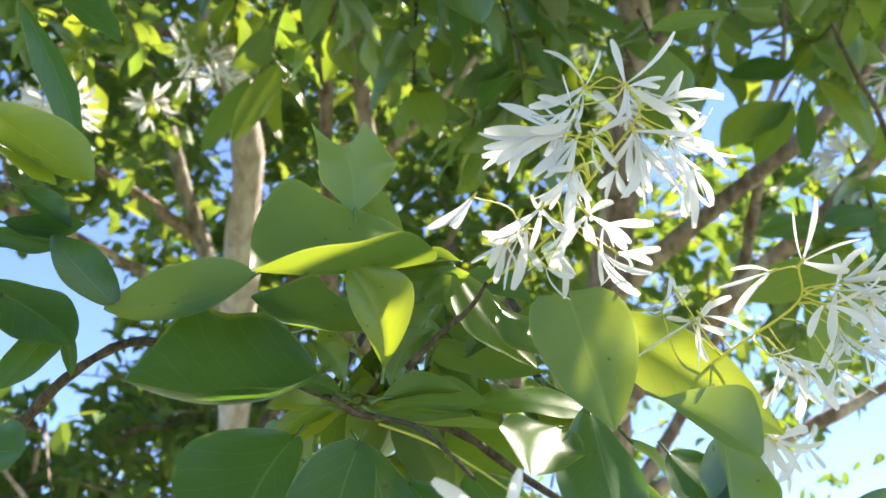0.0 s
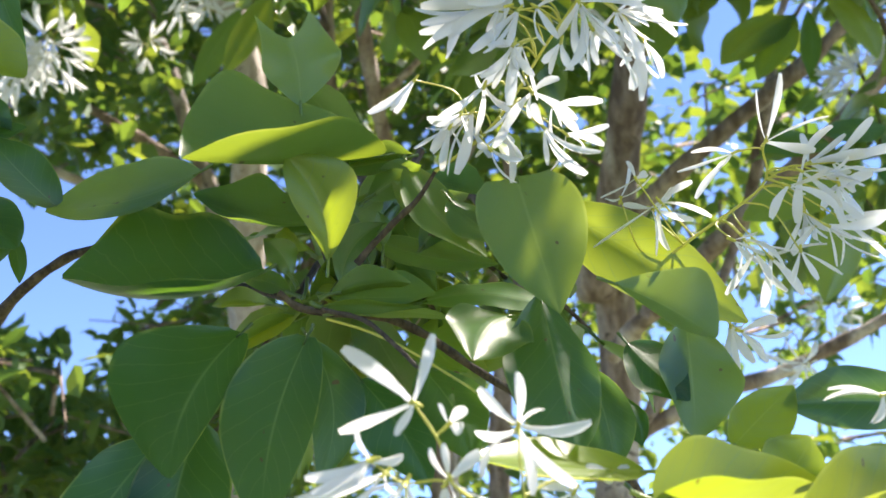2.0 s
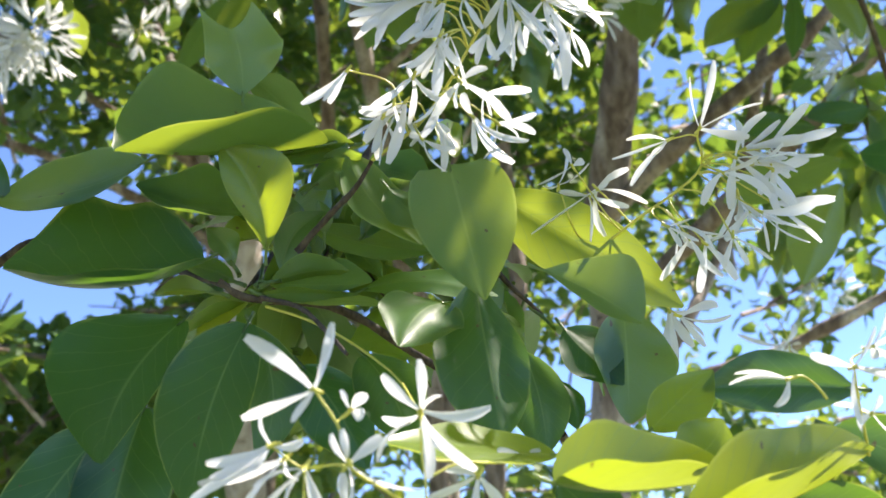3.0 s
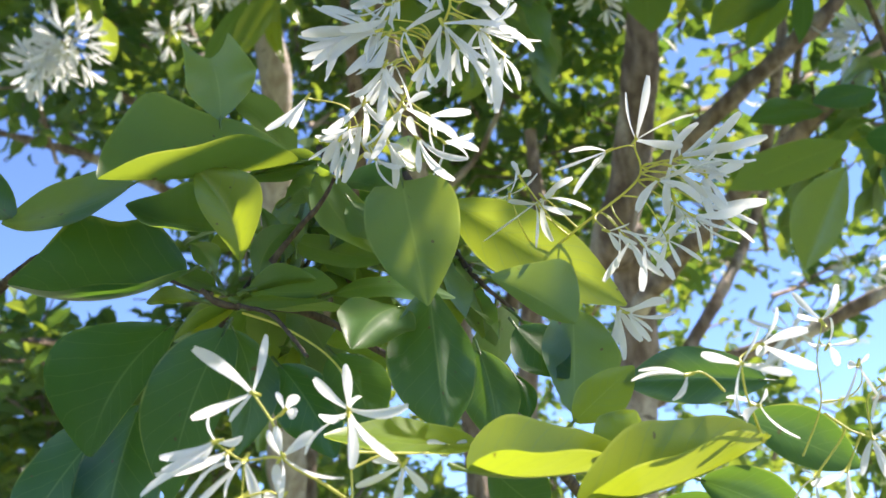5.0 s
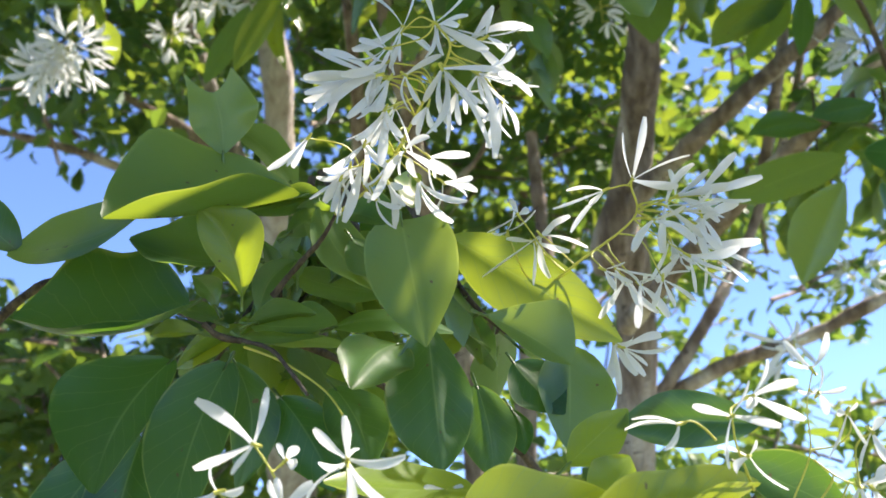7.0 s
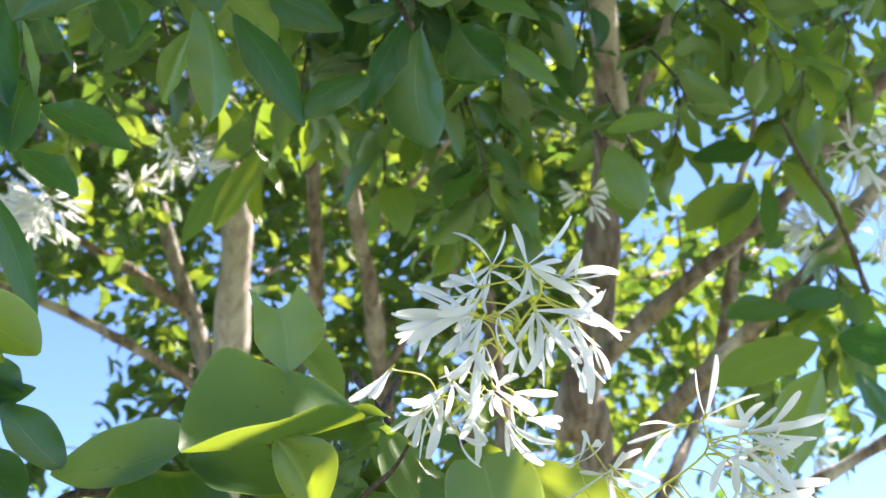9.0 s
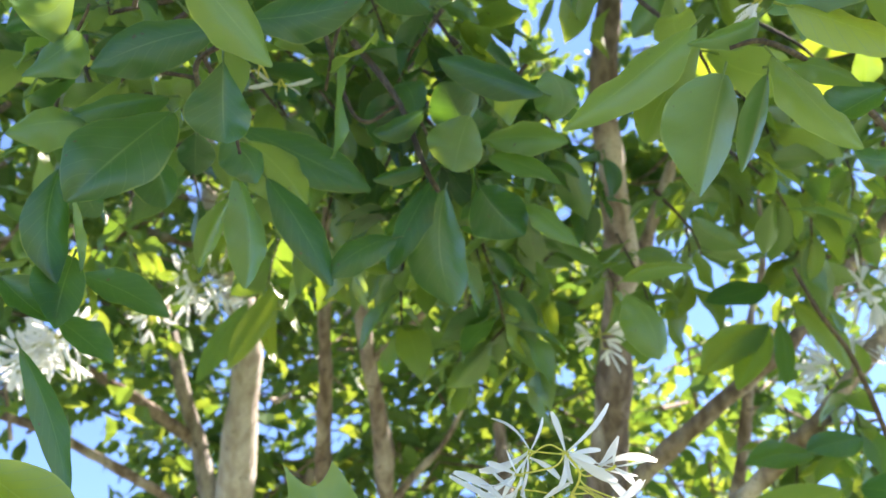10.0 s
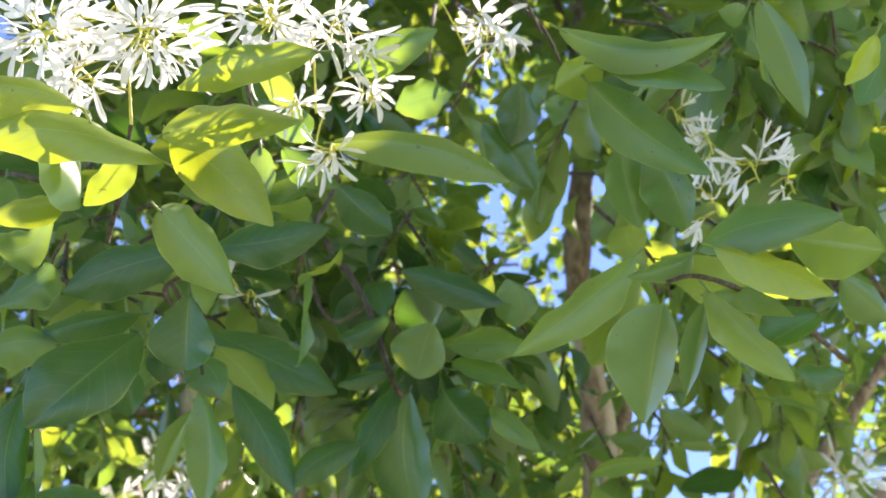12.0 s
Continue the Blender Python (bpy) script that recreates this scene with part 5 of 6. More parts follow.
bloom(cluster, (0.0120, 0.2240, 1.5640), (0.0030, 0.2200, 1.5620), (-0.0030, 0.2160, 1.5590), (0.0060, 0.2200, 1.5560), (0.0150, 0.2260, 1.5620))
bloom(cluster, (0.0070, 0.2240, 1.5610), (0.0020, 0.2200, 1.5540), (0.0050, 0.2200, 1.5530), (0.0120, 0.2250, 1.5550), (-0.0050, 0.2200, 1.5570))
bloom(cluster, (0.0220, 0.2260, 1.5640), (0.0210, 0.2240, 1.5720), (0.0200, 0.2240, 1.5560), (0.0240, 0.2260, 1.5580), (0.0180, 0.2260, 1.5640))
cluster = flower_stalk(branch, [(0.0400, 0.2360, 1.5630), (0.0400, 0.2340, 1.5710), (0.0390, 0.2330, 1.5800), (0.0390, 0.2320, 1.5880)], 0.0005)
bloom(cluster, (0.0390, 0.2320, 1.5890), (0.0300, 0.2280, 1.5970), (0.0390, 0.2260, 1.6000), (0.0560, 0.2300, 1.5890), (0.0440, 0.2220, 1.5900))
bloom(cluster, (0.0390, 0.2330, 1.5880), (0.0300, 0.2220, 1.5750), (0.0410, 0.2280, 1.5720), (0.0520, 0.2360, 1.5750), (0.0290, 0.2400, 1.5890), (0.0450, 0.2400, 1.5810))
bloom(cluster, (0.0530, 0.2460, 1.5750), (0.0400, 0.2440, 1.5690), (0.0510, 0.2430, 1.5580), (0.0590, 0.2500, 1.5680), (0.0450, 0.2420, 1.5760))
bloom(cluster, (0.0430, 0.2440, 1.5630), (0.0370, 0.2400, 1.5590), (0.0450, 0.2400, 1.5550), (0.0510, 0.2460, 1.5620))
bloom(cluster, (0.0660, 0.2620, 1.5830), (0.0590, 0.2600, 1.5840), (0.0630, 0.2580, 1.5800), (0.0700, 0.2640, 1.5850))
cluster = flower_stalk(branch, [(0.1520, 0.2620, 1.5970), (0.1480, 0.2580, 1.6000), (0.1440, 0.2560, 1.6020), (0.1400, 0.2550, 1.6010)], 0.0006)
bloom(cluster, (0.1400, 0.2550, 1.6010), (0.1230, 0.2520, 1.5990), (0.1260, 0.2550, 1.6030), (0.1340, 0.2520, 1.5930))
cluster = flower_stalk(branch, [(0.1630, 0.2680, 1.5820), (0.1580, 0.2560, 1.5890), (0.1550, 0.2490, 1.5940), (0.1540, 0.2450, 1.6010)], 0.0007)
bloom(cluster, (0.1540, 0.2450, 1.6010), (0.1430, 0.2430, 1.6040), (0.1590, 0.2400, 1.6100), (0.1680, 0.2470, 1.5980), (0.1500, 0.2380, 1.5850))
bloom(cluster, (0.1620, 0.2500, 1.6080), (0.1670, 0.2460, 1.6180), (0.1760, 0.2500, 1.6120), (0.1770, 0.2520, 1.6010), (0.1590, 0.2440, 1.6030))
bloom(cluster, (0.1590, 0.2520, 1.5900), (0.1540, 0.2480, 1.5850), (0.1610, 0.2500, 1.5940), (0.1680, 0.2500, 1.5800), (0.1510, 0.2540, 1.5930))
cluster = flower_stalk(branch, [(0.1770, 0.2780, 1.5790), (0.1840, 0.2740, 1.5940), (0.1850, 0.2720, 1.6090), (0.1880, 0.2700, 1.6200)], 0.0005)
bloom(cluster, (0.1880, 0.2700, 1.6210), (0.1800, 0.2680, 1.6300), (0.1950, 0.2700, 1.6330), (0.1820, 0.2720, 1.6240))
bloom(cluster, (0.1890, 0.2710, 1.6130), (0.1900, 0.2680, 1.6210), (0.1830, 0.2700, 1.6140), (0.1980, 0.2720, 1.6150), (0.1900, 0.2680, 1.6060))
cluster = flower_stalk(branch, [(0.1840, 0.2740, 1.5950), (0.1920, 0.2730, 1.5960), (0.1970, 0.2720, 1.6000), (0.1980, 0.2710, 1.6060)], 0.0005)
bloom(cluster, (0.1970, 0.2710, 1.6060), (0.1880, 0.2680, 1.5920), (0.1950, 0.2720, 1.6070), (0.2010, 0.2700, 1.5960), (0.2000, 0.2700, 1.6090))
cluster = flower_stalk(branch, [(0.1850, 0.2750, 1.5920), (0.1910, 0.2730, 1.5860), (0.1970, 0.2720, 1.5830), (0.2030, 0.2720, 1.5810)], 0.0005)
bloom(cluster, (0.1970, 0.2720, 1.5830), (0.1980, 0.2680, 1.5700), (0.1910, 0.2700, 1.5720), (0.2060, 0.2720, 1.5850))
bloom(cluster, (0.2010, 0.2720, 1.5820), (0.2000, 0.2700, 1.5710), (0.2050, 0.2720, 1.5750), (0.2070, 0.2740, 1.5890))
bloom(cluster, (0.1890, 0.2760, 1.5740), (0.1820, 0.2720, 1.5620), (0.1900, 0.2720, 1.5600), (0.1780, 0.2760, 1.5700))
bloom(cluster, (0.1800, 0.2780, 1.5730), (0.1710, 0.2760, 1.5640), (0.1810, 0.2760, 1.5610), (0.1770, 0.2800, 1.5750))
bloom(cluster, (0.2040, 0.2720, 1.6000), (0.1970, 0.2680, 1.5880), (0.2070, 0.2700, 1.5900), (0.2080, 0.2720, 1.6040))

# upper branch, in the shade
branch = upper_branch
twig(branch, [(-0.150, 0.420, 2.150), (-0.142, 0.320, 2.060), (-0.124, 0.255, 2.000), (-0.104, 0.210, 1.962), (-0.078, 0.200, 1.965)], 0.0022, 0.0012)
twig(branch, [(-0.124, 0.255, 2.000), (-0.170, 0.215, 1.972), (-0.158, 0.186, 1.974)], 0.0014, 0.0008)
twig(branch, [(-0.104, 0.210, 1.962), (-0.092, 0.232, 1.945), (-0.088, 0.250, 1.930)], 0.0012, 0.0009)
twig(branch, [(-0.123, 0.167, 1.943), (-0.112, 0.140, 1.952), (-0.107, 0.117, 1.971)], 0.0014, 0.0010)

branch = sunlit_branch
cluster = flower_stalk(branch, [(-0.107, 0.118, 1.971), (-0.108, 0.098, 1.987), (-0.112, 0.079, 2.003), (-0.115, 0.058, 2.020)], 0.0011)
floret(cluster, (-0.153, 0.083, 2.000), (-0.93, 0.29, -0.21), 62, 0.0218, 4)
floret(cluster, (-0.140, 0.098, 1.988), (-0.79, 0.48, -0.38), 62, 0.0218, 4)
floret(cluster, (-0.107, 0.092, 1.992), (0.46, -0.69, 0.56), 62, 0.0218, 4)
floret(cluster, (-0.080, 0.084, 1.998), (0.99, 0.10, -0.10), 62, 0.0218, 4)
floret(cluster, (-0.124, 0.106, 1.980), (-0.72, 0.55, -0.43), 62, 0.0218, 4)
floret(cluster, (-0.129, 0.087, 1.996), (-0.95, 0.24, -0.18), 62, 0.0218, 4)
floret(cluster, (-0.132, 0.100, 1.986), (-0.57, 0.64, -0.52), 62, 0.0218, 4)
floret(cluster, (-0.088, 0.075, 2.006), (0.97, -0.19, 0.13), 62, 0.0218, 4)
floret(cluster, (-0.156, 0.066, 2.014), (-1.00, 0.00, 0.02), 62, 0.0218, 4)
floret(cluster, (-0.145, 0.075, 2.007), (-0.76, -0.49, 0.42), 62, 0.0218, 4)
floret(cluster, (-0.159, 0.094, 1.992), (-0.90, 0.35, -0.26), 62, 0.0218, 4)
floret(cluster, (-0.082, 0.094, 1.990), (0.75, 0.50, -0.43), 62, 0.0218, 4)
floret(cluster, (-0.134, 0.094, 1.991), (-0.93, 0.29, -0.21), 62, 0.0218, 4)
cluster = flower_stalk(branch, [(-0.020, 0.123, 1.990), (-0.021, 0.101, 2.009), (-0.023, 0.079, 2.014), (-0.029, 0.060, 2.030)], 0.0010)
floret(cluster, (-0.064, 0.083, 2.018), (-0.92, 0.30, -0.23), 62, 0.0198, 4)
floret(cluster, (-0.052, 0.079, 2.021), (-0.38, -0.71, 0.59), 62, 0.0198, 4)
floret(cluster, (-0.033, 0.082, 2.018), (-0.57, 0.64, -0.52), 62, 0.0198, 4)
floret(cluster, (-0.019, 0.085, 2.015), (0.92, 0.29, -0.26), 62, 0.0198, 4)
floret(cluster, (-0.007, 0.081, 2.018), (0.97, -0.21, 0.15), 62, 0.0198, 4)
floret(cluster, (-0.024, 0.092, 2.009), (-0.36, 0.72, -0.59), 62, 0.0198, 4)
floret(cluster, (-0.041, 0.094, 2.008), (-0.94, 0.27, -0.20), 62, 0.0198, 4)
floret(cluster, (-0.050, 0.103, 2.001), (-0.78, 0.49, -0.39), 62, 0.0198, 4)
floret(cluster, (0.004, 0.090, 2.011), (0.93, 0.27, -0.24), 62, 0.0198, 4)
floret(cluster, (-0.030, 0.072, 2.026), (0.14, -0.77, 0.63), 62, 0.0198, 4)
cluster = flower_stalk(branch, [(-0.028, 0.186, 2.016), (-0.027, 0.164, 2.035), (-0.014, 0.141, 2.053), (0.005, 0.136, 2.057)], 0.0010)
floret(cluster, (-0.018, 0.171, 2.028), (-0.64, 0.60, -0.48), 62, 0.0179, 4)
floret(cluster, (-0.015, 0.170, 2.029), (0.96, 0.21, -0.20), 62, 0.0179, 4)
floret(cluster, (0.004, 0.141, 2.052), (0.77, 0.48, -0.41), 62, 0.0179, 4)
floret(cluster, (-0.001, 0.145, 2.049), (-0.41, 0.71, -0.57), 62, 0.0179, 4)
floret(cluster, (-0.034, 0.176, 2.024), (-0.92, 0.30, -0.23), 62, 0.0179, 4)
floret(cluster, (-0.040, 0.149, 2.047), (-0.88, 0.38, -0.30), 62, 0.0179, 4)
floret(cluster, (0.012, 0.136, 2.056), (0.97, -0.19, 0.13), 62, 0.0179, 4)
cluster = flower_stalk(branch, [(0.063, 0.152, 2.107), (0.053, 0.135, 2.121), (0.042, 0.119, 2.135)], 0.0009)
floret(cluster, (0.081, 0.137, 2.119), (0.89, 0.35, -0.30), 62, 0.0214, 4)
floret(cluster, (0.071, 0.130, 2.125), (0.14, -0.77, 0.63), 62, 0.0214, 4)
floret(cluster, (0.089, 0.141, 2.116), (0.64, 0.59, -0.50), 62, 0.0214, 4)
floret(cluster, (0.071, 0.135, 2.121), (-0.46, 0.69, -0.56), 62, 0.0214, 4)

branch = middle_branch
twig(branch, [(-0.059, 0.407, 2.237), (-0.018, 0.391, 2.141), (0.007, 0.368, 2.035), (0.016, 0.372, 2.017)], 0.0034, 0.0016)
twig(branch, [(-0.090, 0.389, 2.256), (-0.054, 0.421, 2.153), (-0.014, 0.394, 2.137)], 0.0023, 0.0014)

branch = right_branch
twig(branch, [(0.300, 0.301, 1.979), (0.244, 0.244, 1.962), (0.194, 0.198, 1.937), (0.167, 0.180, 1.926), (0.153, 0.182, 1.924)], 0.0021, 0.0010)

branch = far_right_branch
spray(branch, (0.509, 0.870, 2.275), (-0.02, 0.58, -0.81), 10, 0.075)
spray(branch, (0.500, 0.878, 2.350), (-0.46, 0.52, -0.72), 12, 0.070)
spray(branch, (0.624, 1.085, 2.126), (0.27, 0.46, -0.85), 14, 0.080)
spray(branch, (0.519, 1.144, 2.120), (-0.21, 0.46, -0.86), 14, 0.080)
spray(branch, (0.682, 1.257, 2.165), (0.63, 0.45, -0.63), 12, 0.080)
spray(branch, (0.599, 1.298, 2.107), (-0.02, 0.58, -0.81), 10, 0.070)
spray(branch, (0.354, 0.745, 2.364), (-0.02, 0.58, -0.81), 12, 0.075)
spray(branch, (0.409, 0.643, 2.334), (0.43, 0.53, -0.73), 12, 0.080)
spray(branch, (0.304, 0.916, 2.296), (0.27, 0.56, -0.78), 10, 0.075)
spray(branch, (0.404, 0.770, 2.328), (0.18, 0.57, -0.80), 12, 0.070)
spray(branch, (0.573, 0.815, 2.392), (-0.01, 0.77, -0.64), 10, 0.070)

branch = far_left_branch
spray(branch, (-0.304, 0.941, 2.434), (-0.22, 0.57, -0.79), 10, 0.075)
spray(branch, (-0.283, 1.031, 2.394), (-0.31, 0.55, -0.77), 10, 0.070)
spray(branch, (0.094, 0.757, 2.175), (-0.31, 0.55, -0.77), 12, 0.070)
spray(branch, (0.060, 0.775, 2.150), (-0.72, 0.40, -0.56), 12, 0.070)
spray(branch, (0.028, 0.883, 2.171), (-0.22, 0.57, -0.79), 10, 0.070)
spray(branch, (0.136, 0.876, 2.181), (0.27, 0.56, -0.78), 12, 0.080)
spray(branch, (0.278, 0.977, 2.383), (0.43, 0.53, -0.73), 10, 0.070)
spray(branch, (-0.107, 0.835, 2.410), (-0.02, 0.58, -0.81), 12, 0.075)
spray(branch, (-0.410, 0.786, 2.479), (-0.02, 0.58, -0.81), 10, 0.070)
spray(branch, (-0.155, 0.870, 2.360), (-0.37, 0.54, -0.76), 10, 0.075)
loose_cluster(branch, (-0.542, 0.969, 2.309), 0.050, 26, 0.0406)
loose_cluster(branch, (-0.583, 0.985, 2.287), 0.041, 18, 0.0406)
loose_cluster(branch, (-0.352, 0.963, 2.403), 0.059, 14, 0.0355)
loose_cluster(branch, (-0.323, 0.980, 2.379), 0.042, 8, 0.0355)
loose_cluster(branch, (0.197, 0.769, 2.158), 0.029, 7, 0.0292)
loose_cluster(branch, (0.256, 1.171, 2.627), 0.036, 8, 0.0364)
loose_cluster(branch, (-0.555, 1.316, 2.597), 0.039, 8, 0.0387)

branch = far_right_branch
loose_cluster(branch, (0.589, 1.030, 2.271), 0.047, 12, 0.0468)
loose_cluster(branch, (0.621, 0.919, 2.331), 0.043, 10, 0.0468)
loose_cluster(branch, (0.639, 0.970, 2.234), 0.039, 8, 0.0468)
loose_cluster(branch, (0.841, 1.842, 2.221), 0.062, 12, 0.0432)
loose_cluster(branch, (0.287, 0.299, 2.240), 0.019, 8, 0.0219)
loose_cluster(branch, (0.323, 0.320, 2.222), 0.022, 8, 0.0219)
loose_cluster(branch, (0.378, 0.889, 1.803), 0.029, 4, 0.0409)

branch = middle_branch
spray(branch, (-0.099, 0.504, 2.211), (-0.36, 0.66, -0.66), 9, 0.070)
spray(branch, (-0.047, 0.502, 2.283), (0.44, 0.63, -0.64), 9, 0.070)
spray(branch, (0.060, 0.448, 2.196), (0.44, 0.63, -0.64), 9, 0.070)
spray(branch, (0.140, 0.545, 2.241), (0.44, 0.63, -0.64), 9, 0.075)
spray(branch, (0.096, 0.636, 2.220), (-0.45, 0.63, -0.63), 9, 0.070)
spray(branch, (0.053, 0.470, 2.316), (0.39, 0.65, -0.65), 8, 0.070)
spray(branch, (-0.107, 0.613, 2.172), (-0.20, 0.69, -0.69), 8, 0.070)
spray(branch, (-0.037, 0.490, 2.349), (0.34, 0.72, -0.60), 9, 0.075)
spray(branch, (0.091, 0.487, 2.219), (0.54, 0.64, -0.54), 9, 0.070)
spray(branch, (0.142, 0.348, 2.267), (-0.46, 0.69, -0.56), 8, 0.075)
spray(branch, (0.058, 0.282, 2.259), (-0.46, 0.69, -0.56), 8, 0.075)
spray(branch, (0.164, 0.280, 2.323), (0.43, 0.69, -0.58), 8, 0.075)
spray(branch, (0.036, 0.477, 2.164), (-0.57, 0.64, -0.52), 8, 0.070)
spray(branch, (-0.032, 0.765, 2.161), (-0.01, 0.71, -0.71), 9, 0.070)

branch = right_branch
spray(branch, (0.294, 0.288, 2.314), (0.34, 0.72, -0.60), 8, 0.075)
spray(branch, (0.329, 0.292, 2.180), (0.43, 0.69, -0.58), 8, 0.075)
spray(branch, (0.327, 0.252, 2.277), (-0.26, 0.75, -0.61), 8, 0.075)
spray(branch, (0.383, 0.309, 2.164), (0.18, 0.76, -0.63), 8, 0.075)
spray(branch, (0.367, 0.222, 2.237), (0.18, 0.76, -0.63), 8, 0.080)
spray(branch, (0.289, 0.637, 2.286), (-0.21, 0.76, -0.62), 8, 0.070)

branch = far_right_branch
spray(branch, (0.534, 1.215, 2.070), (0.14, 0.40, -0.91), 12, 0.080)
spray(branch, (0.363, 0.928, 2.351), (-0.20, 0.48, -0.86), 12, 0.075)
spray(branch, (0.590, 1.042, 2.146), (0.00, 0.48, -0.87), 12, 0.075)
spray(branch, (0.465, 0.742, 2.274), (0.00, 0.48, -0.87), 10, 0.080)

branch = far_left_branch
spray(branch, (-0.565, 0.905, 2.392), (0.20, 0.48, -0.86), 12, 0.075)
spray(branch, (-0.536, 1.010, 2.410), (0.00, 0.48, -0.87), 12, 0.070)
spray(branch, (-0.468, 0.973, 2.477), (0.29, 0.46, -0.84), 12, 0.070)
spray(branch, (-0.237, 0.921, 2.364), (-0.20, 0.48, -0.86), 10, 0.075)
spray(branch, (-0.103, 0.830, 2.322), (-0.53, 0.41, -0.74), 10, 0.075)
spray(branch, (-0.003, 0.755, 2.251), (0.00, 0.48, -0.87), 12, 0.080)
spray(branch, (0.047, 1.067, 2.307), (-0.20, 0.48, -0.86), 10, 0.070)
spray(branch, (0.137, 0.928, 2.351), (0.00, 0.48, -0.87), 10, 0.075)
spray(branch, (-0.076, 1.083, 2.484), (0.20, 0.48, -0.86), 10, 0.070)

branch = main_branch
spray(branch, (-0.040, 0.384, 1.678), (-0.58, 0.33, -0.75), 8, 0.050)
spray(branch, (-0.010, 0.383, 1.707), (0.62, -0.32, 0.72), 8, 0.050)
spray(branch, (0.020, 0.398, 1.676), (0.60, 0.35, -0.72), 8, 0.050)
spray(branch, (0.047, 0.398, 1.700), (0.78, 0.28, -0.56), 8, 0.055)
spray(branch, (-0.080, 0.422, 1.664), (-0.58, 0.33, -0.75), 8, 0.055)
spray(branch, (0.087, 0.419, 1.681), (0.69, 0.32, -0.65), 8, 0.055)
spray(branch, (-0.017, 0.403, 1.662), (0.09, 0.42, -0.90), 8, 0.055)

branch = right_branch
spray(branch, (0.444, 0.278, 2.448), (0.18, 0.76, -0.63), 9, 0.080)
spray(branch, (0.497, 0.287, 2.439), (0.18, 0.76, -0.63), 9, 0.080)
spray(branch, (0.393, 0.304, 2.492), (-0.01, 0.77, -0.64), 8, 0.080)

# the long stalk of the low flowers
branch = main_branch
cluster = flower_stalk(branch, [(-0.0240, 0.3180, 1.6510), (-0.0090, 0.3120, 1.6440), (0.0050, 0.3050, 1.6350), (0.0180, 0.2960, 1.6240), (0.0300, 0.2700, 1.6080), (0.0380, 0.2360, 1.5900)], 0.0008)

# leaves higher up, added square to the sun to shade the lower ones

rng.seed(4)
branch = right_branch
leaf(branch, (0.553, 0.629, 2.703), (0.591, 0.646, 2.675), 0.040, (0.49, 0.26, 0.83), 24, 0.05)
leaf(branch, (0.274, 0.444, 2.238), (0.301, 0.457, 2.218), 0.032, (0.49, 0.26, 0.83), 24, 0.05)
leaf(branch, (0.243, 0.447, 2.283), (0.290, 0.468, 2.248), 0.042, (0.49, 0.26, 0.83), 24, 0.05)
leaf(branch, (0.345, 0.454, 2.252), (0.387, 0.473, 2.222), 0.034, (0.49, 0.26, 0.83), 24, 0.05)
leaf(branch, (0.792, 0.639, 3.044), (0.844, 0.663, 3.006), 0.050, (0.49, 0.26, 0.83), 24, 0.05)
leaf(branch, (0.762, 0.627, 3.053), (0.814, 0.651, 3.015), 0.045, (0.49, 0.26, 0.83), 24, 0.05)
leaf(branch, (0.933, 0.732, 3.058), (0.985, 0.756, 3.020), 0.050, (0.49, 0.26, 0.83), 24, 0.05)
leaf(branch, (0.453, 0.519, 2.295), (0.458, 0.497, 2.342), 0.032, (0.49, 0.26, 0.83), 24, 0.05)
leaf(branch, (0.425, 0.554, 2.425), (0.497, 0.553, 2.408), 0.042, (0.49, 0.26, 0.83), 24, 0.05)
leaf(branch, (0.360, 0.548, 2.456), (0.420, 0.567, 2.465), 0.042, (0.49, 0.26, 0.83), 24, 0.05)
leaf(branch, (0.124, 0.380, 2.395), (0.127, 0.421, 2.326), 0.052, (0.49, 0.26, 0.83), 24, 0.05)
leaf(branch, (0.215, 0.372, 2.444), (0.170, 0.384, 2.403), 0.067, (0.49, 0.26, 0.83), 24, 0.05)

# full white clusters on the sunlit branch
branch = sunlit_branch
loose_cluster(branch, (-0.141, 0.079, 1.991), 0.027, 10, 0.0192)
loose_cluster(branch, (-0.095, 0.079, 1.990), 0.023, 9, 0.0192)
loose_cluster(branch, (-0.043, 0.081, 2.012), 0.024, 9, 0.0173)
loose_cluster(branch, (-0.011, 0.090, 2.017), 0.023, 7, 0.0177)
loose_cluster(branch, (-0.134, 0.100, 1.986), 0.016, 7, 0.0180)
loose_cluster(branch, (0.078, 0.163, 2.162), 0.019, 6, 0.0195)

branch = middle_branch
spray(branch, (-0.517, 0.418, 2.702), (-0.78, 0.50, -0.39), 8, 0.066)
spray(branch, (-0.606, 0.743, 2.724), (0.56, 0.63, -0.53), 8, 0.066)
spray(branch, (-0.435, 0.596, 2.394), (-0.73, 0.53, -0.42), 8, 0.066)
spray(branch, (-0.546, 1.037, 2.485), (0.63, 0.59, -0.50), 8, 0.066)
spray(branch, (-0.443, 0.550, 2.830), (0.41, 0.70, -0.59), 8, 0.066)
spray(branch, (-0.460, 0.671, 2.688), (0.00, 0.77, -0.64), 8, 0.066)
spray(branch, (-0.465, 0.857, 2.722), (0.53, 0.65, -0.55), 8, 0.066)
spray(branch, (-0.421, 0.939, 2.396), (0.44, 0.69, -0.58), 8, 0.066)
spray(branch, (-0.248, 0.496, 2.776), (-0.21, 0.76, -0.62), 8, 0.066)
spray(branch, (-0.201, 0.482, 2.390), (-0.60, 0.62, -0.50), 8, 0.066)
spray(branch, (-0.262, 0.728, 2.494), (-0.20, 0.76, -0.62), 8, 0.066)
spray(branch, (-0.075, 0.422, 2.660), (0.48, 0.67, -0.56), 8, 0.066)
spray(branch, (-0.071, 0.508, 2.407), (-0.76, 0.51, -0.40), 8, 0.066)
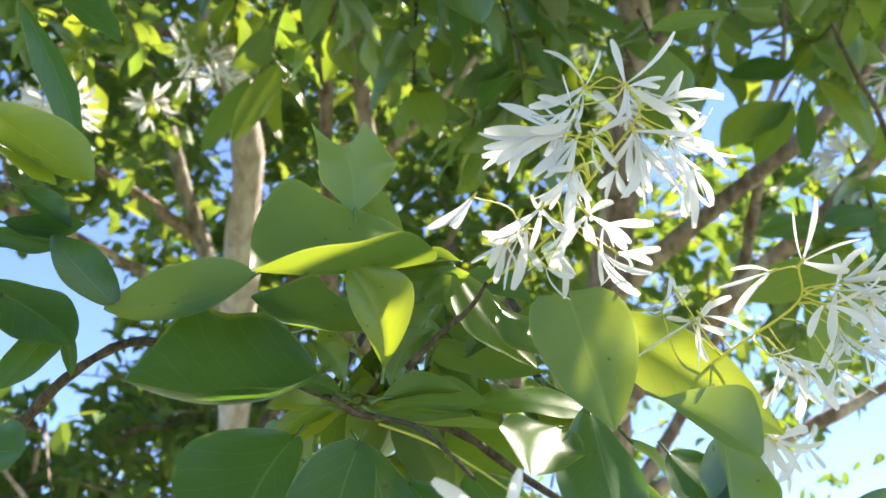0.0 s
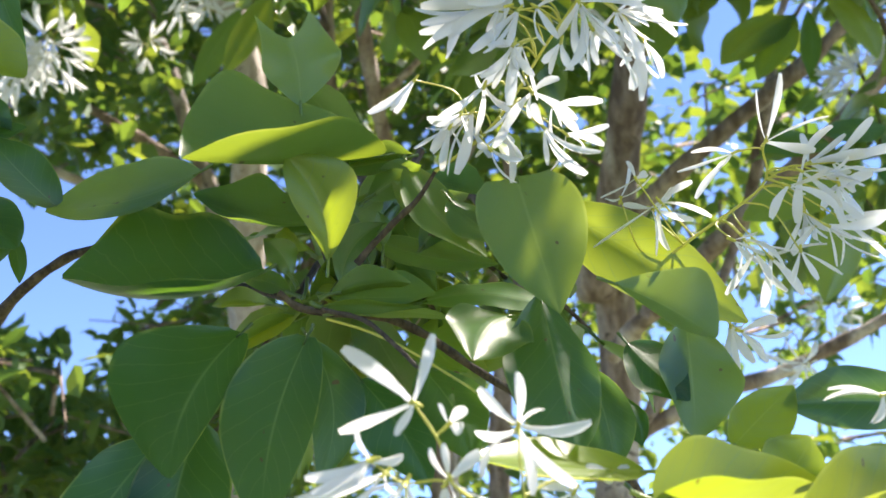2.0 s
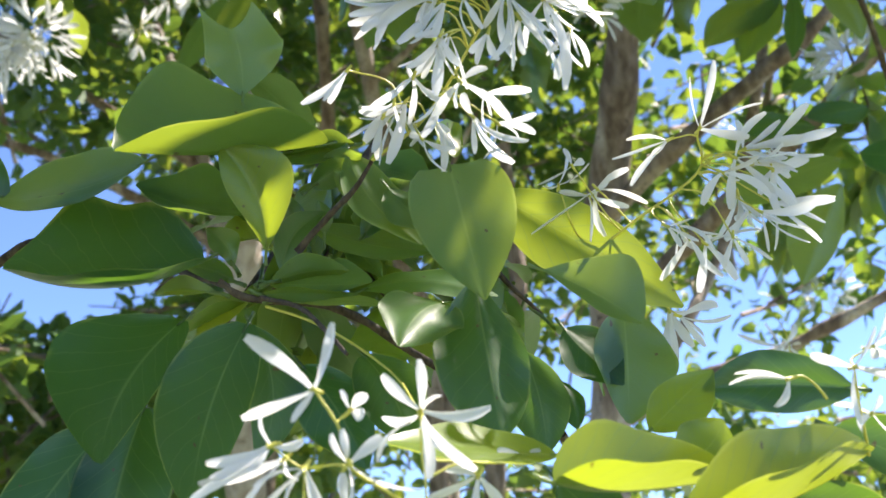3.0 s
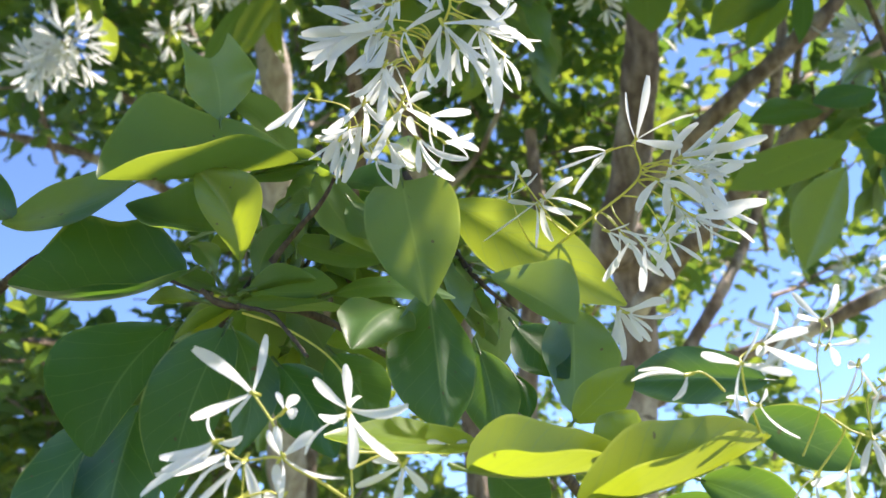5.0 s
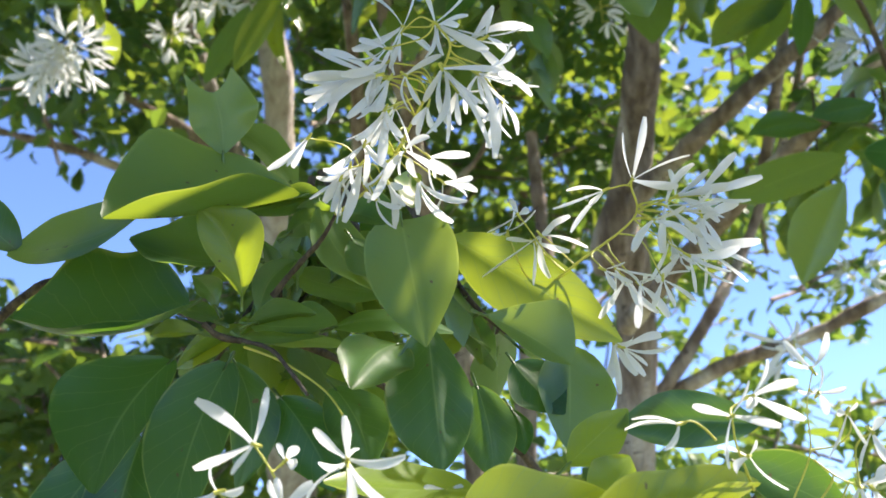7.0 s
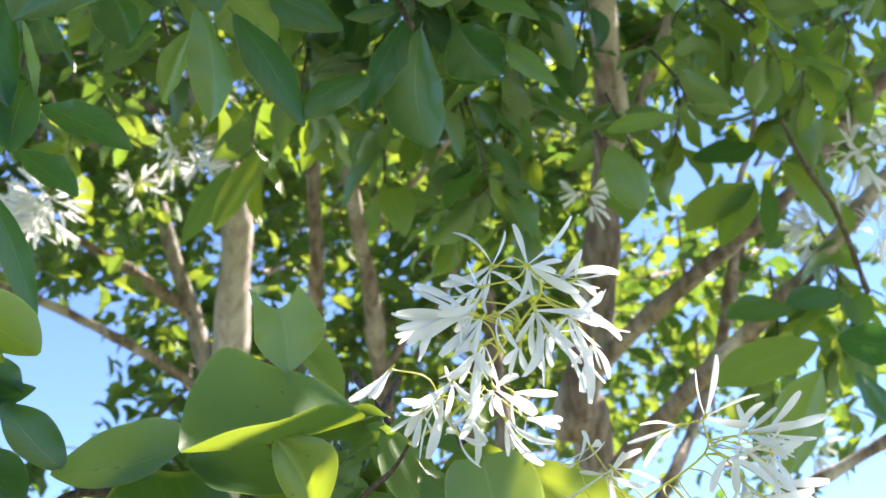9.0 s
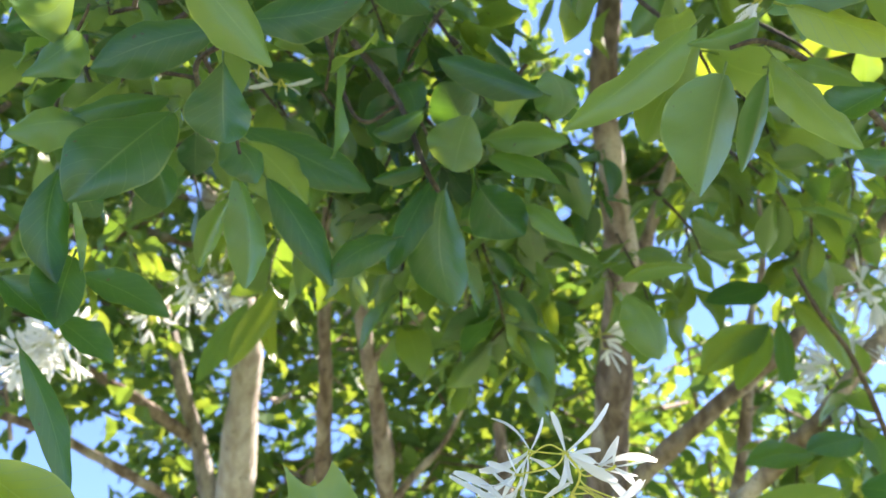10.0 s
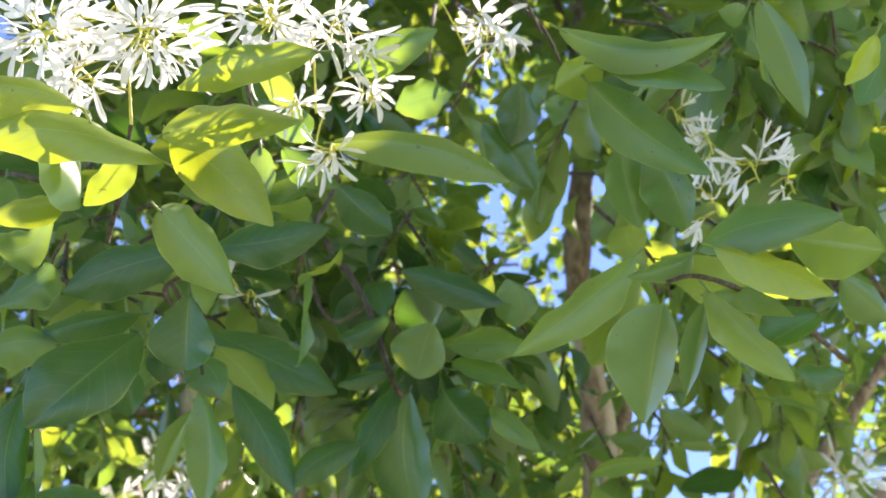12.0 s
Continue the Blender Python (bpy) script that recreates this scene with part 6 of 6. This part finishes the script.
spray(branch, (-0.060, 0.646, 2.391), (-0.44, 0.70, -0.56), 8, 0.066)
spray(branch, (0.086, 0.725, 2.446), (0.57, 0.63, -0.53), 8, 0.066)
spray(branch, (0.065, 0.721, 2.293), (-0.18, 0.76, -0.62), 8, 0.066)
spray(branch, (0.125, 0.878, 2.328), (-0.73, 0.54, -0.43), 8, 0.066)
spray(branch, (0.458, 0.409, 2.577), (-0.33, 0.73, -0.60), 8, 0.066)
spray(branch, (0.521, 0.705, 2.793), (0.51, 0.66, -0.55), 8, 0.066)
spray(branch, (0.360, 0.620, 2.406), (-0.62, 0.62, -0.49), 8, 0.066)
spray(branch, (0.402, 0.650, 2.244), (0.58, 0.62, -0.52), 8, 0.066)
spray(branch, (0.765, 0.572, 2.905), (0.20, 0.75, -0.63), 8, 0.066)
spray(branch, (0.516, 0.476, 2.414), (-0.37, 0.72, -0.59), 8, 0.066)
spray(branch, (0.594, 0.708, 2.395), (0.20, 0.75, -0.63), 8, 0.066)
spray(branch, (0.614, 0.911, 2.364), (0.22, 0.75, -0.62), 8, 0.066)
spray(branch, (-0.351, 0.331, 2.341), (-0.53, 0.66, -0.53), 6, 0.064)
spray(branch, (-0.185, 0.230, 2.066), (0.93, 0.28, -0.25), 6, 0.064)
spray(branch, (-0.187, 0.287, 2.025), (-0.58, 0.63, -0.51), 6, 0.064)
spray(branch, (-0.219, 0.316, 2.339), (-0.97, 0.20, -0.14), 6, 0.064)
spray(branch, (-0.185, 0.340, 2.298), (-0.56, 0.65, -0.52), 6, 0.064)
spray(branch, (-0.171, 0.398, 2.123), (0.88, 0.36, -0.32), 6, 0.064)
spray(branch, (-0.105, 0.287, 2.346), (0.58, 0.62, -0.53), 6, 0.064)
spray(branch, (-0.070, 0.203, 2.082), (0.22, 0.75, -0.62), 6, 0.064)
spray(branch, (-0.057, 0.300, 2.041), (-0.25, 0.75, -0.61), 6, 0.064)
spray(branch, (0.197, 0.207, 2.127), (-0.68, 0.57, -0.46), 6, 0.064)
spray(branch, (0.270, 0.375, 2.270), (0.94, 0.26, -0.23), 6, 0.064)
spray(branch, (0.231, 0.369, 2.114), (0.48, 0.67, -0.56), 6, 0.064)
spray(branch, (0.344, 0.276, 2.328), (-0.26, 0.75, -0.61), 6, 0.064)
spray(branch, (0.394, 0.340, 2.208), (0.36, 0.72, -0.60), 6, 0.064)
spray(branch, (0.420, 0.450, 2.207), (-0.31, 0.74, -0.60), 6, 0.064)

# small clusters among the shaded leaves
branch = right_branch
loose_cluster(branch, (0.2270, 0.2158, 2.1011), 0.024, 6, 0.0190)
loose_cluster(branch, (0.2546, 0.2264, 2.0823), 0.024, 6, 0.0190)
loose_cluster(branch, (0.2373, 0.2610, 2.0912), 0.022, 5, 0.0190)
loose_cluster(branch, (0.2163, 0.2226, 2.1499), 0.020, 4, 0.0190)
loose_cluster(branch, (0.2915, 0.2509, 2.0998), 0.018, 3, 0.0190)

branch = sunlit_branch
loose_cluster(branch, (-0.0014, 0.1027, 2.0149), 0.014, 4, 0.0170)
loose_cluster(branch, (0.0060, 0.1269, 2.0140), 0.014, 4, 0.0170)
loose_cluster(branch, (-0.0167, 0.1566, 2.0054), 0.014, 4, 0.0170)
loose_cluster(branch, (0.0790, 0.1144, 2.0533), 0.012, 3, 0.0170)
loose_cluster(branch, (-0.0310, 0.1196, 1.9905), 0.014, 4, 0.0170)
loose_cluster(branch, (-0.1370, 0.0695, 1.9714), 0.020, 8, 0.0170)
loose_cluster(branch, (-0.0935, 0.0723, 1.9761), 0.020, 8, 0.0170)
loose_cluster(branch, (-0.0366, 0.0740, 1.9904), 0.020, 7, 0.0170)

branch = upper_branch
loose_cluster(branch, (-0.0980, 0.2851, 2.0426), 0.012, 2, 0.0170)
loose_cluster(branch, (-0.0895, 0.3060, 2.0539), 0.012, 2, 0.0170)

# where the near branches come from
branch = main_branch
twig(branch, [(0.090, 0.397, 1.618), (0.150, 0.550, 1.555), (0.190, 0.900, 1.500), (0.260, 1.550, 1.620)], 0.0022, 0.0080)

branch = side_branch
twig(branch, [(-0.242, 0.302, 1.747), (-0.420, 0.450, 1.680), (-0.750, 1.100, 1.520), (-0.570, 2.420, 1.500)], 0.0025, 0.0100)

branch = side_branch
twig(branch, [(-0.243, 0.354, 1.696), (-0.330, 0.420, 1.690), (-0.420, 0.450, 1.680)], 0.0023, 0.0040)

branch = low_branch
twig(branch, [(0.154, 0.280, 1.540), (0.200, 0.450, 1.490), (0.240, 1.000, 1.450), (0.230, 1.650, 1.500)], 0.0016, 0.0070)

branch = upper_branch
twig(branch, [(-0.150, 0.420, 2.150), (-0.180, 0.800, 2.420), (-0.240, 1.300, 2.700), (-0.290, 1.690, 2.930)], 0.0024, 0.0080)

branch = sunlit_branch
twig(branch, [(-0.029, 0.060, 2.030), (0.000, 0.080, 2.200), (0.000, 0.110, 2.500)], 0.0016, 0.0040)
twig(branch, [(-0.115, 0.058, 2.020), (0.000, 0.110, 2.500), (0.250, 0.500, 3.150), (0.420, 0.960, 3.420)], 0.0024, 0.0090)

# tufts before the stems, their shade painted in by the dark leaf material
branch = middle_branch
spray(branch, (-0.023, 0.437, 2.208), (-0.45, 0.63, -0.63), 9, 0.062, SHADE_LEAF)
spray(branch, (0.018, 0.474, 2.142), (0.39, 0.65, -0.65), 9, 0.062, SHADE_LEAF)
spray(branch, (-0.022, 0.559, 2.155), (-0.45, 0.63, -0.63), 9, 0.062, SHADE_LEAF)
spray(branch, (0.059, 0.507, 2.137), (0.55, 0.59, -0.59), 9, 0.062, SHADE_LEAF)
spray(branch, (0.012, 0.559, 2.113), (-0.01, 0.71, -0.71), 9, 0.062, SHADE_LEAF)
spray(branch, (-0.059, 0.548, 2.238), (-0.71, 0.49, -0.50), 9, 0.062, SHADE_LEAF)
spray(branch, (0.073, 0.490, 2.226), (0.78, 0.45, -0.45), 9, 0.062, SHADE_LEAF)
spray(branch, (0.080, 0.672, 2.113), (0.23, 0.69, -0.69), 9, 0.062, SHADE_LEAF)
spray(branch, (0.110, 0.561, 2.225), (0.57, 0.58, -0.58), 9, 0.062, SHADE_LEAF)
spray(branch, (-0.114, 0.617, 2.238), (-0.36, 0.66, -0.66), 9, 0.062, SHADE_LEAF)

# ---- crown ----
rng.seed(5)


def crown_leaves(centres, per, size, gather):
    """Verts and faces of leaves standing round twig ends."""
    verts, faces = [], []
    for c in centres:
        way = Vector((rng.gauss(0, 1), rng.gauss(0, 1), rng.gauss(0, 0.6))).normalized()
        for k in range(per):
            foot = c + way * rng.uniform(-gather, gather) + Vector((rng.gauss(0, 0.03), rng.gauss(0, 0.03), rng.gauss(0, 0.03)))
            d = (Vector((rng.gauss(0, 1), rng.gauss(0, 1), rng.gauss(0, 0.8) - 0.35)) + way * 0.5).normalized()
            if open_gap(foot + d * size * 0.5):
                continue
            n = Vector((rng.gauss(0, 0.7), rng.gauss(0, 0.7), 1))
            n = (n - d * n.dot(d)).normalized()
            s = d.cross(n)
            length = size * rng.uniform(0.6, 1.2)
            w = length * rng.uniform(0.22, 0.30)
            up = n * (w * rng.uniform(0.1, 0.6))
            sag = n * (-length * rng.uniform(0, 0.15))
            i = len(verts)
            m1, m2 = foot + d * length * 0.3 - sag * 0.8, foot + d * length * 0.68 - sag * 0.8
            verts += [foot, m1 - s * w * 0.85 + up, m1, m1 + s * w * 0.85 + up, m2 - s * w * 0.9 + up, m2, m2 + s * w * 0.9 + up, foot + d * length + sag]
            faces += [(i, i + 2, i + 1), (i, i + 3, i + 2), (i + 1, i + 2, i + 5, i + 4), (i + 2, i + 3, i + 6, i + 5), (i + 4, i + 5, i + 7), (i + 5, i + 6, i + 7)]
    return verts, faces


def crown_twigs(centres, reach):
    parts = []
    for c in centres:
        if open_gap(c):
            continue
        a = c + Vector((rng.gauss(0, 1), rng.gauss(0, 1), rng.gauss(0, 0.6))).normalized() * reach
        b = c - Vector((rng.gauss(0, 1), rng.gauss(0, 1), rng.uniform(0.2, 1))).normalized() * reach
        parts.append(tube([b, c, a], 0.006, 0.002, 4))
    return merge(parts)


EYE = Vector((0.03, 0, 1.56))


def bare(p):
    """True close to the two trunks, where the twigs carry no leaves."""
    return p.z < 4 and (math.hypot(p.x - 0.38, p.y - 1.15) < 0.42 or math.hypot(p.x + 0.5, p.y - 1.8) < 0.3)


def fullness(az, el):
    """How thick the crown stands in a direction from the clearing under it."""
    if az < -21.5 and 16.5 < el < 28.5:
        return 0.0
    if az < -10 and el <= 20:
        return 1.0
    if az > 19 and el < 26 or az > 25 and el < 33:
        return 0.14
    if az > 13:
        return 0.4 if el < 19 else 1.0 if az < 22 else 0.8
    if el > 47 and abs(az - 2) < 12:
        return 1.0
    return 0.6 if el < 18 else 0.95


centres = []
while len(centres) < 1800:
    az, el = rng.uniform(-48, 46), rng.uniform(6, 70)
    dist = (2.3 if abs(az) < 22 and 8 < el < 50 else 1.9) + 2.6 * rng.random() ** 1.2
    if rng.random() > math.cos(radians(el)) or rng.random() > fullness(az, el):
        continue
    d = Vector((math.sin(radians(az)) * math.cos(radians(el)), math.cos(radians(az)) * math.cos(radians(el)), math.sin(radians(el))))
    p = EYE + d * dist
    if noise.noise(p * 1.4) < -0.15 or p.z > 4.9 or bare(p):
        continue
    centres.append(p)
while len(centres) < 2100:
    az, el = radians(rng.uniform(-42, -8)), radians(rng.uniform(5, 21))
    if az < radians(-21.5) and el > radians(16):
        continue
    centres.append(EYE + Vector((math.sin(az) * math.cos(el), math.cos(az) * math.cos(el), math.sin(el))) * rng.uniform(2.4, 4.2))
while len(centres) < 2230:
    az, el = radians(rng.uniform(7, 22)), radians(rng.uniform(29, 46))
    p = EYE + Vector((math.sin(az) * math.cos(el), math.cos(az) * math.cos(el), math.sin(el))) * rng.uniform(2.2, 4.0)
    if not bare(p):
        centres.append(p)
while len(centres) < 2410:
    p = Vector((rng.uniform(-1.7, 0.1), rng.uniform(2.5, 4.2), rng.uniform(3.1, 4.6)))
    if noise.noise(p * 1.4) > 0 and p.z - 1.56 > 0.68 * p.y:
        centres.append(p)
v, f = crown_leaves(centres, 13, 0.080, 0.14)
crown = link_mesh("crown", v, f, CROWN, tree, smooth=False)
tagged(crown, "dense green leaves of the crown with sky gaps", kind="stuff")
v, f = crown_twigs(centres[::2], 0.18)
tagged(link_mesh("brushwood", v, f, BARK, tree), kind="stuff")

# leaves behind the trunks, high up
centres = []
while len(centres) < 320:
    p = Vector((rng.uniform(-0.9, 1.6), rng.uniform(1.7, 3.2), rng.uniform(3.5, 5.0)))
    if p.z - 1.56 > 0.95 * p.y:
        centres.append(p)
v, f = crown_leaves(centres, 13, 0.080, 0.14)
tagged(link_mesh("crown", v, f, CROWN, tree, smooth=False), "leaves of the crown behind the trunks", kind="stuff")

# the part of the crown that roofs the clearing
centres = []
# unseen clump added towards the sun to shade the near leaves
while len(centres) < 190:
    side = Vector((rng.gauss(0, 0.2), rng.gauss(0, 0.22), rng.gauss(0, 0.12)))
    p = Vector((0.16, 0.22, 1.97)) + TO_SUN * rng.uniform(1.1, 2.4) + side
    centres.append(p)
while len(centres) < 1490:
    p = Vector((rng.uniform(-1.4, 2.6), rng.uniform(-1.4, 2.4), rng.uniform(2.7, 4.2)))
    d = p - EYE
    if math.degrees(math.asin(d.z / d.length)) < 58 and p.y > 0.2:
        continue
    if noise.noise(p * 1.6) < -0.2 or bare(p):
        continue
    centres.append(p)
v, f = crown_leaves(centres, 13, 0.080, 0.14)
tagged(link_mesh("crown", v, f, CROWN, tree, smooth=False), "leaves of the crown overhead, with an unseen clump added for shade", kind="stuff")

# high leaves added to block the sun and keep the low crown in shade
centres = []
while len(centres) < 70:
    side = Vector((rng.gauss(0, 0.2), rng.gauss(0, 0.2), rng.gauss(0, 0.1)))
    centres.append(Vector((0.25, 0.90, 2.30)) + TO_SUN * rng.uniform(1.1, 2.2) + side)
while len(centres) < 160:
    side = Vector((rng.gauss(0, 0.4), rng.gauss(0, 0.4), rng.gauss(0, 0.15)))
    centres.append(Vector((-1.3, 2.7, 2.0)) + TO_SUN * rng.uniform(1.9, 2.6) + side)
v, f = crown_leaves(centres, 13, 0.080, 0.14)
tagged(link_mesh("crown", v, f, CROWN, tree, smooth=False), "high leaves added to the crown to block the sun", kind="stuff")

# low leaves beyond the limbs
centres = []
while len(centres) < 46:
    az, el = radians(rng.uniform(14, 34)), radians(rng.uniform(1, 11))
    centres.append(EYE + Vector((math.sin(az) * math.cos(el), math.cos(az) * math.cos(el), math.sin(el))) * rng.uniform(2.2, 3.6))
v, f = crown_leaves(centres, 13, 0.080, 0.14)
tagged(link_mesh("crown", v, f, CROWN, tree, smooth=False), "low leaves of the crown beyond the limbs", kind="stuff")

# sprays between the near leaves and the crown
# some get the darkened leaf material, which paints in the shade between leaves
branch = upper_branch
spray(branch, (-0.073, 0.480, 2.214), (0.56, 0.45, -0.56), 7, 0.058)
spray(branch, (-0.106, 0.455, 2.160), (0.36, 0.46, -0.52), 8, 0.061)
spray(branch, (-0.079, 0.546, 2.218), (-0.22, 0.68, -0.27), 7, 0.060, SHADE_LEAF)
spray(branch, (-0.111, 0.405, 2.137), (0.78, 0.70, -0.78), 7, 0.056, SHADE_LEAF)
spray(branch, (-0.238, 0.377, 2.112), (0.48, 0.34, -0.70), 8, 0.063, SHADE_LEAF)
spray(branch, (-0.292, 0.412, 2.122), (0.12, 0.39, -0.75), 7, 0.055, SHADE_LEAF)
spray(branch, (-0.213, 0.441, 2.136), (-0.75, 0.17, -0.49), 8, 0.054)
spray(branch, (-0.312, 0.465, 2.133), (-0.02, 0.20, -0.44), 7, 0.052, SHADE_LEAF)
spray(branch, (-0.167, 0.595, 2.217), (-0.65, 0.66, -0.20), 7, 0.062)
spray(branch, (-0.218, 0.542, 2.179), (0.18, 0.32, -0.62), 8, 0.064, SHADE_LEAF)
spray(branch, (-0.115, 0.434, 2.246), (0.72, 0.74, -0.43), 8, 0.054, SHADE_LEAF)
spray(branch, (-0.154, 0.364, 2.226), (-0.20, 0.40, -0.33), 7, 0.058, SHADE_LEAF)
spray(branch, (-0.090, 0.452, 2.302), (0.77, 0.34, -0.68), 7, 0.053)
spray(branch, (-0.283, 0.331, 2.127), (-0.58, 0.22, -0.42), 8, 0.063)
spray(branch, (-0.216, 0.295, 2.123), (-0.04, 0.49, -0.24), 7, 0.063, SHADE_LEAF)
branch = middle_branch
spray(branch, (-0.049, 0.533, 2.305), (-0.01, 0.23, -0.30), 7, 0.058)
spray(branch, (0.080, 0.546, 2.297), (-0.64, 0.15, -0.23), 8, 0.060, SHADE_LEAF)
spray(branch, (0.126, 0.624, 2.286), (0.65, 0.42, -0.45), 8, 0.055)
spray(branch, (0.171, 0.639, 2.336), (0.68, 0.19, -0.34), 7, 0.058, SHADE_LEAF)
spray(branch, (0.171, 0.654, 2.244), (-0.26, 0.55, -0.50), 9, 0.054, SHADE_LEAF)
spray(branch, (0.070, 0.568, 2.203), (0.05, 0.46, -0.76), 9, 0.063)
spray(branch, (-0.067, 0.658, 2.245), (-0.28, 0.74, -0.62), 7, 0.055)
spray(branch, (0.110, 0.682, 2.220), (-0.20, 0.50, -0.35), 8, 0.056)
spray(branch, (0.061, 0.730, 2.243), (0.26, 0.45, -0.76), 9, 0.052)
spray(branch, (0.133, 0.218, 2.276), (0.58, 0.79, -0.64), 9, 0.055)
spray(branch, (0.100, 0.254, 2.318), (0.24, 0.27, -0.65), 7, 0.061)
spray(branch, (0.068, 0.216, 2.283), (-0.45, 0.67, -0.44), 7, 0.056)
spray(branch, (-0.023, 0.301, 2.293), (0.52, 0.20, -0.43), 9, 0.055, SHADE_LEAF)
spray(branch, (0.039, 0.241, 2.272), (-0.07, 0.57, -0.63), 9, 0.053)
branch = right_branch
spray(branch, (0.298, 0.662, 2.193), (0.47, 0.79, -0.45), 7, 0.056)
spray(branch, (0.374, 0.454, 2.225), (0.39, 0.43, -0.56), 8, 0.057, SHADE_LEAF)
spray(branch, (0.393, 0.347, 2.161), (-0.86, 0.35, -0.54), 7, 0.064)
spray(branch, (0.346, 0.314, 2.213), (0.44, 0.55, -0.80), 9, 0.056, SHADE_LEAF)
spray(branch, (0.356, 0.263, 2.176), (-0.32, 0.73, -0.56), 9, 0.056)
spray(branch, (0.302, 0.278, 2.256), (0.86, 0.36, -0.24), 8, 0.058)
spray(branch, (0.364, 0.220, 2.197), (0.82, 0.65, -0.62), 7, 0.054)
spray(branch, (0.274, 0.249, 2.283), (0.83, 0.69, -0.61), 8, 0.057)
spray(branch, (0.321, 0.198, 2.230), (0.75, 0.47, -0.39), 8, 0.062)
spray(branch, (0.248, 0.299, 2.263), (-0.25, 0.40, -0.51), 9, 0.058, SHADE_LEAF)
spray(branch, (0.247, 0.375, 2.275), (-0.61, 0.45, -0.28), 8, 0.061)

# the tree's parts hang on its base
bpy.context.view_layer.update()
for ob in list(tree.children):
    ob.matrix_parent_inverse = tree_inverse
